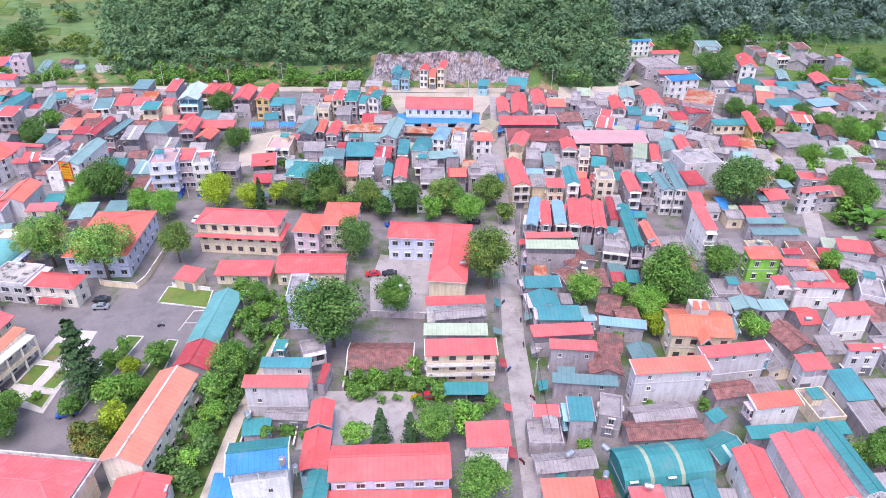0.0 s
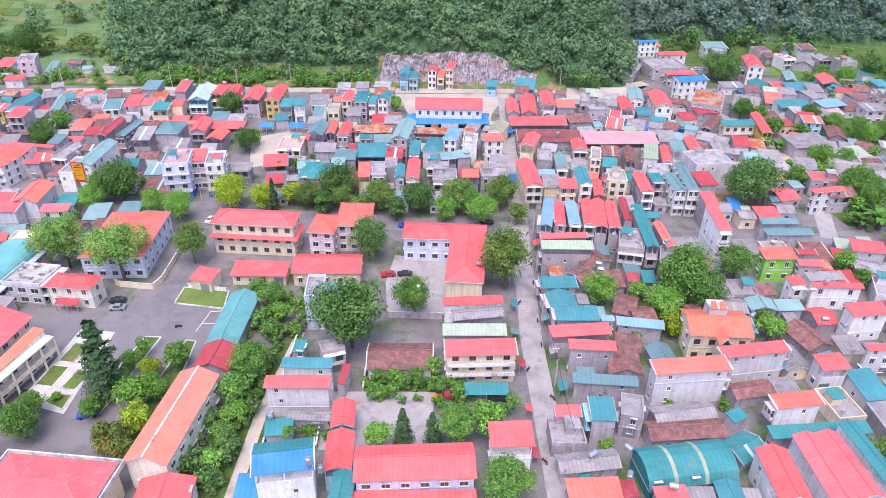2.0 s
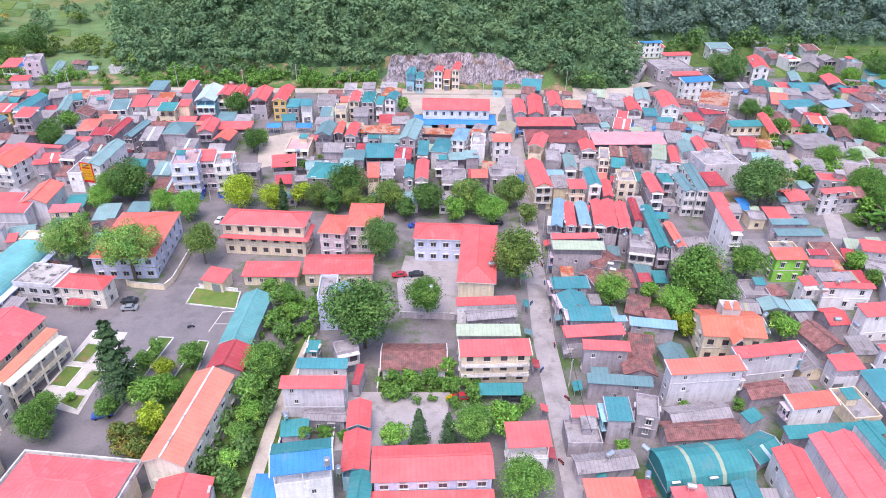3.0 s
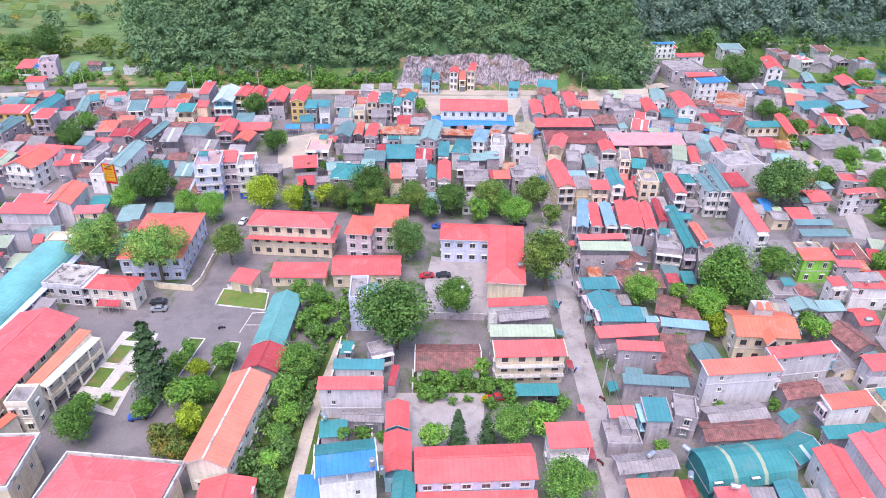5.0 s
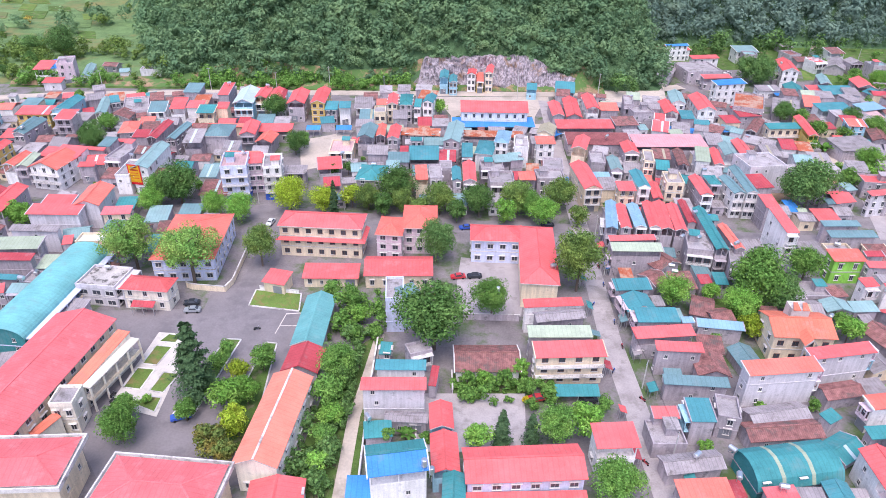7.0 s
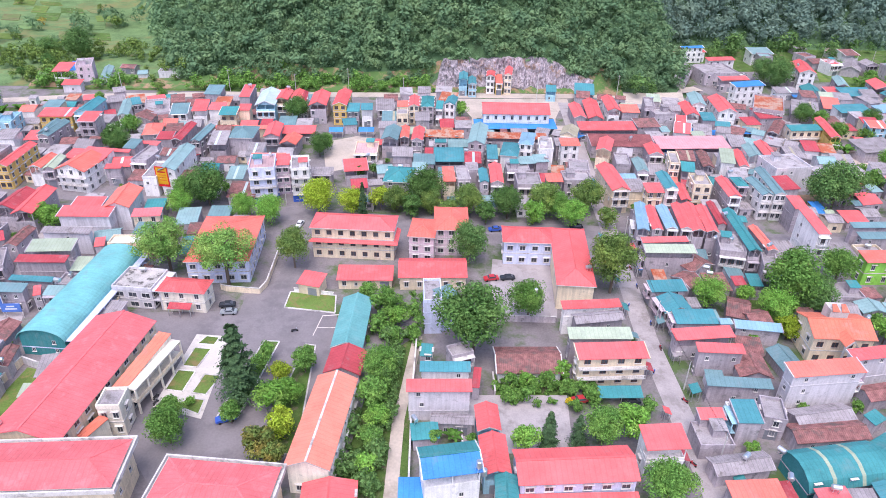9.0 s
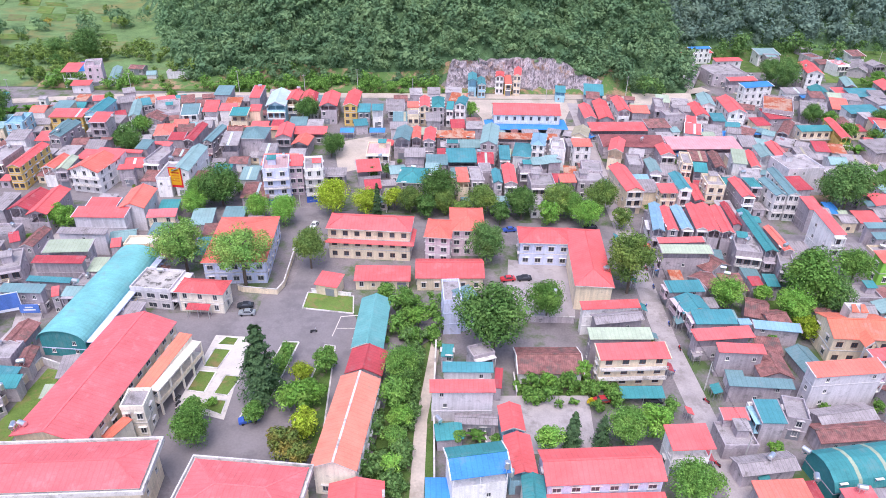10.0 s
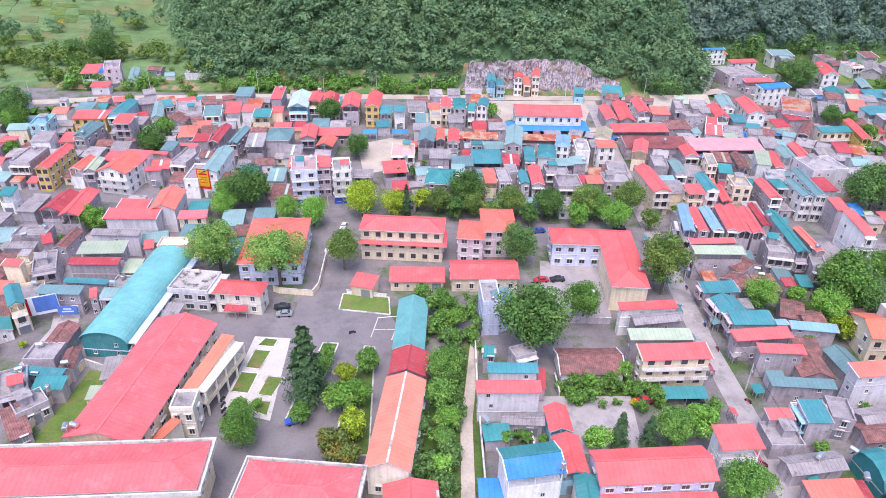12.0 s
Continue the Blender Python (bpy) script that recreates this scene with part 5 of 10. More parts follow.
house(81.3, 292.5, 6.7, 16.5, -9.4, 8.0, 'd', 'lt', 'w')
house(68.1, 275.2, 4.6, 6.6, -16.7, 6.0, 's', 'r', 'w')
house(92.5, 286.5, 8.3, 20.7, -4.2, 7.5, 'd', 'r', 'w', win='rows')
house(93.3, 387.1, 20.3, 8.7, 11.6, 6.0, 's', 'r', 'w')
house(95.0, 372.4, 12.5, 5.7, 11.1, 6.0, 's', 'r', 'g')
house(113.6, 395.8, 14.8, 9.2, 9.3, 6.0, 's', 'r', 'w')
house(111.5, 393.9, 14.0, 2.8, 10.0, 9.0, 's', 'u', 'w')
house(121.8, 374.8, 16.2, 4.8, 7.4, 7.5, 's', 'r', 'w')
house(113.3, 350.4, 19.0, 17.7, 8.4, 6.5, 'f', 'g', 'g')
house(87.1, 344.2, 10.7, 30.1, -25.7, 3.5, 'd', 'lg', 'g')
house(85.0, 370.7, 8.4, 9.1, 11.5, 5.0, 's', 'lw', 'w')
house(116.8, 341.1, 15.7, 4.7, 7.6, 6.5, 's', 'r', 'g')
house(115.2, 319.4, 16.4, 5.7, 13.7, 10.0, 's', 'u', 'w', win='rows')
house(152.0, 392.1, 13.0, 10.4, 2.9, 7.0, 's', 'lt', 'w')
house(155.8, 345.8, 8.6, 21.3, -11.6, 9.5, 'd', 'r', 'w', win='rows')
house(111.5, 289.5, 12.8, 21.5, -23.1, 8.0, 'f', 'ru', 'g', win='rows')
house(111.9, 285.7, 10.6, 10.5, 6.7, 6.0, 's', 'r2', 'g')
house(119.1, 267.6, 14.1, 5.3, 4.9, 7.5, 's', 't', 'y', win='rows', bal=1)
house(105.6, 269.6, 4.7, 17.8, -33.2, 5.0, 'd', 'm', 'g')
house(126.0, 257.5, 4.3, 23.3, -9.4, 8.5, 'd', 'r', 'Y')
house(151.5, 324.7, 8.7, 16.6, -11.3, 4.0, 'd', 't', 'g')
house(171.6, 321.4, 16.4, 10.4, 2.3, 5.5, 's', 'tb', 'g')
house(187.2, 328.6, 8.8, 15.1, -9.5, 6.5, 'd', 'r', 'g')
house(155.2, 294.6, 15.8, 8.5, 7.6, 6.5, 's', 'tb', 'w')
house(176.2, 300.8, 13.5, 7.7, 18.6, 5.0, 's', 'lb', 'g')
house(132.1, 295.3, 11.9, 19.8, -22.8, 4.0, 's', 'lg', 'g')
house(150.2, 269.3, 7.9, 7.4, -7.6, 8.5, 's', 'o', 'c', win='rows')
house(143.8, 252.3, 16.9, 11.4, 11.7, 5.0, 's', 'lg', 'g')
house(158.9, 264.2, 7.1, 16.2, -16.6, 4.0, 'd', 'm', 'g')
house(84.7, 236.5, 5.4, 11.9, -6.4, 8.0, 'd', 'lt', 'w')
house(91.4, 233.7, 5.1, 19.9, -4.7, 7.5, 'd', 'r', 'g')
house(71.9, 230.5, 5.3, 11.4, -13.6, 8.0, 's', 'k', 'w')
house(65.1, 230.9, 4.2, 15.2, -7.6, 6.0, 'd', 'm', 'g')
house(78.5, 231.1, 3.7, 15.7, -10.4, 6.5, 'd', 'r', 'g')
house(50.9, 227.3, 3.5, 10.9, -10.0, 8.5, 'f', 'g', 'y', win='rows')
house(47.4, 238.5, 5.9, 10.2, -2.1, 7.0, 'd', 'r', 'g')
house(38.0, 221.9, 4.5, 11.6, -2.7, 8.0, 'd', 'lt', 'g')
house(93.3, 223.9, 14.1, 12.2, 8.6, 9.0, 'f', 'g', 'l', win='few')
house(32.5, 228.3, 5.2, 10.6, -6.1, 7.0, 'f', 'g', 'g')
house(55.4, 224.6, 5.0, 7.1, -12.5, 7.0, 's', 't', 'g')
house(139.7, 286.3, 10.3, 7.6, 2.4, 4.0, 's', 'm', 'g')
house(184.6, 384.6, 13.2, 7.4, 2.8, 4.0, 's', 'm', 'g')
house(192.8, 371.6, 10.9, 20.0, -29.6, 4.0, 'd', 'lg', 'g')
house(172.2, 339.1, 5.6, 16.4, -15.7, 5.0, 'd', 'lt', 'g')
house(161.9, 327.8, 7.2, 7.1, 2.4, 5.0, 's', 'r', 'g')
house(139.8, 329.9, 11.6, 7.2, 2.8, 4.0, 's', 'lg', 'w')
house(148.4, 303.2, 7.8, 13.4, -17.6, 5.0, 's', 'o', 'g')
house(5.3, 238.7, 5.3, 11.3, -4.2, 8.0, 'f', 'g', 'w')
house(-6.5, 224.7, 8.2, 6.9, 1.5, 6.0, 'f', 'g', 'g')
house(-23.4, 222.2, 4.3, 6.8, 1.0, 7.0, 'f', 'g', 'g')
house(-42.6, 221.7, 5.0, 6.6, 0.9, 7.0, 's', 'lt', 'g')
house(15.3, 223.2, 7.1, 9.3, -6.2, 7.0, 'f', 'g', 'g')
house(-62.6, 210.6, 5.8, 6.1, 9.9, 6.0, 's', 'r2', 'g')
house(-77.2, 220.5, 8.0, 5.2, 1.5, 6.0, 's', 'lg', 'g')
house(32.5, 219.1, 6.1, 4.2, 1.8, 6.0, 's', 'lb', 'g')

house(214.6, 365.4, 8.8, 8.7, 4.0, 7.0, 'f', 'lt', 'g')
house(221.6, 355.5, 7.7, 8.5, -9.0, 3.8, 's', 'tb', 'l')
house(218.7, 336.4, 7.6, 8.6, 8.0, 3.6, 's', 'tb', 'g')
house(202.7, 335.8, 10.0, 9.0, -14.0, 3.8, 'f', 'm', 'g')
house(205.0, 318.6, 7.1, 9.6, -14.0, 3.8, 's', 'g', 'w')
house(189.1, 319.7, 9.4, 7.6, 12.0, 5.8, 'd', 'tb', 'g')
house(203.8, 306.5, 9.6, 8.4, 4.0, 6.4, 'f', 'm', 'g')
house(183.8, 298.2, 8.0, 9.3, -6.0, 3.8, 's', 'm', 'l')
house(189.1, 291.1, 10.1, 8.2, 4.0, 6.4, 's', 'lg', 'p')
house(172.8, 294.1, 9.7, 7.6, 4.0, 3.6, 's', 'pk', 'w')
house(174.5, 317.5, 7.3, 8.9, -6.0, 6.4, 's', 'lg', 'l')
house(186.7, 277.3, 7.1, 8.2, -9.0, 3.6, 'g', 'm', 'g')
house(186.5, 374.9, 7.2, 9.4, 12.0, 5.8, 'f', 'r', 'w')
house(207.0, 396.4, 9.0, 10.0, 4.0, 5.8, 's', 'm', 'w')
house(206.1, 373.6, 8.7, 7.6, 8.0, 6.4, 'd', 'lg', 'g')
house(182.9, 397.7, 7.7, 10.0, 12.0, 3.8, 'f', 'm', 'g')
house(145.7, 232.8, 11.0, 7.6, -14.0, 6.4, 'f', 'g', 'p')
house(160.2, 238.4, 8.2, 7.2, -9.0, 3.6, 'f', 'm', 'g')
house(142.6, 216.2, 7.1, 8.1, 4.0, 3.8, 'g', 'lt', 'w')
house(154.9, 218.8, 10.3, 7.4, -9.0, 7.0, 'g', 'lg', 'g')
house(131.5, 218.1, 10.3, 7.7, -9.0, 5.8, 'f', 'r', 'g')
house(144.7, 203.4, 10.8, 9.6, -14.0, 3.8, 's', 'lg', 'g')
house(129.6, 227.4, 7.4, 8.5, -9.0, 6.4, 's', 'lg', 'w')
house(131.3, 205.1, 10.3, 8.8, 8.0, 6.4, 'g', 'm', 'g')
house(187.0, 416.8, 7.9, 8.7, 8.0, 3.8, 's', 'lg', 'g')
house(205.1, 411.1, 10.7, 7.6, -14.0, 3.6, 'd', 'pk', 'w')
house(154.9, 352.8, 8.0, 7.1, -6.0, 6.4, 'f', 'lt', 'g')
house(150.6, 384.5, 7.4, 7.4, -6.0, 7.0, 'f', 'lt', 'g')

house(-195.7, 347.1, 8.0, 6.0, -8.0, 3.4, 'g', 'm', 'g')
house(-172.5, 342.1, 11.0, 5.0, 4.0, 3.0, 'f', 'rg', 'l')
house(-210.4, 316.8, 9.0, 6.0, 6.0, 4.0, 's', 'r', 'l')
house(-184.4, 337.8, 5.0, 6.0, 12.0, 3.2, 'g', 'lt', 'w')

# ---- low sheds and lean-tos between them ----
house(151.8, 171.2, 6.5, 7.5, -0.5, 3.8, 'f', 'g', 'g', win="none")
house(160.8, 144.8, 6.6, 7.8, -0.5, 2.8, 'g', 'm', 'g', win="few")
house(123.2, 129.8, 6.6, 10.0, 7.6, 3.4, 's', 'r', 'w', win="few")
house(-214.2, 90.8, 5.9, 8.1, 26.7, 3.4, 'f', 'g', 'w', win="none")
house(133.2, 105.8, 7.0, 7.9, 3.7, 3.4, 's', 'lg', 'g', win="few")
house(178.8, 148.8, 6.7, 9.0, -0.5, 3.4, 's', 'lg', 'g', win="few")
house(142.8, 163.2, 6.0, 7.4, -0.5, 3.0, 'f', 'g', 'g', win="none")
house(-173.2, 133.8, 7.3, 9.1, 34.5, 3.4, 'f', 'g', 'g', win="few")
house(-197.8, 152.8, 7.5, 8.6, 1.0, 3.0, 'f', 'g', 'g', win="few")
house(-207.8, 83.8, 8.3, 8.3, 26.7, 3.8, 'g', 't', 'g', win="few")
house(49.2, 73.8, 8.3, 7.4, -2.4, 3.4, 's', 'lg', 'w', win="few")
house(144.8, 117.2, 8.2, 7.6, 7.6, 3.4, 'f', 'g', 'y', win="few")
house(-189.8, 139.8, 6.1, 9.4, -5.0, 2.8, 'd', 'm', 'g', win="none")
house(95.2, 139.2, 6.0, 7.5, 7.6, 2.8, 'g', 'r', 'g', win="none")
house(-183.8, 117.8, 6.1, 9.2, 34.5, 3.4, 's', 't', 'w', win="none")
house(-183.2, 178.2, 6.0, 10.0, 1.1, 3.0, 'g', 'lt', 'w', win="none")
house(84.2, 105.8, 6.3, 9.3, 7.3, 2.8, 'f', 'g', 'y', win="none")
house(129.2, 77.8, 8.2, 8.4, 5.6, 3.4, 's', 'lg', 'g', win="few")
house(126.8, 92.2, 6.3, 9.3, 3.7, 3.4, 's', 'r2', 'g', win="none")
house(-199.2, 177.2, 7.6, 10.4, -5.7, 2.8, 'f', 'g', 'y', win="few")
house(181.2, 97.8, 6.8, 9.7, 3.7, 2.8, 'g', 'lt', 'g', win="few")
house(109.8, 156.2, 7.4, 7.4, 4.5, 3.0, 's', 'r2', 'g', win="few")
house(85.8, 72.8, 7.2, 7.7, 5.6, 2.8, 's', 'lg', 'l', win="few")
house(173.2, 82.2, 6.1, 8.1, 3.7, 3.4, 'f', 'g', 'g', win="none")
house(149.2, 103.2, 7.7, 9.0, 3.7, 3.8, 's', 'm', 'g', win="few")
house(176.2, 121.2, 8.3, 9.9, -0.5, 3.8, 's', 'lg', 'g', win="few")
house(100.2, 109.8, 6.4, 8.1, 3.7, 2.8, 's', 'lg', 'y', win="none")
house(125.8, 115.8, 6.7, 10.3, 3.7, 3.8, 's', 'gt', 'g', win="few")
house(181.2, 86.8, 7.2, 9.0, 3.7, 3.4, 's', 't', 'l', win="few")
house(174.8, 131.8, 8.3, 10.2, -0.5, 3.8, 'g', 'm', 'g', win="few")
house(222.2, 185.8, 7.3, 7.9, -0.5, 2.8, 's', 'ru', 'g', win="few")
house(148.8, 136.2, 8.1, 9.8, -20.7, 3.8, 'd', 'k', 'l', win="few")
house(179.8, 160.8, 8.4, 7.9, -0.5, 2.8, 'f', 'g', 'g', win="few")
house(-161.8, 120.8, 7.9, 9.8, 0.5, 3.0, 's', 'gt', 'y', win="few")
house(169.8, 146.2, 7.7, 7.9, -0.5, 3.4, 'g', 'lg', 'g', win="few")
house(-165.8, 101.2, 6.7, 9.4, 26.7, 3.4, 'g', 'r', 'g', win="few")
house(165.8, 135.8, 8.1, 9.1, -0.5, 3.0, 'f', 'g', 'g', win="few")
house(110.8, 81.2, 8.2, 10.2, 5.6, 2.8, 's', 'lg', 'g', win="few")
house(-170.8, 93.8, 6.0, 8.9, 26.7, 3.4, 'f', 'g', 'g', win="none")
house(130.8, 159.2, 7.6, 7.6, -0.5, 2.8, 's', 'lg', 'g', win="few")
house(156.8, 73.2, 7.8, 8.9, 3.7, 3.8, 's', 'tb', 'g', win="few")
house(176.2, 172.2, 6.5, 9.1, -0.5, 3.8, 'f', 'g', 'g', win="few")
house(110.8, 97.2, 6.7, 8.9, 3.7, 2.8, 'f', 'g', 'g', win="few")
house(-175.2, 155.2, 7.5, 8.4, -5.0, 3.8, 'd', 'm', 'g', win="few")
house(174.2, 108.8, 6.2, 8.3, -0.5, 2.8, 'd', 'm', 'y', win="none")
house(-198.8, 85.2, 6.4, 9.9, 26.7, 3.0, 'd', 'm', 'g', win="none")
house(144.2, 173.2, 5.9, 7.6, -0.5, 3.0, 's', 'lt', 'g', win="none")
house(150.8, 124.2, 7.7, 10.0, -20.7, 3.8, 's', 'm', 'g', win="few")
house(-196.8, 136.8, 7.0, 10.2, -5.0, 3.8, 's', 'm', 'g', win="few")
house(-202.2, 111.8, 7.3, 8.1, 34.5, 3.4, 'f', 'g', 'g', win="few")
house(118.2, 102.8, 7.9, 9.3, 3.7, 3.0, 'f', 'g', 'g', win="few")
house(164.8, 124.2, 7.8, 9.0, -0.5, 3.0, 's', 'ru', 'y', win="few")
house(-185.8, 106.2, 7.9, 7.4, 26.7, 2.8, 'f', 'g', 'g', win="few")
house(-206.8, 142.8, 6.8, 8.1, -5.0, 2.8, 'd', 'ru', 'g', win="few")
house(133.2, 127.8, 6.0, 10.3, 7.6, 2.8, 's', 'r2', 'w', win="none")
house(49.2, 121.2, 6.2, 9.1, 6.3, 2.8, 'd', 'gt', 'g', win="none")
house(108.2, 169.2, 7.1, 9.8, 1.3, 3.0, 's', 'm', 'y', win="few")
house(140.2, 146.2, 6.2, 10.1, -20.7, 3.4, 'g', 'm', 'g', win="none")
house(154.8, 90.8, 7.3, 8.9, 3.7, 3.0, 'd', 'm', 'l', win="few")
house(-177.8, 85.2, 7.8, 9.8, 26.7, 2.8, 's', 't', 'g', win="few")
house(102.2, 72.8, 6.3, 7.7, 5.6, 3.8, 'f', 'g', 'g', win="none")
house(131.8, 146.8, 8.4, 9.6, -20.7, 3.0, 'g', 'gt', 'g', win="few")
house(167.2, 74.8, 6.2, 9.1, 3.7, 3.0, 'g', 'gt', 'y', win="none")
house(69.2, 163.2, 8.1, 8.9, 1.2, 3.0, 'g', 'm', 'y', win="few")
house(139.8, 74.2, 7.1, 9.3, 5.6, 3.8, 'f', 'g', 'w', win="few")
house(-160.2, 87.2, 8.3, 10.1, 38.1, 3.8, 's', 't', 'w', win="few")
house(92.8, 89.8, 6.9, 7.6, 5.6, 2.8, 's', 'r', 'g', win="few")
house(164.2, 161.2, 6.5, 10.3, -0.5, 2.8, 's', 'm', 'g', win="few")
house(235.2, 183.2, 7.2, 9.4, -0.5, 3.0, 'g', 'm', 'g', win="few")
house(-190.8, 115.2, 7.9, 8.8, 34.5, 3.8, 's', 'r2', 'g', win="few")
house(-174.2, 119.2, 6.7, 9.7, 34.5, 3.0, 'f', 'g', 'g', win="few")
house(-213.8, 113.8, 8.0, 7.7, 34.5, 3.0, 's', 'm', 'g', win="few")
house(-185.8, 155.8, 8.4, 7.7, -5.0, 3.4, 's', 'lt', 'g', win="few")
house(154.2, 114.8, 6.9, 8.5, 7.6, 2.8, 's', 't', 'y', win="few")
house(-118.8, 176.8, 6.7, 10.2, 1.0, 3.8, 'g', 'm', 'g', win="few")
house(-203.8, 100.2, 7.3, 10.3, 34.5, 3.8, 'g', 'gt', 'g', win="few")
house(164.2, 92.8, 7.2, 9.3, 3.7, 3.8, 'f', 'g', 'g', win="few")
house(118.8, 72.8, 6.8, 8.6, 5.6, 2.8, 's', 't', 'g', win="few")
house(158.2, 104.2, 6.5, 7.9, 3.7, 3.8, 'f', 'g', 'g', win="few")
house(-207.8, 128.8, 6.9, 10.1, -5.0, 2.8, 'g', 'lt', 'g', win="few")
house(116.2, 149.8, 6.1, 10.1, -20.7, 3.8, 'f', 'g', 'l', win="none")
house(149.2, 157.2, 6.5, 9.9, -0.5, 3.8, 'g', 'gt', 'g', win="none")
house(-162.8, 139.2, 6.5, 10.3, 34.5, 2.8, 's', 'm', 'g', win="none")
house(100.2, 100.8, 6.6, 8.2, 3.7, 3.8, 's', 'gt', 'y', win="few")
house(-205.8, 151.8, 7.8, 9.5, 1.0, 3.0, 's', 'lg', 'y', win="few")
house(182.8, 75.8, 6.2, 8.5, 3.7, 2.8, 'f', 'g', 'g', win="none")
house(171.8, 100.8, 6.7, 7.3, 3.7, 2.8, 'g', 'lt', 'g', win="few")
house(-188.2, 90.8, 7.8, 8.9, 26.7, 2.8, 's', 'lg', 'l', win="few")
house(113.8, 140.2, 6.0, 9.6, 7.6, 3.0, 'g', 'm', 'g', win="none")
house(-190.8, 168.2, 6.0, 7.4, 1.0, 2.8, 's', 'gt', 'y', win="none")
house(139.2, 94.2, 8.3, 8.9, 3.7, 2.8, 's', 'r2', 'g', win="few")
house(141.2, 86.2, 7.4, 7.4, 3.7, 3.4, 's', 'lt', 'w', win="few")
house(92.8, 110.8, 6.6, 9.1, 7.3, 3.8, 's', 'tb', 'l', win="few")
house(122.2, 143.2, 6.0, 9.2, -20.7, 3.8, 's', 'gt', 'l', win="none")
house(-177.8, 101.8, 7.9, 7.5, 26.7, 3.8, 's', 'm', 'g', win="few")
house(-204.2, 163.2, 6.5, 10.1, 1.0, 3.4, 'd', 'r2', 'g', win="few")
house(110.2, 122.8, 7.8, 10.1, 3.7, 3.8, 'f', 'g', 'g', win="few")
house(167.2, 173.2, 7.2, 8.0, -0.5, 2.8, 's', 'm', 'y', win="few")
house(134.8, 170.8, 6.1, 9.9, -0.5, 3.0, 'd', 'lg', 'g', win="none")
house(-220.2, 82.2, 7.1, 7.8, 26.7, 3.4, 'g', 'r', 'g', win="few")
house(-180.2, 128.2, 7.8, 9.9, 34.5, 3.8, 's', 'r2', 'l', win="few")
house(178.8, 183.2, 8.1, 10.3, -0.5, 3.8, 'd', 'lg', 'g', win="few")
house(-162.8, 109.2, 6.0, 9.9, 26.7, 3.8, 'd', 'r', 'g', win="none")
house(37.2, 74.2, 8.1, 7.6, 6.1, 3.4, 's', 'k', 'g', win="few")
house(118.8, 85.8, 7.3, 10.1, 5.6, 2.8, 'g', 'lt', 'g', win="few")
house(183.2, 114.2, 8.3, 7.5, -0.5, 3.8, 's', 'gt', 'l', win="few")
house(78.2, 151.2, 6.9, 7.3, -0.8, 3.0, 'f', 'g', 'g', win="few")
house(-183.2, 164.2, 6.7, 10.2, 1.0, 3.8, 'd', 'lg', 'g', win="few")
house(-199.8, 123.8, 7.1, 8.5, -5.0, 3.8, 's', 'lg', 'g', win="few")
house(87.8, 172.2, 7.4, 7.7, 2.1, 3.4, 's', 'lg', 'l', win="few")
house(-195.2, 106.2, 7.1, 7.8, 34.5, 2.8, 's', 'lt', 'g', win="few")
house(157.2, 160.8, 5.9, 9.3, -0.5, 3.8, 'f', 'g', 'g', win="none")
house(-165.2, 80.8, 6.0, 9.8, 38.1, 3.4, 's', 'r2', 'g', win="none")
house(99.8, 90.2, 6.3, 7.9, 5.6, 2.8, 's', 'r', 'g', win="none")
house(-135.8, 177.2, 7.6, 7.8, 14.9, 3.8, 'g', 'lt', 'g', win="few")
house(158.8, 181.2, 7.1, 7.4, -0.5, 2.8, 'f', 'g', 'g', win="few")
house(79.8, 120.8, 6.7, 9.6, 7.3, 3.0, 'd', 'lg', 'y', win="few")
house(70.2, 172.8, 7.8, 8.8, 2.1, 2.8, 's', 'lg', 'g', win="few")
house(175.8, 73.8, 6.9, 8.1, 3.7, 3.4, 's', 't', 'g', win="few")
house(85.8, 82.8, 6.5, 7.8, 5.6, 3.0, 's', 'lg', 'y', win="few")
house(110.2, 110.2, 6.1, 7.5, 3.7, 3.4, 's', 'r', 'g', win="none")
house(165.2, 109.8, 7.0, 7.7, 7.6, 3.4, 'd', 'lg', 'g', win="few")
house(160.2, 172.8, 6.0, 7.9, -0.5, 3.8, 's', 't', 'g', win="none")
house(-217.2, 104.8, 5.7, 6.4, 34.5, 3.4, 'd', 'lg', 'g', win="none")
house(141.2, 126.8, 7.2, 8.6, 7.6, 3.8, 'f', 'g', 'w', win="few")
house(95.8, 127.2, 6.1, 6.4, 3.7, 3.0, 's', 'lg', 'y', win="none")
house(-120.8, 137.8, 5.8, 7.8, -7.2, 3.4, 's', 'lg', 'g', win="none")
house(93.2, 80.2, 5.8, 9.0, 5.6, 3.4, 's', 'm', 'g', win="none")
house(72.2, 72.8, 7.7, 7.6, 4.4, 3.8, 'g', 'lg', 'g', win="few")
house(-171.8, 109.8, 5.8, 6.3, 26.7, 3.4, 's', 'm', 'g', win="none")
house(-187.2, 80.8, 5.7, 8.9, 26.7, 2.8, 'f', 'g', 'y', win="none")
house(135.8, 138.8, 6.6, 6.4, -20.7, 2.8, 'f', 'g', 'g', win="few")
house(136.8, 115.8, 5.4, 7.1, 3.7, 3.8, 'g', 'm', 'g', win="none")
house(-178.2, 144.8, 6.8, 8.1, -5.0, 3.8, 'd', 'lt', 'g', win="few")
house(-156.2, 95.8, 6.1, 8.9, 26.7, 3.4, 's', 'o', 'l', win="none")
house(-158.8, 148.2, 6.4, 8.3, 22.8, 3.0, 'f', 'g', 'y', win="none")
house(150.8, 149.2, 7.8, 7.5, -0.5, 3.8, 's', 'm', 'g', win="few")
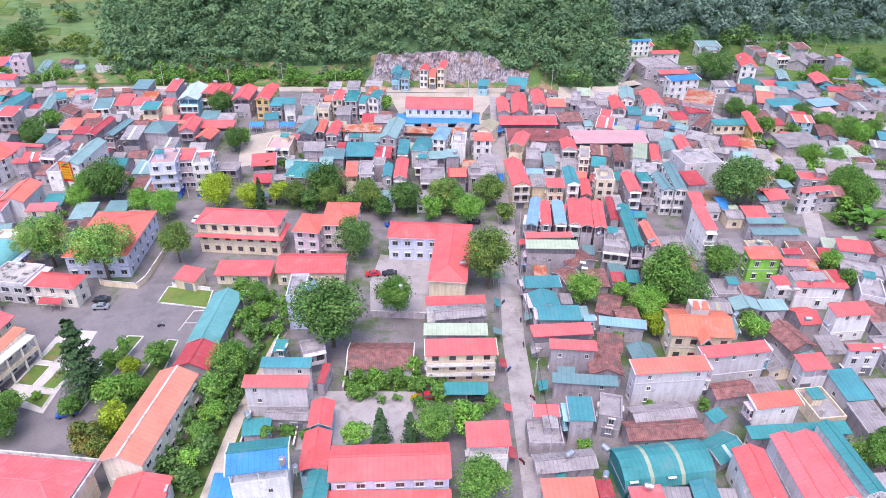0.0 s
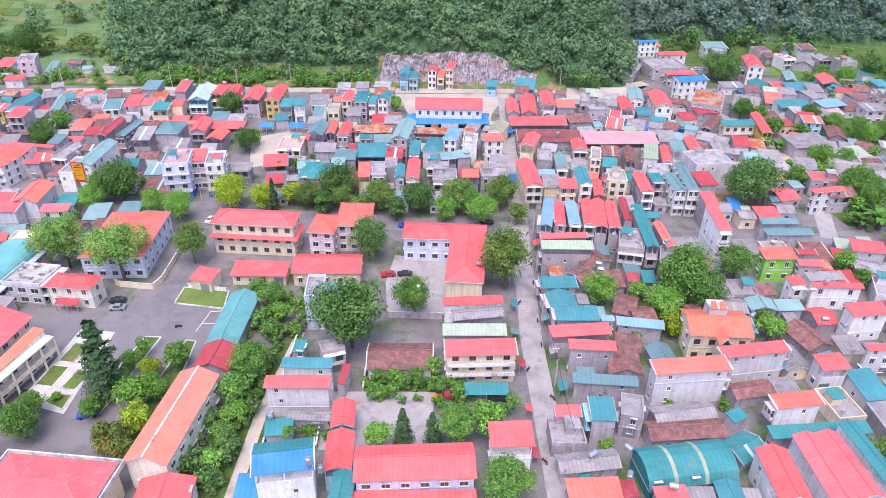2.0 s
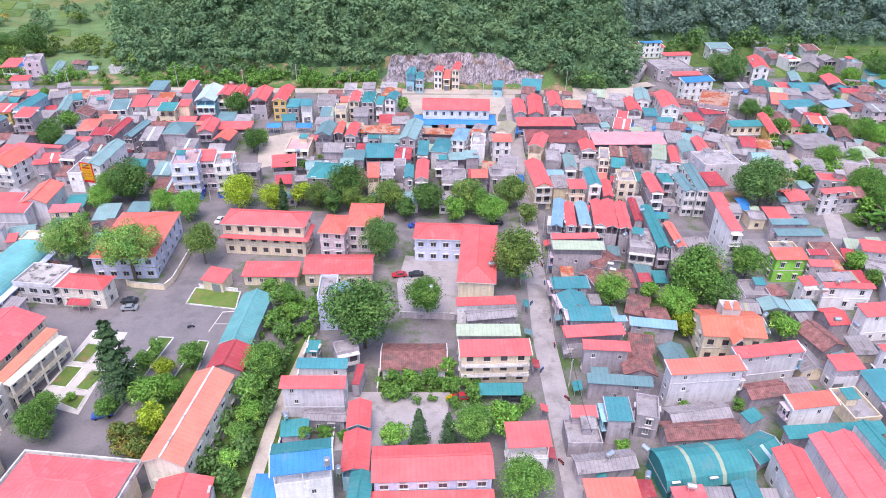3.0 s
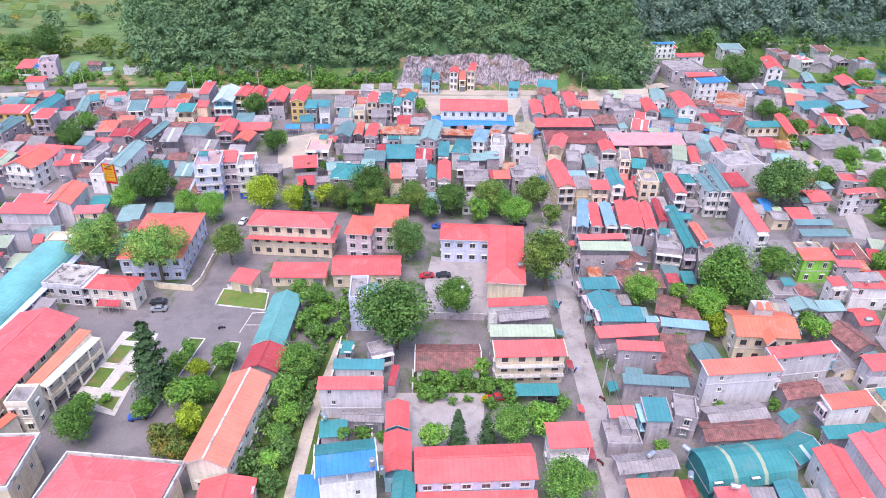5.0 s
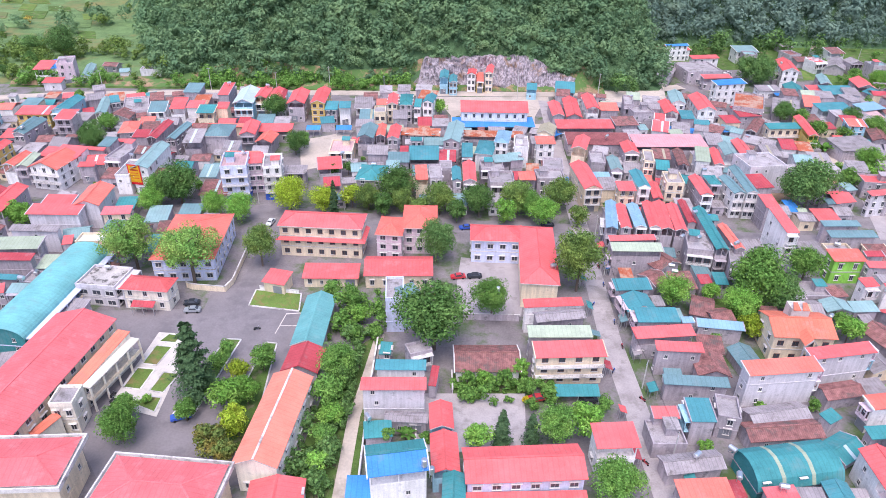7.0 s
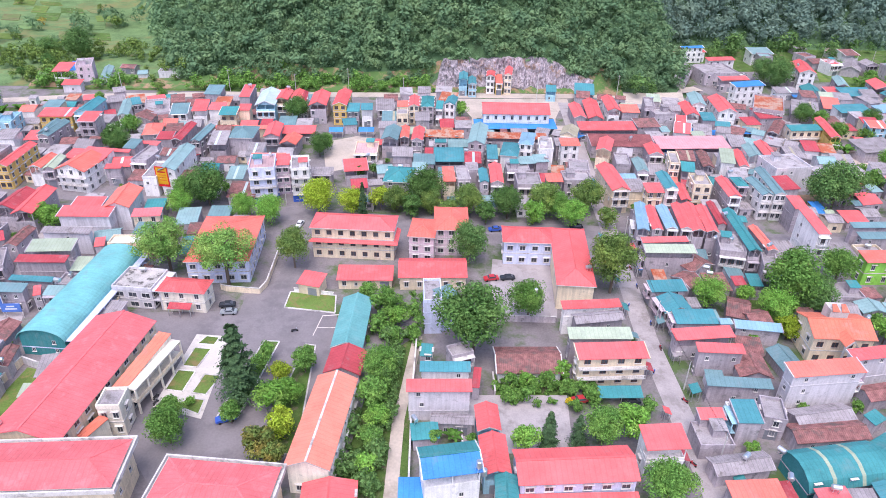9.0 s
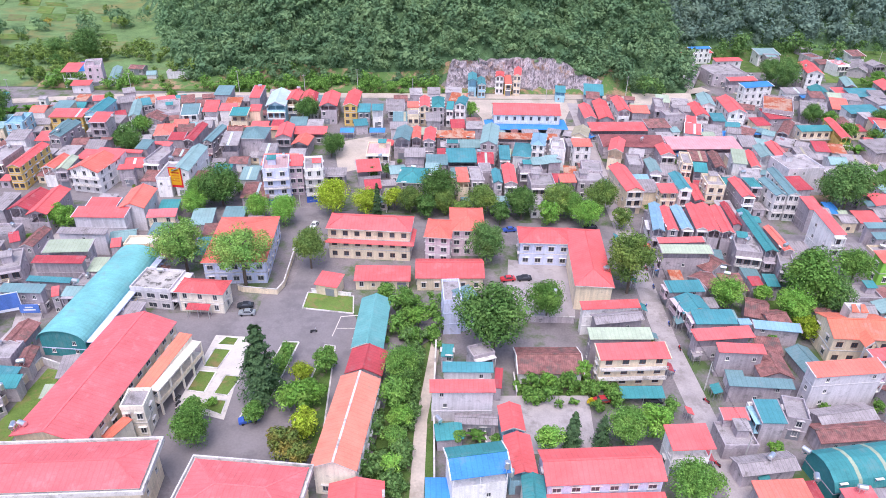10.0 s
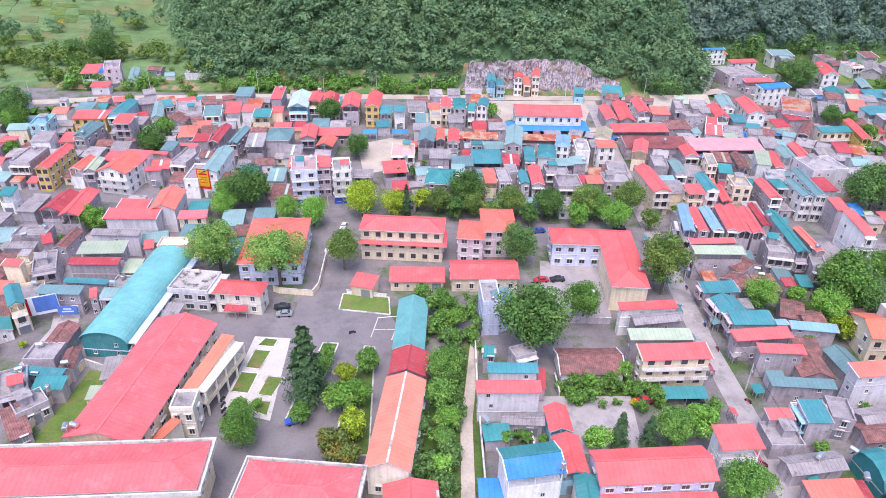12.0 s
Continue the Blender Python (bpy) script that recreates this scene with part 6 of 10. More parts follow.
house(-126.8, 180.2, 6.5, 7.6, 1.0, 3.8, 's', 'gt', 'y', win="none")
house(36.8, 155.8, 6.0, 7.6, 31.0, 3.8, 'g', 'm', 'g', win="none")
house(-191.2, 178.2, 5.9, 8.3, -5.7, 2.8, 'f', 'g', 'g', win="none")
house(154.2, 82.8, 6.8, 6.7, 3.7, 3.4, 's', 'r2', 'g', win="few")
house(110.8, 74.2, 5.4, 6.3, 5.6, 2.8, 's', 'gt', 'l', win="none")
house(-196.2, 161.8, 5.8, 6.4, 1.0, 3.0, 'd', 'm', 'g', win="none")
house(59.2, 94.8, 7.8, 6.5, 29.1, 2.8, 'g', 't', 'g', win="few")
house(-168.8, 126.8, 7.1, 6.3, 34.5, 3.8, 'f', 'g', 'g', win="few")
house(72.2, 142.2, 7.0, 6.9, -0.8, 3.8, 'g', 'lg', 'g', win="few")
house(-159.2, 133.2, 6.9, 6.4, 34.5, 3.4, 'd', 't', 'w', win="few")
house(125.8, 106.2, 6.6, 8.8, 3.7, 3.8, 'f', 'g', 'g', win="few")
house(43.2, 154.8, 6.7, 7.8, 2.3, 3.0, 's', 'm', 'g', win="few")
house(170.2, 182.8, 5.5, 6.8, -0.5, 2.8, 'g', 'lg', 'l', win="none")
house(-215.2, 124.2, 5.4, 8.4, -5.0, 2.8, 'f', 'g', 'g', win="none")
house(-170.2, 165.2, 5.6, 6.5, 1.0, 2.8, 'f', 'g', 'y', win="none")
house(119.2, 117.8, 5.5, 7.4, 3.7, 3.8, 's', 'r', 'g', win="none")
house(102.8, 83.2, 6.8, 6.4, 5.6, 2.8, 's', 'r', 'y', win="few")
house(158.2, 136.2, 6.0, 7.1, -0.5, 2.8, 's', 'm', 'g', win="none")
house(92.2, 100.8, 6.0, 8.6, 7.3, 3.8, 's', 'lg', 'g', win="none")
house(-110.8, 171.8, 5.6, 8.8, 2.9, 2.8, 's', 'tb', 'g', win="none")
house(95.8, 172.2, 7.6, 6.4, 1.3, 3.8, 'f', 'g', 'y', win="few")
house(183.2, 138.8, 6.4, 7.0, -0.5, 2.8, 's', 'tb', 'g', win="none")
house(-178.8, 111.2, 5.7, 7.8, 34.5, 3.0, 's', 'lg', 'g', win="none")
house(137.8, 156.2, 6.0, 6.5, -0.5, 3.4, 'f', 'g', 'l', win="none")
house(-209.2, 120.8, 5.9, 6.6, -5.0, 3.0, 'd', 'tb', 'w', win="none")
house(58.2, 73.8, 6.2, 6.7, -0.6, 3.8, 's', 'lg', 'g', win="none")
house(184.8, 126.8, 5.5, 6.6, -0.5, 3.0, 'g', 'm', 'g', win="none")
house(-208.8, 95.2, 4.6, 6.4, 26.7, 3.0, 'f', 'g', 'g', win="none")
house(-192.8, 128.8, 5.4, 6.5, -5.0, 2.8, 'd', 'lg', 'g', win="none")
house(162.8, 83.8, 5.7, 7.2, 3.7, 3.4, 's', 'o', 'g', win="none")
house(148.2, 80.2, 5.0, 6.5, 3.7, 3.0, 's', 'gt', 'g', win="none")
house(-197.2, 96.2, 5.2, 6.4, 26.7, 3.8, 's', 'm', 'y', win="none")
house(-124.8, 117.8, 6.2, 7.1, 9.1, 2.8, 's', 'lg', 'l', win="none")
house(147.8, 90.8, 5.1, 5.8, 3.7, 3.8, 'd', 'lg', 'g', win="none")
house(74.2, 112.2, 5.9, 6.0, 8.8, 2.8, 's', 'lg', 'y', win="none")
house(171.2, 92.8, 5.6, 7.1, 3.7, 2.8, 'd', 'k', 'g', win="none")
house(-156.8, 110.2, 5.6, 7.5, 26.7, 3.4, 'f', 'g', 'y', win="none")
house(151.8, 181.8, 5.3, 6.9, -0.5, 3.0, 'f', 'g', 'g', win="none")
house(-110.8, 182.2, 5.3, 6.0, 6.0, 3.8, 's', 'm', 'y', win="none")
house(172.2, 156.2, 5.6, 7.2, -0.5, 3.8, 's', 'm', 'w', win="none")
house(139.8, 107.2, 5.6, 7.5, 3.7, 3.0, 's', 'lg', 'g', win="none")
house(92.8, 72.2, 5.0, 6.7, 5.6, 3.0, 'f', 'g', 'g', win="none")
house(-137.8, 154.2, 5.8, 5.6, -4.3, 2.8, 'f', 'g', 'g', win="none")
house(126.2, 175.8, 4.5, 7.2, -0.5, 3.0, 's', 'k', 'g', win="none")
house(-184.8, 98.8, 4.8, 5.7, 26.7, 2.6, 'f', 'g', 'g', win="none")
house(118.8, 177.2, 5.4, 5.4, -11.9, 2.8, 's', 'k', 'g', win="none")
house(161.8, 118.2, 4.8, 5.7, -20.7, 3.0, 's', 'lg', 'g', win="none")
house(50.2, 159.8, 4.8, 6.9, 2.3, 3.0, 's', 'gt', 'l', win="none")
house(29.8, 74.8, 4.5, 5.8, 3.3, 3.4, 's', 'lg', 'w', win="none")
house(172.2, 164.2, 6.2, 7.2, -0.5, 3.8, 'g', 'lg', 'g', win="none")
house(40.8, 127.2, 6.3, 6.3, -8.1, 3.0, 's', 'm', 'y', win="none")
house(-120.2, 169.2, 4.6, 7.3, 1.0, 2.6, 's', 'm', 'l', win="none")
house(84.8, 151.8, 4.9, 4.6, 8.2, 3.0, 's', 'm', 'g', win="none")
house(63.2, 158.2, 5.0, 5.2, -16.3, 3.4, 's', 'gt', 'w', win="none")
house(113.2, 133.8, 3.9, 6.0, 7.6, 2.6, 's', 'lg', 'g', win="none")
house(157.8, 155.8, 3.8, 4.8, -0.5, 3.4, 's', 'r', 'g', win="none")
house(89.8, 122.8, 4.3, 5.2, 18.2, 2.6, 's', 'gt', 'g', win="none")
house(73.2, 135.8, 4.8, 5.2, -0.8, 2.6, 's', 'lt', 'l', win="none")
house(148.2, 74.2, 3.9, 5.7, 3.7, 2.6, 's', 'lt', 'g', win="none")
house(163.2, 153.2, 5.4, 4.5, -0.5, 3.4, 's', 'lg', 'g', win="none")
house(182.8, 171.8, 4.1, 5.1, -0.5, 2.6, 's', 'm', 'g', win="none")
house(114.2, 170.8, 4.0, 6.1, -11.9, 2.6, 's', 'r2', 'g', win="none")
house(79.2, 75.8, 3.9, 4.8, 5.6, 3.4, 's', 'lg', 'g', win="none")
house(82.2, 165.8, 4.1, 4.7, 2.1, 2.6, 's', 'gt', 'g', win="none")
house(106.8, 164.2, 3.9, 4.8, 1.3, 3.4, 's', 'ru', 'w', win="none")
house(-176.2, 165.2, 5.4, 5.9, 1.0, 2.8, 's', 'm', 'g', win="none")
house(-137.8, 161.2, 4.7, 6.4, -0.3, 3.4, 's', 'k', 'g', win="none")
house(-169.2, 149.8, 5.1, 5.6, -5.0, 3.8, 's', 'o', 'l', win="none")
house(-189.8, 150.2, 4.0, 5.5, -5.0, 2.6, 's', 'r', 'g', win="none")
house(61.2, 139.2, 4.7, 6.3, -2.9, 3.4, 's', 'm', 'l', win="none")
house(71.8, 149.8, 5.2, 6.5, -0.8, 3.0, 'f', 'g', 'g', win="none")
house(135.2, 83.8, 4.4, 6.4, 3.7, 3.0, 's', 'lg', 'g', win="none")
house(27.8, 158.8, 3.8, 5.6, 0.0, 3.0, 's', 'ru', 'g', win="none")
house(-221.8, 96.8, 3.9, 4.7, 34.5, 2.6, 's', 'lg', 'g', win="none")
house(28.8, 116.8, 4.2, 4.6, -4.2, 2.6, 's', 'gt', 'l', win="none")
house(101.8, 126.2, 4.3, 5.2, 3.7, 2.6, 'f', 'g', 'g', win="none")
house(164.8, 182.2, 4.6, 5.0, -0.5, 3.0, 's', 'lg', 'g', win="none")
house(142.2, 139.8, 3.9, 4.9, -20.7, 2.6, 's', 'lg', 'l', win="none")
house(128.2, 141.2, 4.6, 5.2, -20.7, 3.4, 's', 'm', 'g', win="none")
house(-193.8, 81.2, 4.7, 4.8, 26.7, 2.6, 's', 'm', 'y', win="none")
house(75.8, 164.2, 4.5, 6.3, 2.1, 3.0, 's', 'lg', 'g', win="none")
house(142.8, 157.2, 3.8, 5.5, -0.5, 3.4, 's', 'lg', 'w', win="none")
house(-122.2, 127.8, 4.7, 5.8, -5.0, 3.4, 's', 'm', 'g', win="none")
house(184.2, 150.8, 3.1, 4.2, -0.5, 3.4, 's', 'lg', 'g', win="none")
house(-168.8, 137.2, 3.2, 4.7, 34.5, 3.0, 'f', 'g', 'g', win="none")
house(132.8, 96.2, 3.7, 3.7, 3.7, 2.6, 'f', 'g', 'g', win="none")
house(71.8, 158.2, 3.6, 4.8, 1.2, 2.6, 'f', 'g', 'g', win="none")
house(111.8, 92.2, 3.6, 4.7, 3.7, 2.6, 's', 't', 'g', win="none")
house(36.2, 140.2, 3.9, 4.7, 1.0, 3.0, 's', 'lt', 'g', win="none")
house(-195.2, 171.8, 3.0, 4.0, 1.0, 3.0, 's', 'ru', 'y', win="none")
house(181.2, 134.2, 3.1, 4.4, -0.5, 3.4, 's', 'ru', 'w', win="none")
house(-191.2, 100.2, 4.0, 4.3, 26.7, 3.4, 's', 'r2', 'g', win="none")
house(182.2, 109.2, 3.0, 4.0, -0.5, 3.4, 's', 'ru', 'g', win="none")
house(-222.2, 91.2, 2.9, 4.8, 34.5, 3.0, 'f', 'g', 'y', win="none")
house(31.8, 173.8, 3.1, 4.4, 3.9, 3.0, 's', 't', 'w', win="none")
house(126.8, 72.2, 3.4, 4.8, 5.6, 2.6, 'f', 'g', 'g', win="none")
house(-189.8, 164.2, 3.7, 3.7, 1.0, 3.0, 's', 'gt', 'l', win="none")
house(-184.2, 144.8, 3.2, 5.1, -5.0, 2.6, 's', 'lg', 'g', win="none")
house(29.8, 106.8, 3.3, 3.8, -1.0, 2.6, 'f', 'g', 'w', win="none")
house(33.2, 146.2, 3.2, 4.0, 4.1, 3.4, 's', 'lg', 'l', win="none")
house(113.2, 118.8, 3.4, 3.7, 3.7, 3.4, 'f', 'g', 'w', win="none")
house(-216.2, 99.8, 4.1, 4.3, 34.5, 3.4, 's', 'lg', 'g', win="none")
house(-213.2, 137.2, 3.5, 4.4, -5.0, 3.0, 's', 'lg', 'g', win="none")
house(54.2, 81.8, 3.6, 4.9, -2.4, 3.0, 's', 'lg', 'l', win="none")
house(65.8, 72.8, 3.4, 4.3, 1.0, 2.6, 's', 'lg', 'g', win="none")
house(168.2, 86.8, 3.0, 5.0, 3.7, 2.6, 's', 'r2', 'y', win="none")
house(146.8, 129.8, 3.1, 4.7, -20.7, 2.6, 's', 'lg', 'g', win="none")
house(170.2, 118.2, 3.4, 5.1, -0.5, 2.6, 's', 'ru', 'g', win="none")
house(229.8, 182.8, 3.3, 4.5, -0.5, 3.0, 's', 't', 'g', win="none")
house(31.8, 85.2, 3.0, 3.8, 6.1, 2.6, 's', 'r2', 'g', win="none")
house(-198.8, 170.8, 3.4, 4.4, 1.0, 3.0, 's', 't', 'g', win="none")
house(43.2, 171.2, 3.8, 4.5, -6.8, 3.4, 's', 'gt', 'g', win="none")
house(132.2, 91.8, 3.8, 4.3, 3.7, 3.0, 's', 'r', 'w', win="none")
house(126.2, 87.2, 3.6, 4.8, 3.7, 3.4, 's', 'lg', 'g', win="none")
house(101.8, 168.8, 4.0, 4.2, 1.3, 3.4, 's', 'lt', 'g', win="none")
house(118.8, 113.2, 3.3, 4.0, 3.7, 3.4, 's', 'lg', 'g', win="none")
house(-119.2, 160.2, 3.8, 3.8, -7.2, 3.4, 's', 'm', 'y', win="none")
house(187.8, 90.8, 2.9, 4.4, 3.7, 3.4, 's', 'm', 'g', win="none")
house(116.2, 98.2, 3.1, 3.7, 3.7, 2.6, 's', 'gt', 'g', win="none")
house(-174.2, 81.2, 3.4, 5.0, 38.1, 3.0, 'f', 'g', 'g', win="none")
house(105.2, 93.2, 3.2, 4.4, 5.6, 2.6, 's', 'r2', 'g', win="none")
house(-195.2, 148.2, 3.2, 4.4, -5.0, 3.4, 's', 'lg', 'y', win="none")
house(-160.8, 104.2, 2.9, 4.3, 26.7, 3.0, 'f', 'g', 'w', win="none")
house(-155.2, 82.2, 4.2, 4.6, 38.1, 3.4, 's', 'tb', 'g', win="none")
house(136.8, 164.8, 4.0, 3.7, -0.5, 2.6, 's', 'm', 'y', win="none")
house(-126.2, 168.8, 3.1, 3.7, 1.0, 3.4, 's', 'o', 'l', win="none")
house(132.2, 73.2, 2.9, 4.0, 5.6, 3.4, 'f', 'g', 'y', win="none")
house(-199.2, 147.8, 3.5, 4.0, -5.0, 2.6, 's', 'lg', 'g', win="none")
house(187.2, 86.2, 3.0, 4.3, 3.7, 2.6, 'f', 'g', 'g', win="none")
house(86.2, 139.2, 3.2, 4.0, 3.1, 3.0, 's', 'lg', 'g', win="none")
house(-126.8, 111.2, 3.4, 3.9, 3.4, 2.6, 's', 'k', 'y', win="none")
house(162.2, 77.8, 3.0, 3.8, 3.7, 3.0, 's', 'lg', 'g', win="none")
far_shed(-170.2, 293.8, 8.2, 9.8, 26.2, 3.2, 'ru', 'l')
far_shed(205.8, 198.8, 8.0, 9.8, 11.7, 3.4, 'g', 'g')
far_shed(235.2, 236.8, 7.2, 7.8, -16.6, 5.0, 'lg', 'g')
far_shed(-144.2, 291.2, 7.6, 7.4, 10.2, 3.5, 'm', 'g')
far_shed(213.2, 236.8, 8.3, 8.1, -16.6, 3.2, 'r', 'g')
far_shed(205.2, 322.8, 6.7, 7.2, -9.5, 3.2, 'g', 'l')
far_shed(90.2, 270.8, 6.6, 7.5, -33.2, 3.5, 'm', 'g')
far_shed(73.2, 304.2, 7.9, 8.5, -9.4, 3.5, 'g', 'g')
far_shed(172.8, 228.2, 7.0, 8.8, 11.7, 3.5, 'tb', 'g')
far_shed(4.8, 220.8, 6.9, 8.0, 1.5, 4.0, 'r2', 'g')
far_shed(195.8, 217.2, 8.2, 9.3, -16.6, 6.5, 'k', 'w')
far_shed(-171.8, 241.8, 7.3, 9.6, -3.7, 5.0, 'lg', 'g')
far_shed(239.2, 292.2, 8.1, 9.0, -9.5, 3.5, 'r', 'y')
far_shed(114.2, 251.2, 6.1, 8.9, -9.4, 5.0, 'r2', 'w')
far_shed(-31.8, 294.8, 7.9, 9.1, -10.6, 6.0, 'ru', 'g')
far_shed(217.2, 294.8, 6.9, 8.1, 18.6, 3.5, 'lg', 'g')
far_shed(189.2, 208.8, 8.2, 8.7, 11.7, 6.0, 'o', 'y')
far_shed(-99.2, 270.2, 7.4, 8.6, 3.1, 3.5, 'gt', 'l')
far_shed(-157.2, 252.8, 6.2, 7.5, 11.6, 3.5, 'g', 'g')
far_shed(-186.8, 290.8, 7.4, 8.9, -0.5, 3.2, 'lg', 'g')
far_shed(-210.8, 277.2, 6.7, 9.2, 1.9, 5.0, 'o', 'w')
far_shed(-230.8, 254.8, 8.3, 7.7, 1.6, 6.0, 'm', 'g')
far_shed(-137.8, 297.8, 7.6, 10.2, 0.0, 6.5, 'gt', 'g')
far_shed(42.2, 306.2, 7.1, 7.4, -9.4, 3.5, 'm', 'w')
far_shed(165.2, 214.8, 7.2, 8.2, 11.7, 5.0, 'g', 'w')
far_shed(201.8, 246.8, 7.4, 7.2, -16.6, 3.5, 'lg', 'y')
far_shed(-244.2, 247.2, 8.2, 8.6, 1.6, 6.5, 'r', 'g')
far_shed(115.8, 208.8, 8.0, 9.1, 11.7, 3.2, 'r', 'g')
far_shed(225.8, 255.8, 8.2, 9.2, 18.6, 4.0, 'm', 'l')
far_shed(190.8, 256.8, 7.2, 10.4, -16.6, 4.0, 'g', 'g')
far_shed(103.2, 241.8, 7.1, 8.9, -4.7, 6.0, 'lg', 'g')
far_shed(220.8, 202.8, 6.3, 7.3, -16.6, 3.8, 'r', 'w')
far_shed(88.2, 212.8, 6.9, 9.1, 8.6, 6.5, 'r2', 'g')
far_shed(160.2, 244.8, 7.5, 9.4, 11.7, 4.0, 'k', 'g')
far_shed(170.8, 307.8, 6.6, 9.0, 18.6, 6.5, 'lg', 'g')
far_shed(196.8, 318.2, 7.8, 9.8, -9.5, 6.5, 'm', 'g')
far_shed(50.2, 294.8, 6.3, 10.2, -10.0, 3.2, 'k', 'g')
far_shed(-210.8, 226.2, 6.4, 8.0, -0.8, 6.0, 'r', 'w')
far_shed(197.2, 267.8, 6.8, 9.5, -16.6, 3.5, 'r', 'g')
far_shed(-49.2, 236.2, 8.0, 9.5, -0.7, 6.0, 'lg', 'g')
far_shed(-203.8, 246.8, 7.4, 9.1, 8.0, 6.0, 'lg', 'w')
far_shed(221.8, 284.8, 7.0, 9.8, 18.6, 3.5, 'lg', 'g')
far_shed(-182.8, 239.8, 7.3, 8.3, -3.7, 3.2, 'g', 'g')
far_shed(177.2, 215.2, 6.1, 8.6, 11.7, 3.2, 'g', 'g')
far_shed(-245.2, 225.8, 7.0, 7.6, 1.6, 3.2, 'r2', 'l')
far_shed(-198.8, 239.8, 6.3, 7.5, -3.7, 3.5, 'g', 'g')
far_shed(169.8, 204.8, 6.7, 7.3, 11.7, 3.0, 't', 'g')
far_shed(-243.8, 269.8, 6.1, 7.5, 1.6, 3.5, 'tb', 'l')
far_shed(216.2, 273.8, 7.8, 10.0, 18.6, 4.0, 'r2', 'w')
far_shed(-234.8, 228.8, 6.7, 7.3, 1.6, 6.5, 'g', 'y')
far_shed(-118.2, 222.8, 6.5, 8.9, -1.3, 5.0, 't', 'g')
far_shed(-114.8, 268.8, 7.3, 7.6, 1.8, 3.2, 'r', 'g')
far_shed(92.2, 260.8, 7.2, 7.8, -33.2, 3.2, 'lt', 'l')
far_shed(213.8, 212.8, 7.5, 7.6, -16.6, 4.0, 'lg', 'g')
far_shed(-222.2, 229.8, 7.0, 7.5, 1.6, 6.0, 'm', 'g')
far_shed(175.8, 239.2, 6.3, 9.8, -16.6, 6.0, 'm', 'g')
far_shed(206.8, 278.8, 5.9, 8.5, 18.6, 6.0, 'k', 'l')
far_shed(235.8, 250.8, 7.3, 10.2, 18.6, 4.0, 'g', 'l')
far_shed(-217.2, 256.2, 7.8, 8.4, 8.0, 6.5, 'lt', 'y')
far_shed(231.8, 318.2, 6.8, 9.5, -9.5, 5.0, 'gt', 'g')
far_shed(220.2, 305.8, 8.2, 10.3, -9.5, 4.0, 'tb', 'g')
far_shed(220.2, 225.8, 6.9, 8.9, -16.6, 6.0, 'lg', 'l')
far_shed(109.2, 226.8, 8.1, 8.1, 8.6, 5.0, 'g', 'w')
far_shed(212.8, 203.8, 7.0, 7.9, -16.6, 3.8, 'k', 'g')
far_shed(212.8, 257.2, 6.1, 8.8, -16.6, 3.2, 'lt', 'y')
far_shed(185.8, 232.2, 7.2, 9.4, -16.6, 3.5, 'r2', 'w')
far_shed(197.8, 254.8, 6.3, 8.0, -16.6, 3.5, 'r', 'l')
far_shed(-115.2, 233.8, 7.1, 7.3, 3.4, 3.5, 'm', 'w')
far_shed(-214.8, 217.2, 8.1, 7.5, -0.8, 3.5, 'm', 'g')
far_shed(209.2, 267.2, 7.6, 9.5, 18.6, 6.5, 'g', 'w')
far_shed(101.8, 260.2, 7.3, 7.9, -33.2, 3.5, 'g', 'g')
far_shed(187.2, 242.2, 7.1, 8.6, -16.6, 4.0, 'm', 'g')
far_shed(-242.8, 287.2, 7.7, 8.5, 5.6, 6.5, 't', 'y')
far_shed(-57.2, 299.2, 6.5, 7.4, 3.9, 4.0, 'm', 'g')
far_shed(-224.2, 239.2, 6.1, 8.8, 1.6, 5.0, 'g', 'g')
far_shed(213.2, 188.8, 8.1, 8.6, -0.5, 3.0, 'g', 'y')
far_shed(-219.8, 272.2, 6.0, 8.7, 8.0, 3.2, 'gt', 'w')
far_shed(160.8, 205.8, 6.0, 8.8, 11.7, 3.2, 'm', 'y')
far_shed(-25.2, 263.2, 7.2, 8.6, 1.9, 6.0, 'g', 'g')
far_shed(179.2, 203.8, 6.4, 9.0, 11.7, 3.8, 'lg', 'l')
far_shed(61.8, 217.8, 8.3, 8.1, -12.5, 5.0, 't', 'w')
far_shed(229.2, 193.2, 6.2, 9.3, -16.6, 3.8, 'lg', 'w')
far_shed(123.8, 227.8, 6.8, 10.0, 11.7, 4.0, 'g', 'g')
far_shed(236.2, 226.8, 7.5, 8.0, -16.6, 4.0, 'm', 'g')
far_shed(227.8, 240.2, 8.1, 10.1, -16.6, 5.0, 'm', 'g')
far_shed(112.8, 236.2, 7.0, 7.8, -4.7, 6.0, 'lt', 'w')
far_shed(-233.2, 241.2, 6.5, 9.9, 1.6, 3.2, 'g', 'g')
far_shed(182.8, 222.8, 6.3, 8.4, -16.6, 6.0, 'tb', 'g')
far_shed(110.2, 198.8, 5.9, 7.4, 1.4, 3.4, 'lg', 'g')
far_shed(-150.8, 291.2, 6.0, 10.0, 18.6, 5.0, 'm', 'w')
far_shed(58.2, 235.2, 6.7, 8.0, -7.6, 6.5, 'm', 'g')
far_shed(231.2, 289.2, 7.0, 8.2, 18.6, 3.2, 'r', 'g')
far_shed(200.8, 306.8, 7.9, 8.9, 18.6, 3.2, 'm', 'g')
far_shed(243.2, 313.8, 6.6, 8.5, -9.5, 6.0, 'm', 'g')
far_shed(159.2, 314.2, 8.4, 8.4, -11.3, 6.0, 'lg', 'g')
far_shed(198.8, 230.8, 8.1, 7.5, -16.6, 5.0, 'o', 'g')
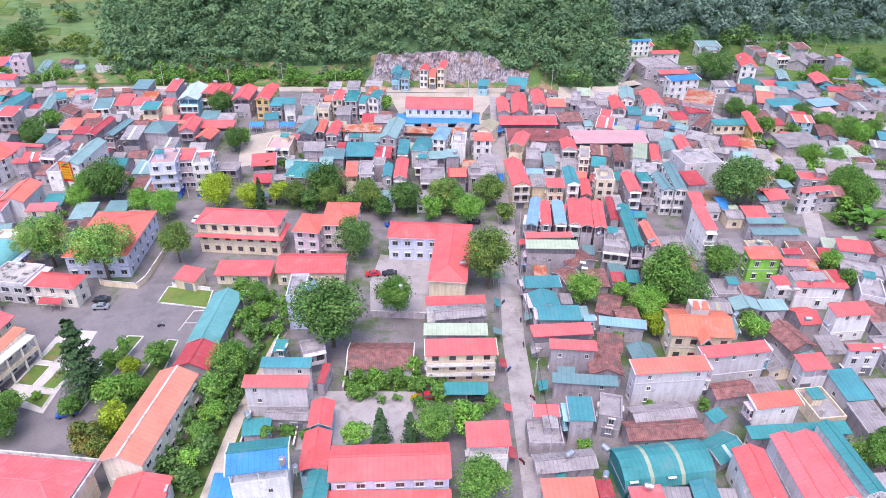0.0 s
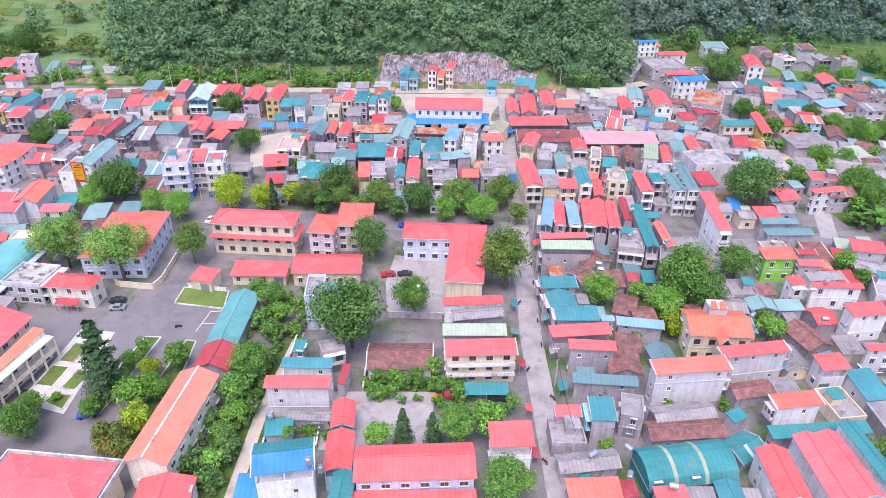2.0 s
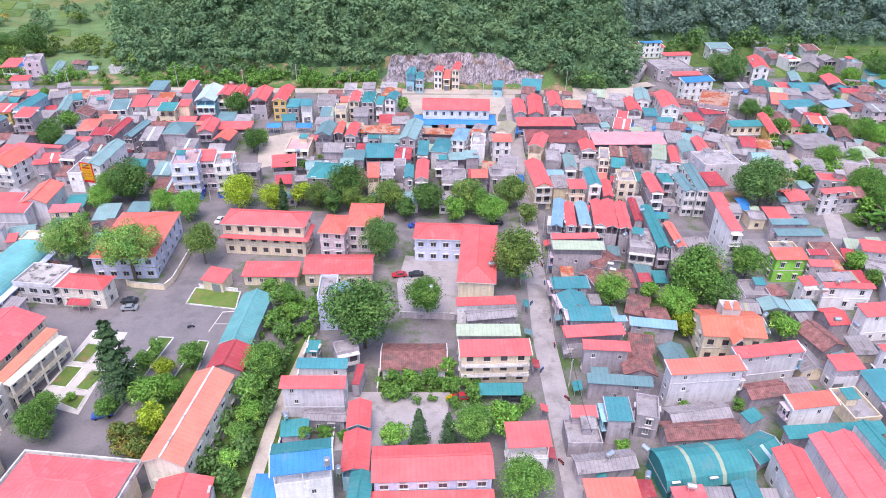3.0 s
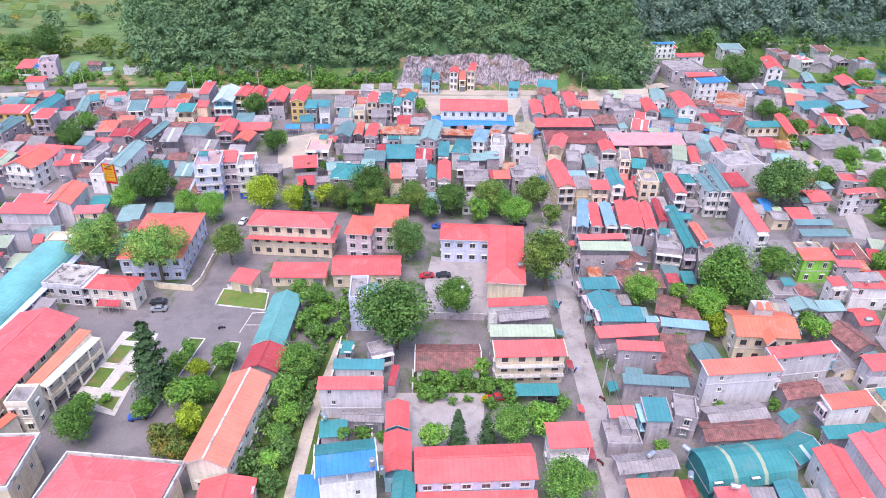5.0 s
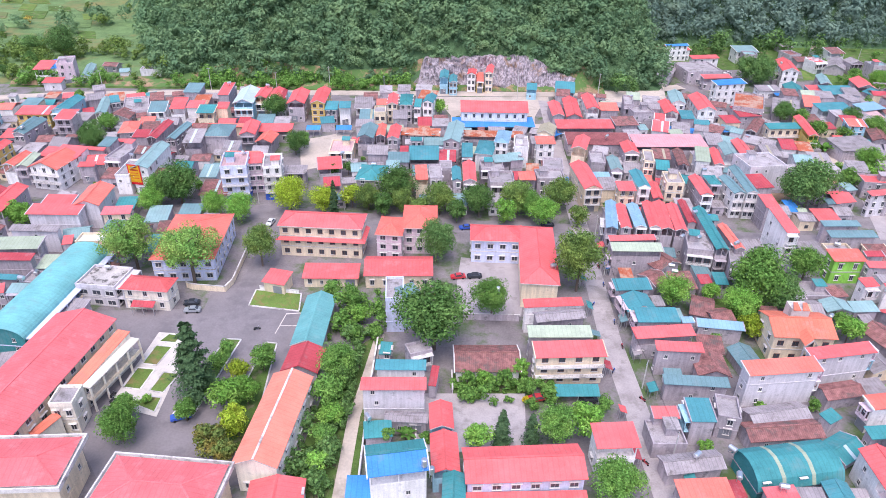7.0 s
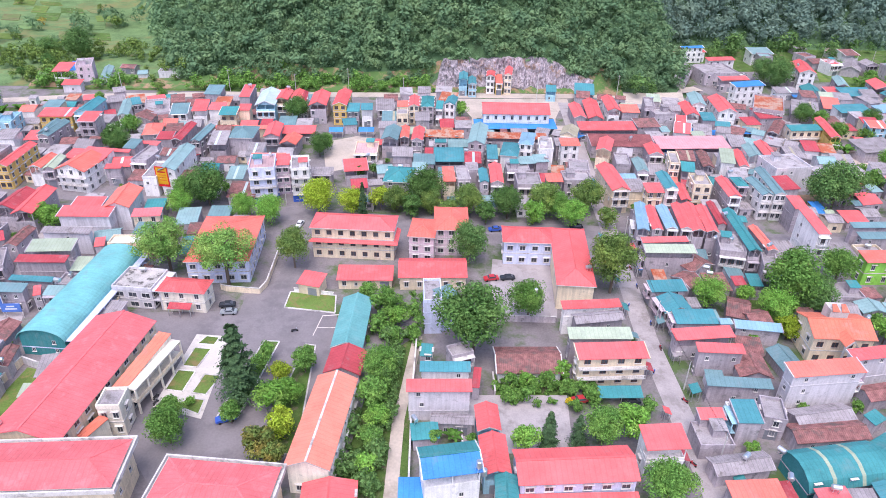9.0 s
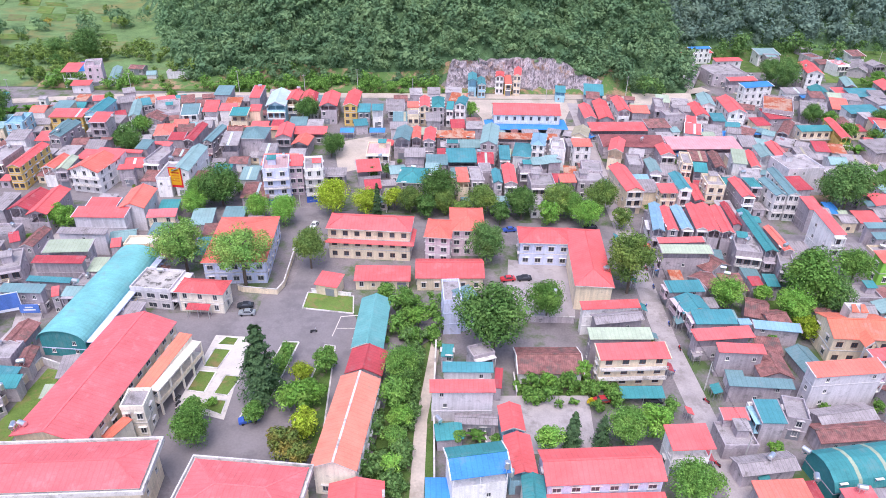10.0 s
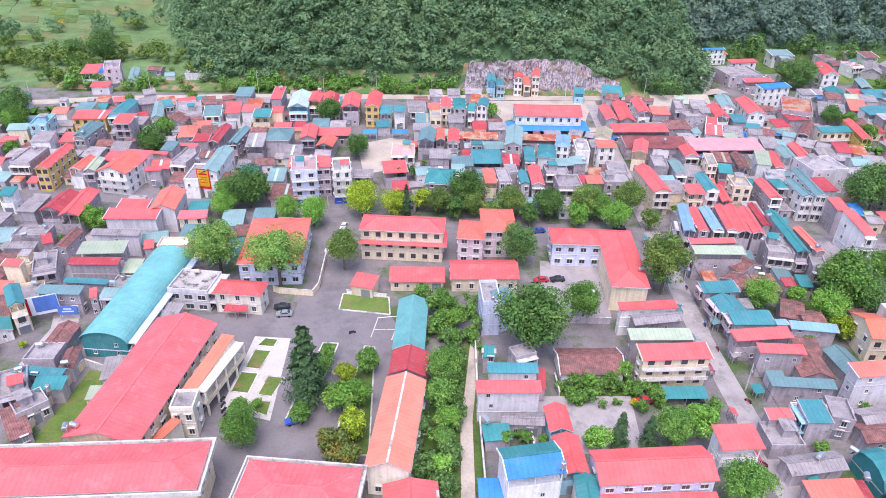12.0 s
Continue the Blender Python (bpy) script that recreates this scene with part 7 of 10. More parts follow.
far_shed(84.2, 250.8, 6.5, 10.2, -6.4, 6.0, 'lg', 'g')
far_shed(75.2, 267.2, 7.6, 10.3, -16.7, 4.0, 'lg', 'g')
far_shed(-2.2, 261.2, 7.1, 7.3, -1.9, 3.5, 'lg', 'g')
far_shed(-227.8, 219.8, 7.8, 7.3, -0.8, 4.0, 'm', 'g')
far_shed(-242.2, 236.2, 7.3, 7.5, 1.6, 3.2, 'r2', 'g')
far_shed(35.2, 239.2, 5.9, 8.0, -17.9, 6.0, 'g', 'g')
far_shed(68.2, 287.2, 7.0, 7.6, -4.5, 6.5, 'lg', 'g')
far_shed(221.2, 264.8, 6.3, 8.3, 18.6, 3.2, 'g', 'g')
far_shed(240.8, 274.2, 7.5, 7.7, 18.6, 5.0, 'g', 'y')
far_shed(-198.8, 286.8, 7.2, 8.2, 1.9, 3.5, 't', 'g')
far_shed(-42.2, 303.2, 6.0, 7.7, 0.4, 6.5, 'lg', 'l')
far_shed(43.8, 273.2, 8.3, 7.3, 5.9, 4.0, 'lg', 'g')
far_shed(240.8, 264.2, 6.7, 7.8, 18.6, 4.0, 'm', 'w')
far_shed(207.2, 223.8, 6.5, 10.2, -16.6, 3.2, 'g', 'g')
far_shed(228.2, 269.8, 6.9, 9.7, 18.6, 5.0, 'lt', 'g')
far_shed(-135.8, 263.2, 6.1, 8.5, 6.4, 5.0, 'lg', 'g')
far_shed(179.8, 256.8, 8.1, 7.4, -16.6, 6.0, 'tb', 'g')
far_shed(151.8, 316.8, 6.5, 7.7, -11.3, 6.5, 'k', 'w')
far_shed(204.8, 189.2, 7.2, 8.0, -0.5, 2.8, 'gt', 'y')
far_shed(152.8, 242.8, 7.2, 9.2, 11.7, 4.0, 'lg', 'g')
far_shed(103.2, 281.8, 7.1, 8.0, 6.7, 4.0, 'r2', 'y')
far_shed(-200.8, 278.8, 7.2, 7.7, 1.9, 6.5, 'gt', 'y')
far_shed(-176.2, 270.2, 6.3, 8.0, -0.5, 3.5, 'lg', 'g')
far_shed(-191.8, 187.8, 7.4, 7.4, -5.7, 3.8, 'lg', 'g')
far_shed(191.8, 306.2, 7.9, 9.7, 18.6, 6.5, 'm', 'g')
far_shed(-104.8, 235.2, 6.5, 10.3, 1.6, 6.0, 'lg', 'l')
far_shed(-146.8, 265.8, 6.0, 7.5, 10.2, 4.0, 'o', 'y')
far_shed(-115.8, 188.2, 7.1, 9.7, 6.0, 3.8, 'lt', 'g')
far_shed(240.2, 283.8, 6.0, 7.6, 18.6, 4.0, 'gt', 'l')
far_shed(187.8, 316.8, 8.4, 7.7, -9.5, 6.5, 'r2', 'y')
far_shed(-107.2, 299.8, 7.3, 8.1, -1.6, 5.0, 'o', 'g')
far_shed(-106.8, 190.2, 7.2, 9.9, 1.4, 3.4, 'gt', 'g')
far_shed(-31.8, 270.2, 6.2, 8.4, 1.9, 3.2, 'r2', 'g')
far_shed(178.2, 312.2, 8.0, 9.5, 2.3, 3.5, 'lg', 'g')
far_shed(-56.2, 268.8, 6.1, 8.9, 1.9, 6.5, 'gt', 'g')
far_shed(-130.8, 286.8, 7.0, 9.7, 2.0, 5.0, 'ru', 'g')
far_shed(-166.8, 261.2, 6.7, 8.2, 14.9, 3.2, 'k', 'g')
far_shed(-208.8, 236.2, 8.3, 8.1, 1.6, 4.0, 'g', 'y')
far_shed(48.8, 284.2, 8.1, 7.9, -1.7, 6.0, 'o', 'g')
far_shed(-93.8, 236.8, 6.2, 8.8, -1.7, 5.0, 'g', 'g')
far_shed(-37.8, 212.8, 6.3, 7.4, 3.8, 3.2, 'm', 'g')
far_shed(55.2, 259.2, 6.8, 9.5, 5.9, 3.2, 'g', 'l')
far_shed(204.2, 212.8, 7.1, 9.2, -16.6, 3.5, 'g', 'g')
far_shed(206.8, 311.2, 6.2, 9.0, -9.5, 6.5, 'lt', 'g')
far_shed(211.2, 287.2, 7.2, 7.4, 18.6, 5.0, 'g', 'g')
far_shed(143.8, 316.8, 7.0, 8.6, -11.3, 6.0, 'm', 'g')
far_shed(-129.2, 196.8, 6.5, 7.6, 6.0, 3.8, 't', 'g')
far_shed(165.8, 253.8, 6.1, 7.5, -16.6, 3.5, 'm', 'y')
far_shed(47.8, 219.2, 6.4, 8.0, -10.0, 3.2, 'o', 'y')
far_shed(103.8, 304.2, 7.9, 8.3, -23.1, 3.5, 'm', 'g')
far_shed(223.2, 319.2, 7.4, 9.5, -9.5, 5.0, 'r', 'g')
far_shed(-97.8, 299.8, 7.8, 7.5, -0.3, 3.2, 'gt', 'l')
far_shed(226.2, 219.8, 7.1, 8.3, -16.6, 3.5, 'r2', 'g')
far_shed(-27.8, 247.2, 8.2, 8.2, 1.7, 5.0, 'lt', 'l')
far_shed(117.8, 223.2, 6.2, 8.6, 11.7, 3.5, 'ru', 'g')
far_shed(-176.2, 287.8, 7.1, 7.2, 26.2, 6.0, 'lg', 'g')
far_shed(-91.8, 267.2, 6.8, 9.0, 1.8, 3.5, 'g', 'y')
far_shed(214.2, 246.8, 6.5, 7.5, -16.6, 6.0, 'lg', 'g')
far_shed(65.8, 265.2, 7.0, 9.9, -16.7, 5.0, 'r', 'w')
far_shed(103.2, 194.8, 7.8, 7.5, 1.4, 3.4, 'r', 'g')
far_shed(-204.8, 268.2, 7.2, 7.2, 1.9, 3.5, 'lg', 'y')
far_shed(-180.8, 248.8, 6.3, 7.8, 4.5, 3.5, 'm', 'g')
far_shed(120.8, 238.2, 8.0, 8.7, -9.4, 5.0, 'g', 'g')
far_shed(-242.8, 214.2, 7.4, 7.4, 1.6, 5.0, 'lt', 'g')
far_shed(152.8, 277.2, 7.2, 8.6, -7.6, 6.5, 'r2', 'y')
far_shed(-129.8, 299.2, 7.4, 8.6, 0.0, 3.2, 'lg', 'g')
far_shed(231.2, 204.2, 6.0, 8.3, -16.6, 3.0, 'r2', 'g')
far_shed(232.8, 307.8, 6.8, 8.0, -9.5, 6.5, 'm', 'w')
far_shed(-162.2, 236.2, 7.4, 7.4, -6.2, 4.0, 'r2', 'l')
far_shed(215.8, 321.2, 7.6, 7.6, -9.5, 5.0, 'gt', 'g')
far_shed(-32.2, 225.2, 6.8, 7.4, 1.6, 3.2, 'gt', 'y')
far_shed(168.2, 291.8, 6.9, 7.5, 18.6, 4.0, 'lg', 'l')
far_shed(63.2, 300.2, 6.2, 8.9, -10.0, 6.0, 'k', 'g')
far_shed(226.2, 297.8, 7.9, 7.3, -9.5, 3.2, 'lg', 'w')
far_shed(-197.2, 252.8, 6.1, 8.5, 4.5, 3.2, 'r', 'g')
far_shed(-151.2, 226.8, 6.9, 9.4, 5.8, 5.0, 'r', 'g')
far_shed(-42.2, 269.2, 6.4, 8.2, 1.9, 6.5, 'lg', 'g')
far_shed(-239.2, 257.2, 7.6, 8.9, 1.6, 5.0, 'gt', 'g')
far_shed(-40.8, 228.8, 8.1, 7.6, 0.9, 6.5, 'gt', 'g')
far_shed(33.2, 209.2, 6.2, 8.5, 1.6, 6.5, 'lg', 'y')
far_shed(-54.8, 226.2, 6.2, 8.2, 10.1, 4.0, 'lt', 'w')
far_shed(-121.2, 253.2, 6.0, 9.0, 0.0, 6.5, 'm', 'y')
far_shed(237.2, 214.2, 5.4, 7.4, -16.6, 6.0, 'g', 'g')
far_shed(45.8, 228.2, 6.6, 8.5, -10.0, 3.5, 'lg', 'g')
far_shed(-162.8, 297.8, 7.8, 7.4, 26.2, 3.5, 'r', 'g')
far_shed(-123.2, 214.8, 6.1, 7.0, -1.3, 6.0, 'm', 'l')
far_shed(185.2, 266.2, 7.4, 8.2, -16.6, 6.5, 'g', 'g')
far_shed(-107.8, 218.2, 6.2, 9.1, 1.6, 5.0, 'lt', 'w')
far_shed(82.8, 264.8, 5.6, 7.2, -16.7, 6.0, 'lg', 'w')
far_shed(233.8, 261.2, 5.6, 6.8, 18.6, 3.2, 't', 'g')
far_shed(-190.2, 279.8, 5.8, 8.1, 1.9, 3.5, 'gt', 'g')
far_shed(-136.2, 233.2, 6.4, 7.5, -8.5, 6.5, 'm', 'g')
far_shed(106.8, 255.2, 5.4, 6.8, -33.2, 5.0, 'lg', 'g')
far_shed(197.8, 200.8, 5.7, 8.5, 11.7, 3.0, 'g', 'y')
far_shed(-240.8, 278.2, 5.6, 8.8, 8.0, 5.0, 'ru', 'g')
far_shed(30.8, 301.2, 6.4, 8.0, -9.4, 6.0, 'm', 'g')
far_shed(81.8, 278.8, 5.9, 8.0, -4.5, 6.0, 'tb', 'g')
far_shed(171.8, 248.8, 7.3, 6.5, -16.6, 6.0, 'lg', 'g')
far_shed(101.2, 290.8, 6.4, 8.4, -4.2, 3.2, 'lg', 'g')
far_shed(-142.8, 218.2, 6.1, 8.0, 0.2, 4.0, 'm', 'g')
far_shed(232.8, 279.8, 6.0, 7.8, 18.6, 6.5, 'g', 'w')
far_shed(210.2, 302.8, 7.1, 8.0, 18.6, 3.2, 'gt', 'g')
far_shed(110.2, 245.2, 6.0, 6.5, -9.4, 4.0, 'g', 'g')
far_shed(-50.2, 301.2, 5.9, 8.1, 3.9, 6.5, 'g', 'g')
far_shed(158.2, 254.8, 5.8, 7.9, -16.6, 3.5, 'lg', 'g')
far_shed(-198.2, 192.2, 5.8, 8.9, 3.3, 2.8, 'g', 'g')
far_shed(-152.2, 201.8, 6.1, 6.4, -1.0, 3.8, 'g', 'g')
far_shed(157.8, 305.2, 7.0, 6.7, -17.6, 3.2, 'g', 'w')
far_shed(221.8, 210.8, 6.7, 7.7, -16.6, 3.5, 'lg', 'g')
far_shed(-142.8, 248.8, 6.3, 6.4, 1.7, 6.0, 'r2', 'g')
far_shed(-18.8, 202.2, 5.6, 9.0, -0.6, 3.8, 'lt', 'w')
far_shed(120.2, 249.8, 5.9, 8.1, -9.4, 5.0, 'ru', 'w')
far_shed(88.8, 280.2, 7.0, 6.5, -4.2, 3.2, 'tb', 'w')
far_shed(-43.8, 295.2, 7.4, 7.5, 0.4, 3.5, 'm', 'l')
far_shed(89.2, 198.8, 6.0, 8.0, 0.7, 3.4, 'lg', 'l')
far_shed(-6.2, 201.8, 6.0, 7.9, 1.2, 3.4, 'g', 'w')
far_shed(72.2, 220.2, 7.1, 8.3, -13.6, 6.5, 'g', 'l')
far_shed(-56.2, 260.8, 7.6, 6.3, 1.8, 6.5, 'lg', 'l')
far_shed(196.2, 189.8, 6.0, 7.8, -0.5, 2.8, 'o', 'w')
far_shed(241.2, 302.2, 6.4, 8.5, -9.5, 5.0, 'm', 'g')
far_shed(-201.2, 296.2, 5.7, 6.9, 1.9, 3.5, 'ru', 'l')
far_shed(-16.2, 261.2, 7.3, 8.4, -1.9, 3.2, 'lt', 'g')
far_shed(-207.8, 288.8, 7.3, 6.7, 1.9, 3.2, 'lg', 'g')
far_shed(-22.8, 230.2, 6.3, 8.5, -1.6, 6.5, 'r2', 'g')
far_shed(-141.2, 255.8, 6.6, 7.6, 11.6, 6.0, 'm', 'g')
far_shed(95.2, 193.8, 5.6, 6.5, 1.4, 3.8, 'lg', 'y')
far_shed(-116.2, 213.2, 6.8, 8.9, -1.3, 3.2, 'm', 'w')
far_shed(236.8, 200.8, 6.0, 8.7, -16.6, 3.8, 'r', 'g')
far_shed(221.2, 245.8, 6.4, 8.3, -16.6, 3.2, 'r', 'g')
far_shed(-193.2, 297.8, 5.8, 8.0, 16.0, 3.2, 'r', 'g')
far_shed(243.2, 257.2, 5.7, 7.1, 18.6, 5.0, 'm', 'y')
far_shed(165.2, 282.8, 7.3, 7.0, 7.6, 3.5, 'm', 'g')
far_shed(119.2, 275.8, 5.8, 6.6, 4.9, 5.0, 'g', 'w')
far_shed(213.8, 310.2, 5.4, 6.8, -9.5, 6.0, 'r2', 'l')
far_shed(181.2, 248.8, 7.2, 7.2, -16.6, 3.5, 'm', 'l')
far_shed(-235.8, 219.2, 6.6, 8.4, 1.6, 3.2, 'tb', 'y')
far_shed(-44.2, 262.2, 7.5, 6.8, 1.9, 3.5, 'k', 'g')
far_shed(-33.2, 305.2, 7.7, 6.6, -3.1, 6.5, 'g', 'g')
far_shed(-206.2, 219.2, 5.6, 7.2, -0.8, 3.2, 'lt', 'g')
far_shed(40.8, 197.2, 7.3, 7.1, 1.6, 2.8, 'r', 'g')
far_shed(144.2, 277.8, 6.3, 7.0, 2.4, 4.0, 'r2', 'y')
far_shed(8.2, 203.2, 7.1, 7.8, 1.5, 3.4, 'lg', 'w')
far_shed(228.2, 230.8, 5.8, 7.7, -16.6, 4.0, 'g', 'g')
far_shed(199.2, 240.2, 6.6, 6.4, -16.6, 6.5, 'm', 'y')
far_shed(205.8, 238.2, 5.7, 6.8, -16.6, 3.2, 'g', 'g')
far_shed(-48.8, 223.8, 5.8, 8.8, 0.9, 5.0, 'lg', 'g')
far_shed(57.2, 199.2, 5.7, 8.8, -1.1, 3.8, 'g', 'y')
far_shed(-145.2, 303.2, 6.5, 6.5, 18.6, 3.2, 'm', 'g')
far_shed(108.2, 218.8, 4.7, 6.1, 8.6, 3.0, 'gt', 'g')
far_shed(97.8, 275.2, 6.2, 6.2, -33.2, 3.2, 'gt', 'g')
far_shed(-152.8, 239.2, 5.0, 7.4, -6.2, 6.5, 'gt', 'g')
far_shed(-171.2, 231.2, 5.9, 7.2, -8.6, 6.0, 'r', 'g')
far_shed(-232.2, 265.2, 5.1, 5.4, 1.6, 3.2, 'lg', 'g')
far_shed(-99.2, 188.2, 5.1, 5.6, 1.4, 3.8, 'lg', 'g')
far_shed(118.8, 260.2, 5.1, 5.5, 4.9, 4.0, 'm', 'g')
far_shed(-123.8, 283.2, 4.8, 6.0, 0.0, 3.0, 'm', 'y')
far_shed(-138.8, 286.2, 6.3, 5.8, 6.4, 6.0, 'r', 'g')
far_shed(178.2, 229.8, 5.4, 6.5, -16.6, 6.0, 'm', 'w')
far_shed(-181.8, 233.8, 4.7, 5.9, -3.7, 2.6, 'gt', 'g')
far_shed(202.8, 286.8, 6.5, 6.4, 18.6, 3.2, 'lg', 'g')
far_shed(-176.2, 279.2, 4.7, 5.4, 26.2, 3.4, 'r2', 'g')
far_shed(-157.2, 301.8, 4.8, 6.8, 26.2, 3.0, 't', 'y')
far_shed(-107.8, 269.8, 4.9, 6.0, 3.1, 3.4, 'r2', 'g')
far_shed(-180.2, 300.8, 5.5, 6.2, 26.2, 6.0, 'lg', 'g')
far_shed(-193.8, 229.2, 4.5, 6.3, -0.8, 2.6, 'o', 'g')
far_shed(-142.2, 241.8, 6.2, 6.1, -1.6, 3.2, 'g', 'l')
far_shed(-7.2, 248.2, 4.8, 5.8, -1.9, 2.6, 'o', 'w')
far_shed(32.2, 196.8, 5.7, 6.1, 1.6, 3.4, 'g', 'g')
far_shed(238.8, 323.8, 4.9, 5.8, -9.5, 3.4, 'r2', 'g')
far_shed(6.2, 261.2, 5.8, 7.2, -18.8, 4.0, 'lg', 'g')
far_shed(-114.8, 301.8, 5.0, 7.1, 0.0, 6.0, 'g', 'w')
far_shed(8.8, 228.8, 4.9, 7.7, -6.2, 2.6, 'ru', 'g')
far_shed(97.8, 253.2, 4.8, 6.4, -33.2, 3.4, 'm', 'y')
far_shed(-14.2, 244.8, 4.6, 6.6, -7.6, 2.6, 'k', 'g')
far_shed(41.8, 236.2, 4.9, 6.0, -2.1, 3.0, 'g', 'w')
far_shed(-226.8, 249.2, 4.8, 5.4, 1.6, 2.6, 'gt', 'g')
far_shed(-51.2, 291.8, 5.4, 6.4, 3.9, 4.0, 'o', 'g')
far_shed(72.2, 261.2, 5.5, 5.5, 2.5, 5.0, 'k', 'y')
far_shed(240.2, 246.8, 4.6, 5.5, -16.6, 3.4, 'g', 'g')
far_shed(-246.2, 258.2, 5.1, 5.8, 1.6, 3.2, 'lg', 'g')
far_shed(13.2, 246.2, 6.1, 6.4, 1.7, 6.5, 'lg', 'g')
far_shed(-234.2, 291.8, 5.1, 5.9, 5.6, 6.0, 't', 'l')
far_shed(90.8, 308.8, 5.8, 6.5, -9.4, 5.0, 'm', 'g')
far_shed(-37.2, 262.8, 4.8, 6.2, -2.2, 2.6, 'lg', 'g')
far_shed(198.2, 278.8, 5.6, 6.6, 18.6, 3.5, 'r2', 'g')
far_shed(190.8, 226.2, 5.7, 6.3, -16.6, 3.2, 'g', 'g')
far_shed(57.2, 298.8, 4.7, 5.4, -10.0, 2.6, 'g', 'g')
far_shed(153.2, 287.2, 5.9, 6.5, 7.6, 6.5, 'g', 'g')
far_shed(122.8, 218.2, 4.6, 5.6, 11.7, 3.4, 'lt', 'g')
far_shed(-29.8, 204.2, 5.0, 6.0, 3.8, 3.0, 'gt', 'w')
far_shed(246.2, 323.8, 6.4, 5.5, -9.5, 6.0, 'lg', 'w')
far_shed(-122.8, 303.8, 5.0, 6.3, 0.0, 5.0, 'lg', 'g')
far_shed(-218.2, 239.2, 5.3, 5.5, 1.6, 6.0, 'm', 'g')
far_shed(50.2, 309.2, 5.0, 5.8, -9.4, 3.4, 'm', 'g')
far_shed(142.2, 296.8, 4.9, 4.9, -17.6, 2.6, 'g', 'l')
far_shed(-123.2, 233.8, 5.0, 6.0, 3.4, 2.6, 'lg', 'g')
far_shed(-152.2, 274.8, 4.1, 4.7, 18.6, 3.4, 'm', 'y')
far_shed(70.2, 295.2, 5.1, 4.8, -9.4, 3.5, 'r', 'y')
far_shed(224.2, 279.2, 4.0, 5.5, 18.6, 2.6, 'lg', 'g')
far_shed(218.2, 197.2, 4.2, 4.8, -16.6, 3.4, 't', 'y')
far_shed(39.2, 210.8, 4.2, 5.8, -0.1, 3.4, 't', 'g')
far_shed(-156.8, 264.2, 5.2, 6.4, 1.9, 3.2, 'g', 'l')
far_shed(-189.2, 240.2, 4.9, 4.9, -3.7, 3.4, 'g', 'g')
far_shed(125.8, 247.2, 4.4, 5.2, -9.4, 2.6, 'gt', 'w')
far_shed(187.2, 218.8, 3.9, 5.6, -16.6, 2.6, 'g', 'g')
far_shed(98.2, 267.2, 5.1, 5.8, -33.2, 5.0, 'lt', 'l')
far_shed(-183.2, 223.2, 3.9, 5.2, -4.9, 3.0, 'm', 'y')
far_shed(52.2, 279.2, 4.6, 4.7, -10.0, 2.6, 'lg', 'g')
far_shed(-32.2, 263.2, 4.9, 5.7, -2.2, 3.4, 'ru', 'g')
far_shed(-110.8, 241.2, 4.5, 4.8, 0.0, 2.6, 'g', 'y')
far_shed(190.8, 250.8, 4.2, 4.5, -16.6, 3.4, 'lg', 'g')
far_shed(-36.8, 249.8, 5.1, 6.0, 1.7, 4.0, 'g', 'g')
far_shed(-130.2, 269.8, 4.0, 6.4, 1.9, 3.0, 'g', 'y')
far_shed(103.8, 235.2, 3.9, 5.1, -4.7, 3.4, 'k', 'g')
far_shed(167.2, 224.2, 4.2, 4.7, 11.7, 3.0, 'lg', 'y')
far_shed(206.2, 257.8, 4.6, 5.0, -16.6, 3.0, 'g', 'g')
far_shed(153.2, 256.2, 3.9, 5.6, -16.6, 3.4, 'lg', 'g')
far_shed(-138.2, 227.8, 4.1, 4.7, -8.5, 3.0, 'm', 'l')
far_shed(-210.2, 246.8, 3.8, 5.8, 1.6, 3.0, 'm', 'y')
far_shed(-57.8, 217.8, 5.2, 5.3, 9.9, 3.5, 'lg', 'g')
far_shed(13.2, 264.8, 3.9, 4.7, -18.8, 2.6, 'g', 'g')
far_shed(75.8, 243.8, 5.2, 4.5, 2.5, 4.0, 'lg', 'y')
far_shed(-200.2, 219.2, 3.9, 4.6, -0.8, 3.0, 'ru', 'g')
far_shed(218.2, 219.8, 4.8, 5.2, -16.6, 3.0, 'tb', 'y')
far_shed(-145.8, 285.8, 4.2, 4.7, 10.2, 2.6, 'gt', 'g')
far_shed(67.2, 225.8, 4.0, 4.8, -7.6, 3.0, 'lg', 'y')
far_shed(196.8, 210.8, 3.8, 5.6, -16.6, 3.4, 'lt', 'g')
far_shed(193.2, 237.2, 3.9, 4.6, -16.6, 3.4, 'm', 'y')
far_shed(237.8, 194.8, 4.1, 4.9, -16.6, 3.0, 'o', 'y')
far_shed(120.8, 283.2, 4.2, 5.6, 6.7, 3.0, 'g', 'g')
far_shed(205.8, 294.8, 4.3, 5.5, 18.6, 3.4, 'lg', 'g')
far_shed(233.2, 220.2, 4.8, 6.5, -16.6, 2.6, 'g', 'g')
far_shed(-37.8, 296.2, 3.9, 4.6, -0.2, 2.6, 'm', 'g')
far_shed(69.2, 203.2, 4.7, 4.8, 3.0, 3.4, 'lg', 'g')
far_shed(163.2, 200.2, 5.3, 4.8, 11.7, 3.8, 't', 'y')
far_shed(231.2, 213.8, 4.3, 4.7, -16.6, 3.4, 'o', 'g')
far_shed(3.2, 231.8, 5.3, 5.6, 10.2, 6.5, 'lt', 'g')
far_shed(81.2, 223.2, 4.0, 5.0, -10.4, 2.6, 't', 'g')
far_shed(233.2, 299.2, 4.3, 5.9, -9.5, 2.6, 'm', 'w')
far_shed(-108.2, 228.8, 4.4, 5.2, 1.6, 2.6, 'gt', 'g')
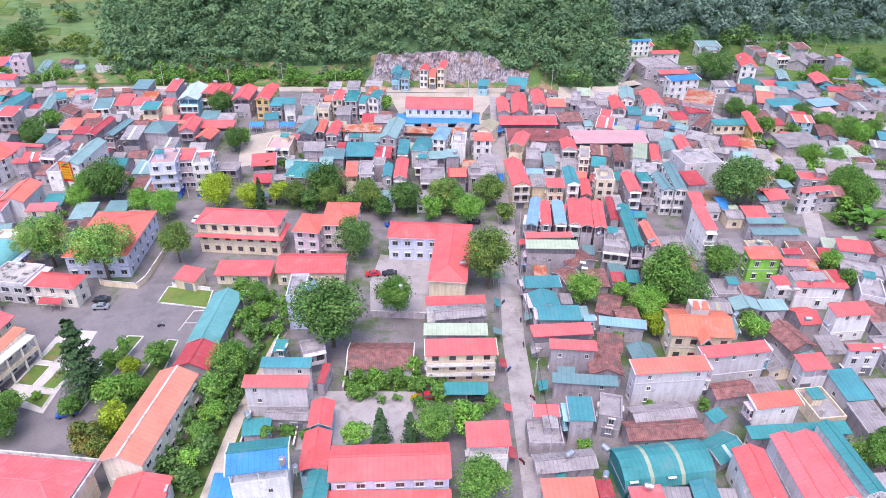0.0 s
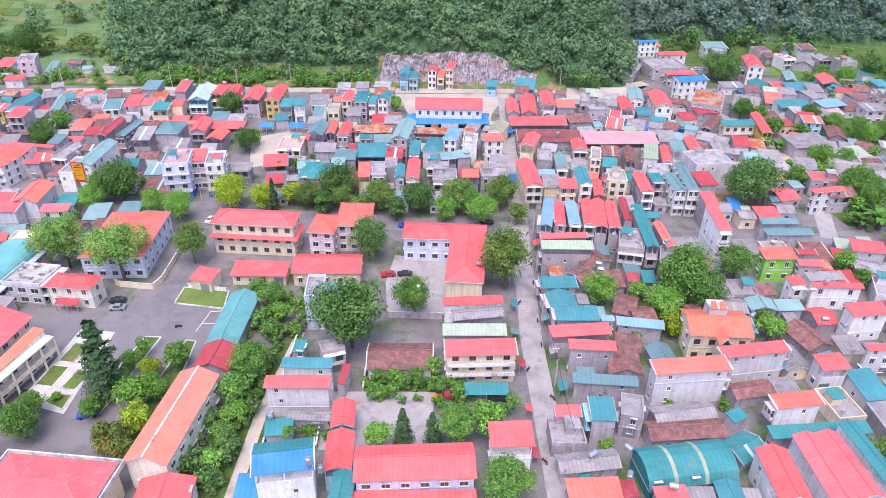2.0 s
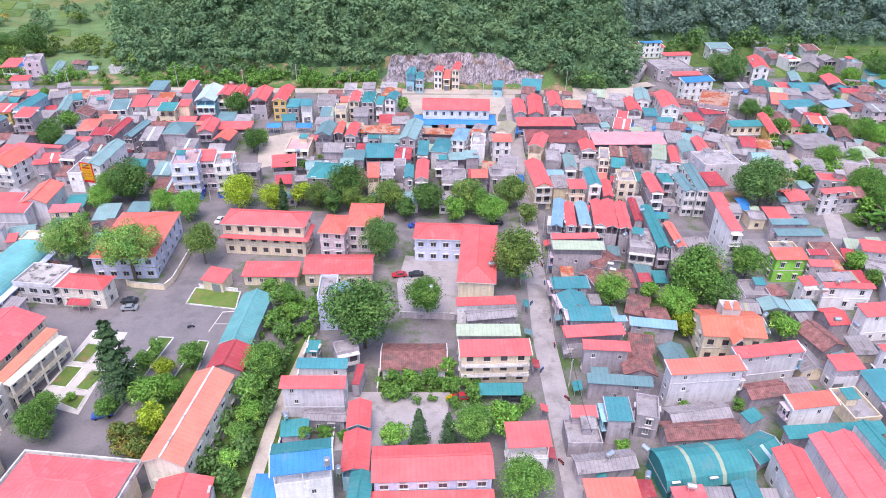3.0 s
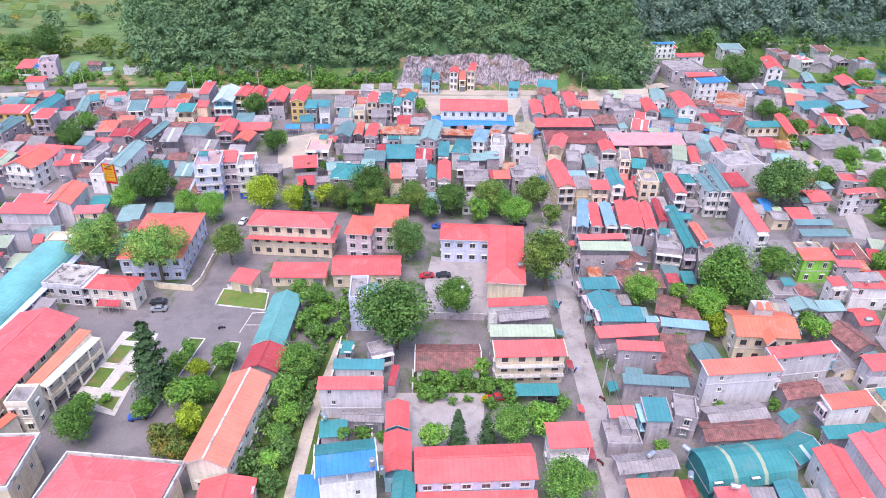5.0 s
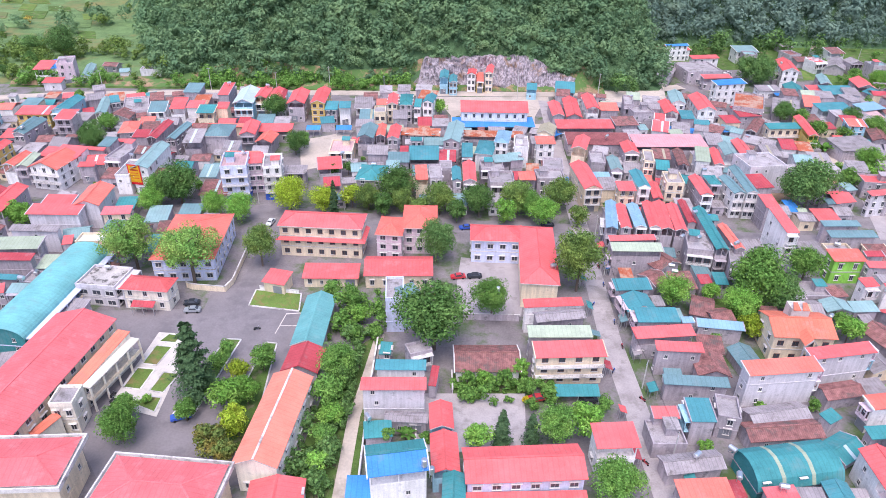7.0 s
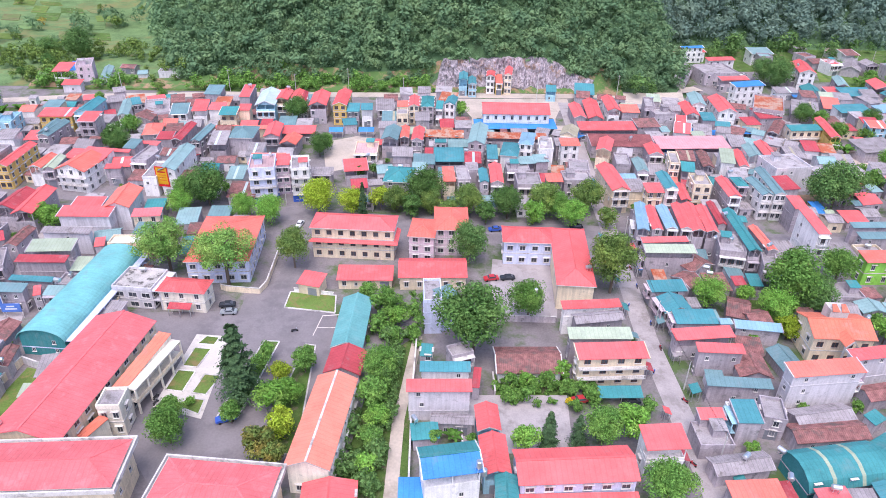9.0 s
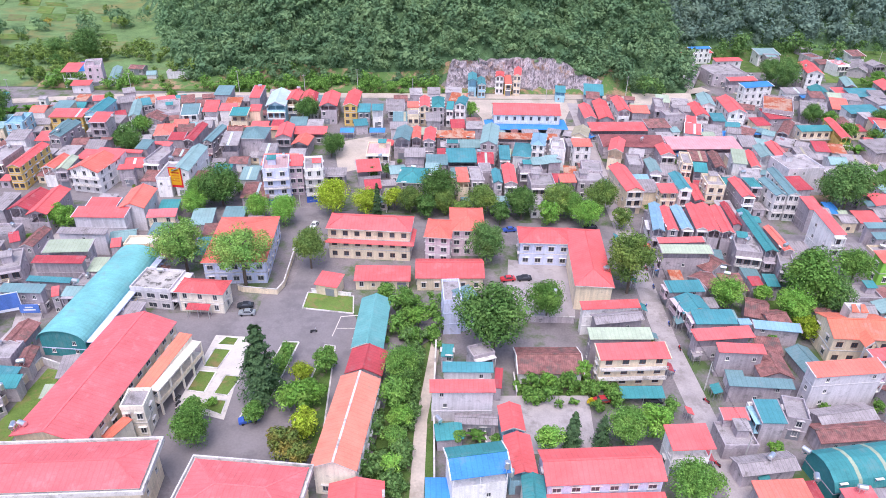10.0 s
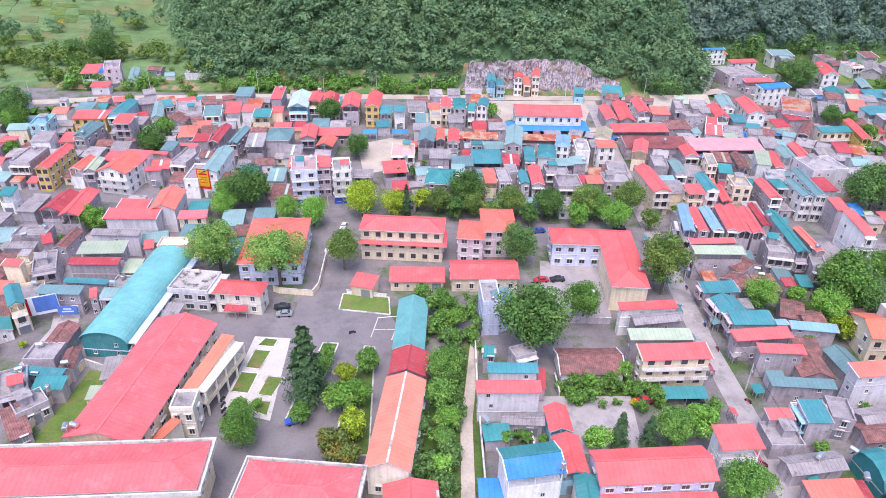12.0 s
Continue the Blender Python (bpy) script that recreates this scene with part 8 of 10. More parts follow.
far_shed(-124.2, 226.2, 4.1, 5.0, -1.3, 3.0, 'g', 'y')
far_shed(62.8, 259.2, 5.0, 5.0, 2.5, 2.6, 'lg', 'g')
far_shed(61.8, 243.8, 3.9, 4.9, 2.5, 3.0, 'g', 'l')
far_shed(-214.8, 265.8, 4.0, 5.2, 8.0, 3.4, 't', 'g')
far_shed(102.2, 227.8, 4.2, 6.5, 8.6, 3.4, 'm', 'g')
far_shed(-129.8, 237.8, 4.0, 5.1, -5.3, 3.0, 'r2', 'g')
far_shed(64.8, 195.8, 4.2, 4.8, -1.1, 2.6, 't', 'g')
far_shed(60.8, 270.2, 3.9, 5.3, 5.9, 3.4, 'lt', 'w')
far_shed(-172.8, 252.2, 4.6, 4.6, 0.5, 3.0, 'm', 'g')
far_shed(245.8, 285.8, 3.8, 6.4, 18.6, 3.4, 'g', 'g')
far_shed(142.8, 267.2, 4.1, 6.5, -7.6, 3.0, 'r', 'w')
far_shed(94.8, 279.2, 3.3, 4.3, -4.2, 3.0, 'g', 'g')
far_shed(213.8, 225.2, 3.8, 3.8, -16.6, 3.0, 'm', 'g')
far_shed(-246.8, 278.2, 3.3, 3.7, 8.0, 3.4, 'm', 'g')
far_shed(-8.2, 266.2, 3.0, 3.6, 1.8, 3.0, 'm', 'g')
far_shed(-213.8, 271.8, 3.8, 4.1, 8.0, 3.0, 'r2', 'g')
far_shed(224.8, 197.2, 3.8, 4.4, -16.6, 3.0, 'lg', 'w')
far_shed(85.8, 310.2, 3.1, 4.0, -9.4, 3.4, 'lt', 'g')
far_shed(-11.8, 205.2, 3.2, 4.4, -0.6, 3.4, 't', 'g')
far_shed(234.2, 270.8, 3.3, 5.1, 18.6, 3.4, 'k', 'y')
far_shed(229.2, 187.8, 3.9, 4.5, -0.5, 3.0, 'r2', 'g')
far_shed(164.8, 262.2, 3.9, 3.9, -16.6, 3.0, 'lt', 'y')
far_shed(-9.8, 261.8, 3.4, 4.3, -1.9, 2.6, 't', 'y')
far_shed(-179.2, 295.8, 3.2, 3.9, 26.2, 3.0, 'm', 'g')
far_shed(-99.8, 239.2, 3.8, 4.5, -6.2, 2.6, 'tb', 'l')
far_shed(99.8, 307.8, 3.5, 4.8, 13.7, 3.4, 'm', 'g')
far_shed(-101.2, 264.8, 3.7, 4.0, 1.8, 3.4, 'lg', 'g')
far_shed(-194.2, 219.2, 4.0, 4.6, -0.3, 3.0, 'r', 'g')
far_shed(108.2, 212.8, 3.0, 4.6, 8.6, 3.4, 'g', 'g')
far_shed(42.2, 260.2, 3.5, 3.9, 2.3, 3.0, 't', 'g')
far_shed(153.2, 263.8, 3.0, 4.3, -16.6, 3.0, 't', 'g')
far_shed(-219.2, 297.8, 3.6, 3.7, 5.6, 3.4, 'g', 'w')
far_shed(-56.8, 294.2, 3.8, 4.5, 3.9, 2.6, 'g', 'g')
far_shed(14.8, 235.8, 3.3, 3.8, 1.7, 2.6, 'm', 'y')
far_shed(-207.8, 300.2, 3.1, 3.8, 5.6, 2.6, 'lg', 'g')
far_shed(-229.2, 232.8, 3.5, 4.3, 1.6, 3.4, 't', 'y')
far_shed(210.2, 295.8, 3.4, 3.8, 18.6, 2.6, 'g', 'y')
far_shed(-91.8, 307.8, 3.2, 4.4, -0.3, 3.4, 'lt', 'g')
far_shed(-99.2, 221.2, 3.2, 4.8, 1.6, 2.6, 'tb', 'y')
far_shed(160.8, 323.2, 3.2, 4.3, 2.4, 2.6, 'tb', 'g')
far_shed(-224.2, 255.2, 3.3, 4.5, 1.6, 3.4, 'lg', 'g')
far_shed(-149.2, 284.8, 2.9, 4.0, 18.6, 2.6, 'lg', 'g')
far_shed(70.2, 282.2, 2.9, 4.2, -4.5, 3.0, 'r', 'g')
far_shed(35.2, 259.2, 3.9, 4.1, 2.3, 2.6, 'lg', 'g')
far_shed(-59.8, 252.8, 3.0, 5.0, -4.6, 3.0, 'r', 'g')
far_shed(176.8, 224.2, 3.2, 4.1, 11.7, 3.0, 'r2', 'g')
far_shed(86.2, 273.8, 3.2, 4.6, -4.5, 2.6, 'r', 'g')
far_shed(-215.8, 234.8, 3.0, 4.5, 1.6, 3.0, 'o', 'l')
far_shed(-193.2, 288.8, 3.3, 4.3, 1.9, 3.0, 'm', 'g')
far_shed(209.2, 251.8, 2.9, 4.9, -16.6, 2.6, 'm', 'g')
far_shed(-34.8, 289.8, 4.0, 4.2, -10.6, 3.0, 'lg', 'g')
far_shed(53.8, 219.8, 3.5, 4.9, -12.5, 3.4, 'r2', 'g')
far_shed(195.8, 248.8, 3.0, 4.8, -16.6, 2.6, 't', 'g')
far_shed(164.8, 302.2, 3.6, 3.9, 18.6, 3.4, 't', 'g')
far_shed(-176.2, 234.2, 3.4, 5.1, -4.9, 3.0, 'tb', 'y')
far_shed(112.2, 261.2, 3.6, 4.1, 4.9, 3.0, 't', 'g')
far_shed(-203.8, 261.8, 3.5, 4.9, 8.0, 3.0, 'g', 'g')
far_shed(86.2, 288.8, 2.9, 4.6, -9.4, 3.0, 'g', 'w')
far_shed(181.2, 237.2, 3.1, 3.8, -16.6, 3.4, 'lt', 'g')
far_shed(-236.8, 286.2, 3.1, 3.7, 8.0, 3.0, 'r', 'g')
far_shed(-188.2, 263.2, 3.5, 4.1, 1.9, 2.6, 'k', 'g')
far_shed(83.2, 206.8, 3.6, 4.6, -3.4, 2.6, 'g', 'l')
far_shed(-50.8, 279.2, 3.2, 4.6, 0.4, 3.4, 'lg', 'g')
far_shed(109.8, 207.2, 3.2, 4.6, 11.7, 3.4, 'gt', 'g')
far_shed(97.8, 240.2, 3.3, 5.1, -4.7, 3.4, 'lg', 'g')
far_shed(184.8, 305.8, 4.0, 4.4, 18.6, 3.0, 'g', 'g')
far_shed(155.8, 201.2, 3.5, 4.0, 11.7, 3.0, 'r', 'g')
far_shed(-58.8, 235.2, 4.1, 3.8, 0.4, 2.6, 'g', 'l')
far_shed(-56.8, 213.2, 3.9, 4.0, 9.9, 2.6, 'g', 'g')
far_shed(166.8, 245.8, 3.0, 3.8, -16.6, 3.4, 'gt', 'g')
far_shed(-23.2, 212.8, 2.9, 3.9, 1.3, 3.4, 'g', 'g')
far_shed(-142.2, 269.2, 3.4, 4.1, 10.2, 3.4, 'lt', 'w')
far_shed(223.8, 235.8, 4.0, 4.6, -16.6, 3.0, 'lt', 'g')
far_shed(172.8, 213.8, 2.9, 4.2, 11.7, 3.0, 'r2', 'w')
far_shed(217.2, 254.2, 3.7, 4.8, -16.6, 3.0, 'lt', 'g')
far_shed(147.2, 288.8, 3.3, 4.5, 2.4, 3.0, 'lg', 'g')
far_shed(82.2, 231.2, 3.1, 4.0, -10.4, 3.4, 'gt', 'g')
far_shed(-146.8, 200.8, 3.9, 4.5, -1.0, 3.4, 't', 'w')
far_shed(2.2, 208.2, 3.5, 5.0, 1.5, 3.0, 'gt', 'g')
far_shed(-181.8, 261.2, 3.2, 4.8, 0.5, 3.4, 'g', 'g')
far_shed(193.8, 242.2, 3.9, 4.1, -16.6, 3.0, 'r', 'g')
far_shed(-43.8, 240.8, 3.0, 4.3, -0.7, 3.4, 'lg', 'g')
far_shed(47.2, 198.8, 3.4, 3.6, -6.0, 2.6, 'lg', 'w')
far_shed(-232.2, 215.2, 3.9, 3.7, -0.8, 3.0, 'k', 'g')
far_shed(97.8, 202.2, 3.3, 3.7, 1.4, 2.6, 'k', 'g')
far_shed(144.2, 312.8, 3.6, 3.6, -17.6, 2.6, 'g', 'g')
far_shed(193.2, 273.2, 3.0, 4.6, 18.6, 2.6, 'm', 'g')
far_shed(86.2, 261.8, 3.1, 3.8, -33.2, 3.4, 'lg', 'g')
far_shed(211.2, 197.8, 3.6, 4.8, -16.6, 3.4, 'lg', 'g')
far_shed(-59.2, 205.8, 3.8, 4.1, 9.9, 3.4, 'gt', 'g')
far_shed(-116.2, 283.8, 3.0, 5.1, 1.3, 2.6, 'm', 'g')
far_shed(181.2, 324.8, 3.1, 3.7, -9.5, 3.0, 'm', 'g')
far_shed(-37.8, 221.8, 4.0, 4.2, 0.9, 3.4, 'm', 'g')
far_shed(-97.8, 307.8, 4.1, 3.7, -0.3, 3.4, 'lg', 'y')
far_shed(202.2, 225.8, 3.0, 3.7, -16.6, 2.6, 'gt', 'g')
far_shed(-24.8, 206.2, 3.4, 4.3, 3.8, 2.6, 'ru', 'g')
tagged(new('distant_sheds', far_sheds.data('distant_sheds', *[ROOF[k] for k in FAR_ROOFS], *[WALL[k] for k in FAR_WALLS], GLASS)), 'jumble of low grey, brown and coloured shed roofs', 'sheds', '', 'stuff')

# ---- trees ----
def leaf_material(name, colour, second, vary=0.45):
    m = bpy.data.materials.new(name)
    m.use_nodes = True
    n, link = m.node_tree.nodes, m.node_tree.links.new
    b = n["Principled BSDF"]
    b.inputs["Roughness"].default_value = 0.85
    b.inputs["Specular IOR Level"].default_value = 0.06
    geo, info = n.new("ShaderNodeNewGeometry"), n.new("ShaderNodeObjectInfo")
    co = n.new("ShaderNodeTexCoord")
    big = n.new("ShaderNodeTexNoise")
    big.inputs["Scale"].default_value, big.inputs["Detail"].default_value = 0.11 if "wood" in name else 1.6, 3
    link(co.outputs["Object"], big.inputs["Vector"])
    mix = n.new("ShaderNodeMix")
    mix.data_type = "RGBA"
    mix.inputs[6].default_value, mix.inputs[7].default_value = (*colour, 1), (*second, 1)
    ramp = n.new("ShaderNodeMapRange")
    ramp.inputs["From Min"].default_value, ramp.inputs["From Max"].default_value = 0.4, 0.68
    link(big.outputs[0], ramp.inputs["Value"])
    link(ramp.outputs[0], mix.inputs[0])
    val = n.new("ShaderNodeMapRange")
    val.inputs["To Min"].default_value, val.inputs["To Max"].default_value = 1 - vary, 1 + vary
    link(geo.outputs["Random Per Island"], val.inputs["Value"])
    own = n.new("ShaderNodeMapRange")
    own.inputs["To Min"].default_value, own.inputs["To Max"].default_value = 0.85, 1.15
    link(info.outputs["Random"], own.inputs["Value"])
    mul = n.new("ShaderNodeMath")
    mul.operation = "MULTIPLY"
    link(val.outputs[0], mul.inputs[0])
    link(own.outputs[0], mul.inputs[1])
    sc = n.new("ShaderNodeVectorMath")
    sc.operation = "SCALE"
    link(mix.outputs[2], sc.inputs[0])
    link(mul.outputs[0], sc.inputs["Scale"])
    link(sc.outputs[0], b.inputs["Base Color"])
    thin, blend = n.new("ShaderNodeBsdfTranslucent"), n.new("ShaderNodeMixShader")
    blend.inputs[0].default_value = 0.18
    link(sc.outputs[0], thin.inputs["Color"])
    link(b.outputs[0], blend.inputs[1])
    link(thin.outputs[0], blend.inputs[2])
    link(blend.outputs[0], n["Material Output"].inputs["Surface"])
    return m


LEAF = dict(dk=leaf_material("dark_leaves", (0.10, 0.205, 0.055), (0.16, 0.28, 0.075)), dk2=leaf_material("deep_leaves", (0.135, 0.26, 0.08), (0.20, 0.33, 0.10)),
            md=leaf_material("mid_leaves", (0.145, 0.30, 0.065), (0.225, 0.39, 0.085)), lt=leaf_material("light_leaves", (0.19, 0.40, 0.07), (0.29, 0.49, 0.095)),
            ye=leaf_material("yellow_leaves", (0.32, 0.44, 0.04), (0.44, 0.53, 0.065)), ol=leaf_material("olive_leaves", (0.16, 0.26, 0.07), (0.27, 0.37, 0.085)),
            yl=leaf_material("golden_leaves", (0.55, 0.40, 0.02), (0.6, 0.5, 0.04)))
LEAF["or"] = leaf_material("orange_tipped_leaves", (0.21, 0.42, 0.10), (0.33, 0.47, 0.12))
LEAF["or2"] = leaf_material("rust_tipped_leaves", (0.16, 0.23, 0.06), (0.30, 0.24, 0.06))
LEAF["pine"] = leaf_material("pine_needles", (0.075, 0.14, 0.065), (0.11, 0.19, 0.08), 0.3)
LEAF["straw"] = leaf_material("straw_leaves", (0.36, 0.34, 0.08), (0.5, 0.33, 0.08))
LEAF["ba"] = leaf_material("banana_leaves", (0.09, 0.22, 0.04), (0.15, 0.3, 0.06), 0.25)
LEAF_WORD = dict(dk="dark green", dk2="deep green", md="green", lt="bright green", ye="yellow-green", ol="olive green", yl="golden-flowered", or2="rust-tipped green", ba="broad-leaved")
LEAF_WORD["or"] = "orange-tipped green"
BARK = material("bark", (0.16, 0.125, 0.10), rough=1, mottle=0.3, bump=0.5)


def leaves(points, outward, size, seed):
    """Corner places of bent leaf sprays, each of two triangles, round the given points, and the way each faces."""
    rng = np.random.default_rng(seed)
    n = len(points)
    nrm = outward * 0.9 + rng.normal(0, 0.4, (n, 3)) + np.array([0, 0, 0.35])
    nrm /= np.linalg.norm(nrm, axis=1)[:, None] + 1e-9
    ref = rng.normal(0, 1, (n, 3))
    u = np.cross(nrm, ref)
    u /= np.linalg.norm(u, axis=1)[:, None] + 1e-9
    w = np.cross(nrm, u)
    s = (size * rng.uniform(0.6, 1.35, n))[:, None]
    quad = np.stack([points - u * s, points - w * s * 0.55 + nrm * s * 0.18, points + u * s, points + w * s * 0.55 + nrm * s * 0.18], 1)
    soft = outward + nrm * 0.75
    soft /= np.linalg.norm(soft, axis=1)[:, None] + 1e-9
    return quad.reshape(-1, 3), np.repeat(soft, 4, 0)


def leaf_mesh(name, sprays, mat):
    verts, facing = sprays
    n = len(verts) // 4
    me = bpy.data.meshes.new(name)
    me.vertices.add(n * 4)
    me.vertices.foreach_set("co", verts.astype(np.float32).ravel())
    me.loops.add(n * 4)
    me.loops.foreach_set("vertex_index", np.arange(n * 4, dtype=np.int32))
    me.polygons.add(n)
    me.polygons.foreach_set("loop_start", np.arange(0, n * 4, 4, dtype=np.int32))
    me.polygons.foreach_set("use_smooth", np.ones(n, dtype=bool))
    me.update(calc_edges=True)
    me.normals_split_custom_set(facing.astype(np.float32))
    me.materials.append(mat)
    return me


def crown_points(seed, count, clumps, flat=0.8, sparse=0.0):
    """Points on many overlapping clumps that fill an uneven round crown of radius 1."""
    rng = np.random.default_rng(seed)
    d = rng.normal(0, 1, (clumps, 3))
    d /= np.linalg.norm(d, axis=1)[:, None]
    d[:, 2] = np.where(rng.random(clumps) < 0.35, np.abs(d[:, 2]), d[:, 2])
    r = rng.uniform(0.3, 0.82, clumps)[:, None]
    centres = d * r * np.array([1, 1, flat])
    size = rng.uniform(0.22, 0.42, clumps) * (1 - 0.3 * sparse)
    pick = rng.integers(0, clumps, count)
    o = rng.normal(0, 1, (count, 3))
    o /= np.linalg.norm(o, axis=1)[:, None]
    o[:, 2] = np.where(rng.random(count) < 0.5, np.abs(o[:, 2]), o[:, 2])
    p = centres[pick] + o * (size[pick] * rng.uniform(0.72, 1.08, count))[:, None]
    return p, o


CROWNS = {}


def crown(kind, form, r):
    """A crown of radius 1: a large tree carries more and smaller sprays than a bush."""
    fine = 0 if r < 2.6 else 1 if r < 4.6 else 2
    if (kind, form, fine) not in CROWNS:
        sparse = 1.0 if kind == "or" else 0.0
        count = (1100, 3000, 9500)[fine] if not sparse else 17000
        p, o = crown_points(form * 7 + 3, int(count * (1 - 0.25 * sparse)), (22, 40, 78)[fine], (0.9, 1.0, 0.85, 1.05)[form] * (1 - 0.35 * sparse), sparse)
        CROWNS[kind, form, fine] = leaf_mesh("crown", leaves(p, o, (0.11, 0.075, 0.044)[fine] if not sparse else 0.028, form), LEAF[kind])
    return CROWNS[kind, form, fine]


def trunk_mesh(form):
    rng = random.Random(form)
    s = Shell()

    def limb(a, b, ra, rb):
        a, b = Vector(a), Vector(b)
        d = (b - a).normalized()
        u = d.orthogonal().normalized()
        w = d.cross(u)
        for i in range(6):
            t0, t1 = i * math.pi / 3, (i + 1) * math.pi / 3
            e0, e1 = u * math.cos(t0) + w * math.sin(t0), u * math.cos(t1) + w * math.sin(t1)
            s.face([a + e0 * ra, a + e1 * ra, b + e1 * rb, b + e0 * rb])

    limb((0, 0, -0.05), (0.02, 0.01, 0.5), 0.045, 0.032)
    for k in range(6):
        a = k * 1.05 + rng.uniform(0, 0.5)
        m = (0.16 * math.cos(a), 0.16 * math.sin(a), 0.62 + rng.uniform(-0.05, 0.08))
        limb((0.02, 0.01, 0.42 + 0.02 * k), m, 0.026, 0.018)
        limb(m, (0.33 * math.cos(a + 0.2), 0.33 * math.sin(a + 0.2), 0.78), 0.018, 0.008)
    return s.data("trunk", BARK)


TRUNKS = [trunk_mesh(k) for k in range(3)]


def tree(x, y, high, r, kind):
    """A broad-leaved tree: height and crown radius in metres."""
    rnd = random.Random(int(x * 13 + y * 29))
    top = new("tree" if high > 3.2 else "bush")
    top.matrix_world = pose(x, y, land(x, y), 0, 0, rnd.uniform(0, 360))
    if kind == "ba":
        s = Shell()
        for k in range(11):
            a, lean = k * 2.4 + rnd.uniform(-0.3, 0.3), rnd.uniform(0.5, 1.0)
            prev, side = Vector((0, 0, high * 0.3)), Vector((-math.sin(a), math.cos(a), 0))
            for i in range(1, 6):
                q = i / 5
                cur = Vector((math.cos(a) * r * 1.1 * q * lean, math.sin(a) * r * 1.1 * q * lean, high * (0.3 + 0.75 * q - 0.62 * q * q * lean)))
                w0, w1 = r * 0.2 * math.sin(math.pi * (0.12 + 0.83 * (i - 1) / 5)), r * 0.2 * math.sin(math.pi * (0.12 + 0.83 * q))
                s.face([prev - side * w0, prev + side * w0, cur + side * w1, cur - side * w1])
                prev = cur
        part("leaves", s.data("leaves", LEAF["ba"]), top)
        part("trunk", TRUNKS[0], top, at=Matrix.Diagonal((high * 2, high * 2, high * 0.7, 1)))
        return tagged(top, "clump of broad drooping banana leaves", "banana plant", "garden plants")
    form = rnd.randrange(4)
    c = part("crown", crown(kind, form, r), top, at=Matrix.Translation((0, 0, high - r * 0.9)) @ Matrix.Diagonal((r, r, r * rnd.uniform(0.85, 1.05), 1)))
    part("trunk", TRUNKS[form % 3], top, at=Matrix.Diagonal((high * 0.55, high * 0.55, high, 1)))
    return tagged(top, "%s %s with an uneven leafy crown" % (LEAF_WORD[kind], "tree" if high > 3.2 else "bush"), "tree" if high > 3.2 else "bush", "town trees")


def conifer(x, y, high, r, seed, spread=1.0):
    """A tall conifer of drooping tiers."""
    rng = np.random.default_rng(seed)
    bough, n = 190, int(9500 * spread)
    up = np.sort(rng.random(bough)) ** 0.85
    way = rng.uniform(0, 2 * np.pi, bough)
    reach = r * (0.12 + (1 - up) ** 0.75) * rng.uniform(0.55, 1.15, bough)
    sag = rng.uniform(-0.05, 0.3, bough)
    k = rng.integers(0, bough, n)
    q = np.sqrt(rng.random(n))
    wide = (0.1 + 0.22 * q * (1.15 - q)) * reach[k]
    a = way[k]
    p = np.stack([np.cos(a), np.sin(a), -sag[k]], 1) * (q * reach[k])[:, None] + rng.normal(0, 1, (n, 3)) * np.stack([wide, wide, wide * 0.35], 1)
    p[:, 2] += high * (0.07 + 0.91 * up[k])
    o = np.stack([np.cos(a), np.sin(a), 0.8 + 0 * a], 1)
    top = new("conifer")
    top.matrix_world = pose(x, y, land(x, y))
    part("crown", leaf_mesh("crown", leaves(p, o, 0.012 * high + 0.07, seed), LEAF["pine"]), top)
    s = Shell()
    for i in range(6):
        a0, a1 = i * math.pi / 3, (i + 1) * math.pi / 3
        s.face([(0.3 * math.cos(a0), 0.3 * math.sin(a0), -0.2), (0.3 * math.cos(a1), 0.3 * math.sin(a1), -0.2), (0, 0, high)])
    part("trunk", s.data("trunk", BARK), top)
    return tagged(top, "tall dark green conifer with drooping tiered branches", "tree", "yard conifers")


tree(-26.9, 131.4, 20.5, 9.4, 'dk')
tree(-11.9, 144.0, 12.9, 5.6, 'md')
tree(-26.6, 172.3, 13.5, 6.0, 'dk2')
tree(13.1, 157.7, 18.6, 7.6, 'ol')
tree(-25.5, 202.2, 11.8, 5.8, 'ol')
tree(-12.4, 201.1, 12.5, 6.2, 'dk')
tree(0.6, 202.9, 12.6, 6.2, 'ol')
tree(8.3, 194.9, 11.2, 5.5, 'lt')
tree(15.3, 206.7, 12.4, 6.1, 'ol')
tree(-39.7, 208.2, 14.5, 7.3, 'dk')
tree(-49.8, 205.1, 10.2, 5.0, 'ol')
tree(-55.4, 206.3, 8.8, 4.2, 'ye')
tree(-64.2, 202.0, 10.1, 4.9, 'ye')
tree(-75.7, 202.7, 12.9, 6.4, 'ye')
tree(-100.3, 198.1, 9.9, 4.8, 'lt')
tree(-90.6, 195.4, 10.5, 5.1, 'lt')
tree(-114.3, 208.1, 15.2, 7.7, 'dk')
tree(-121.9, 200.6, 10.0, 4.9, 'lt')
tree(-113.3, 166.0, 19.5, 10.0, 'or')
tree(-95.0, 159.9, 21.0, 10.2, 'or')
tree(-77.9, 169.2, 13.2, 5.6, 'ol')
tree(-17.4, 99.2, 7.0, 3.3, 'lt')
tree(-19.1, 116.9, 5.3, 2.3, 'md')
tree(-15.2, 117.7, 5.3, 2.3, 'lt')
tree(-10.5, 117.6, 5.6, 2.5, 'md')
tree(-6.4, 121.1, 5.7, 2.5, 'lt')
tree(-1.3, 101.3, 9.7, 4.7, 'md')
tree(5.5, 103.0, 8.9, 4.3, 'lt')
tree(10.4, 109.3, 5.4, 2.4, 'md')
tree(-4.9, 110.7, 3.4, 1.8, 'md')
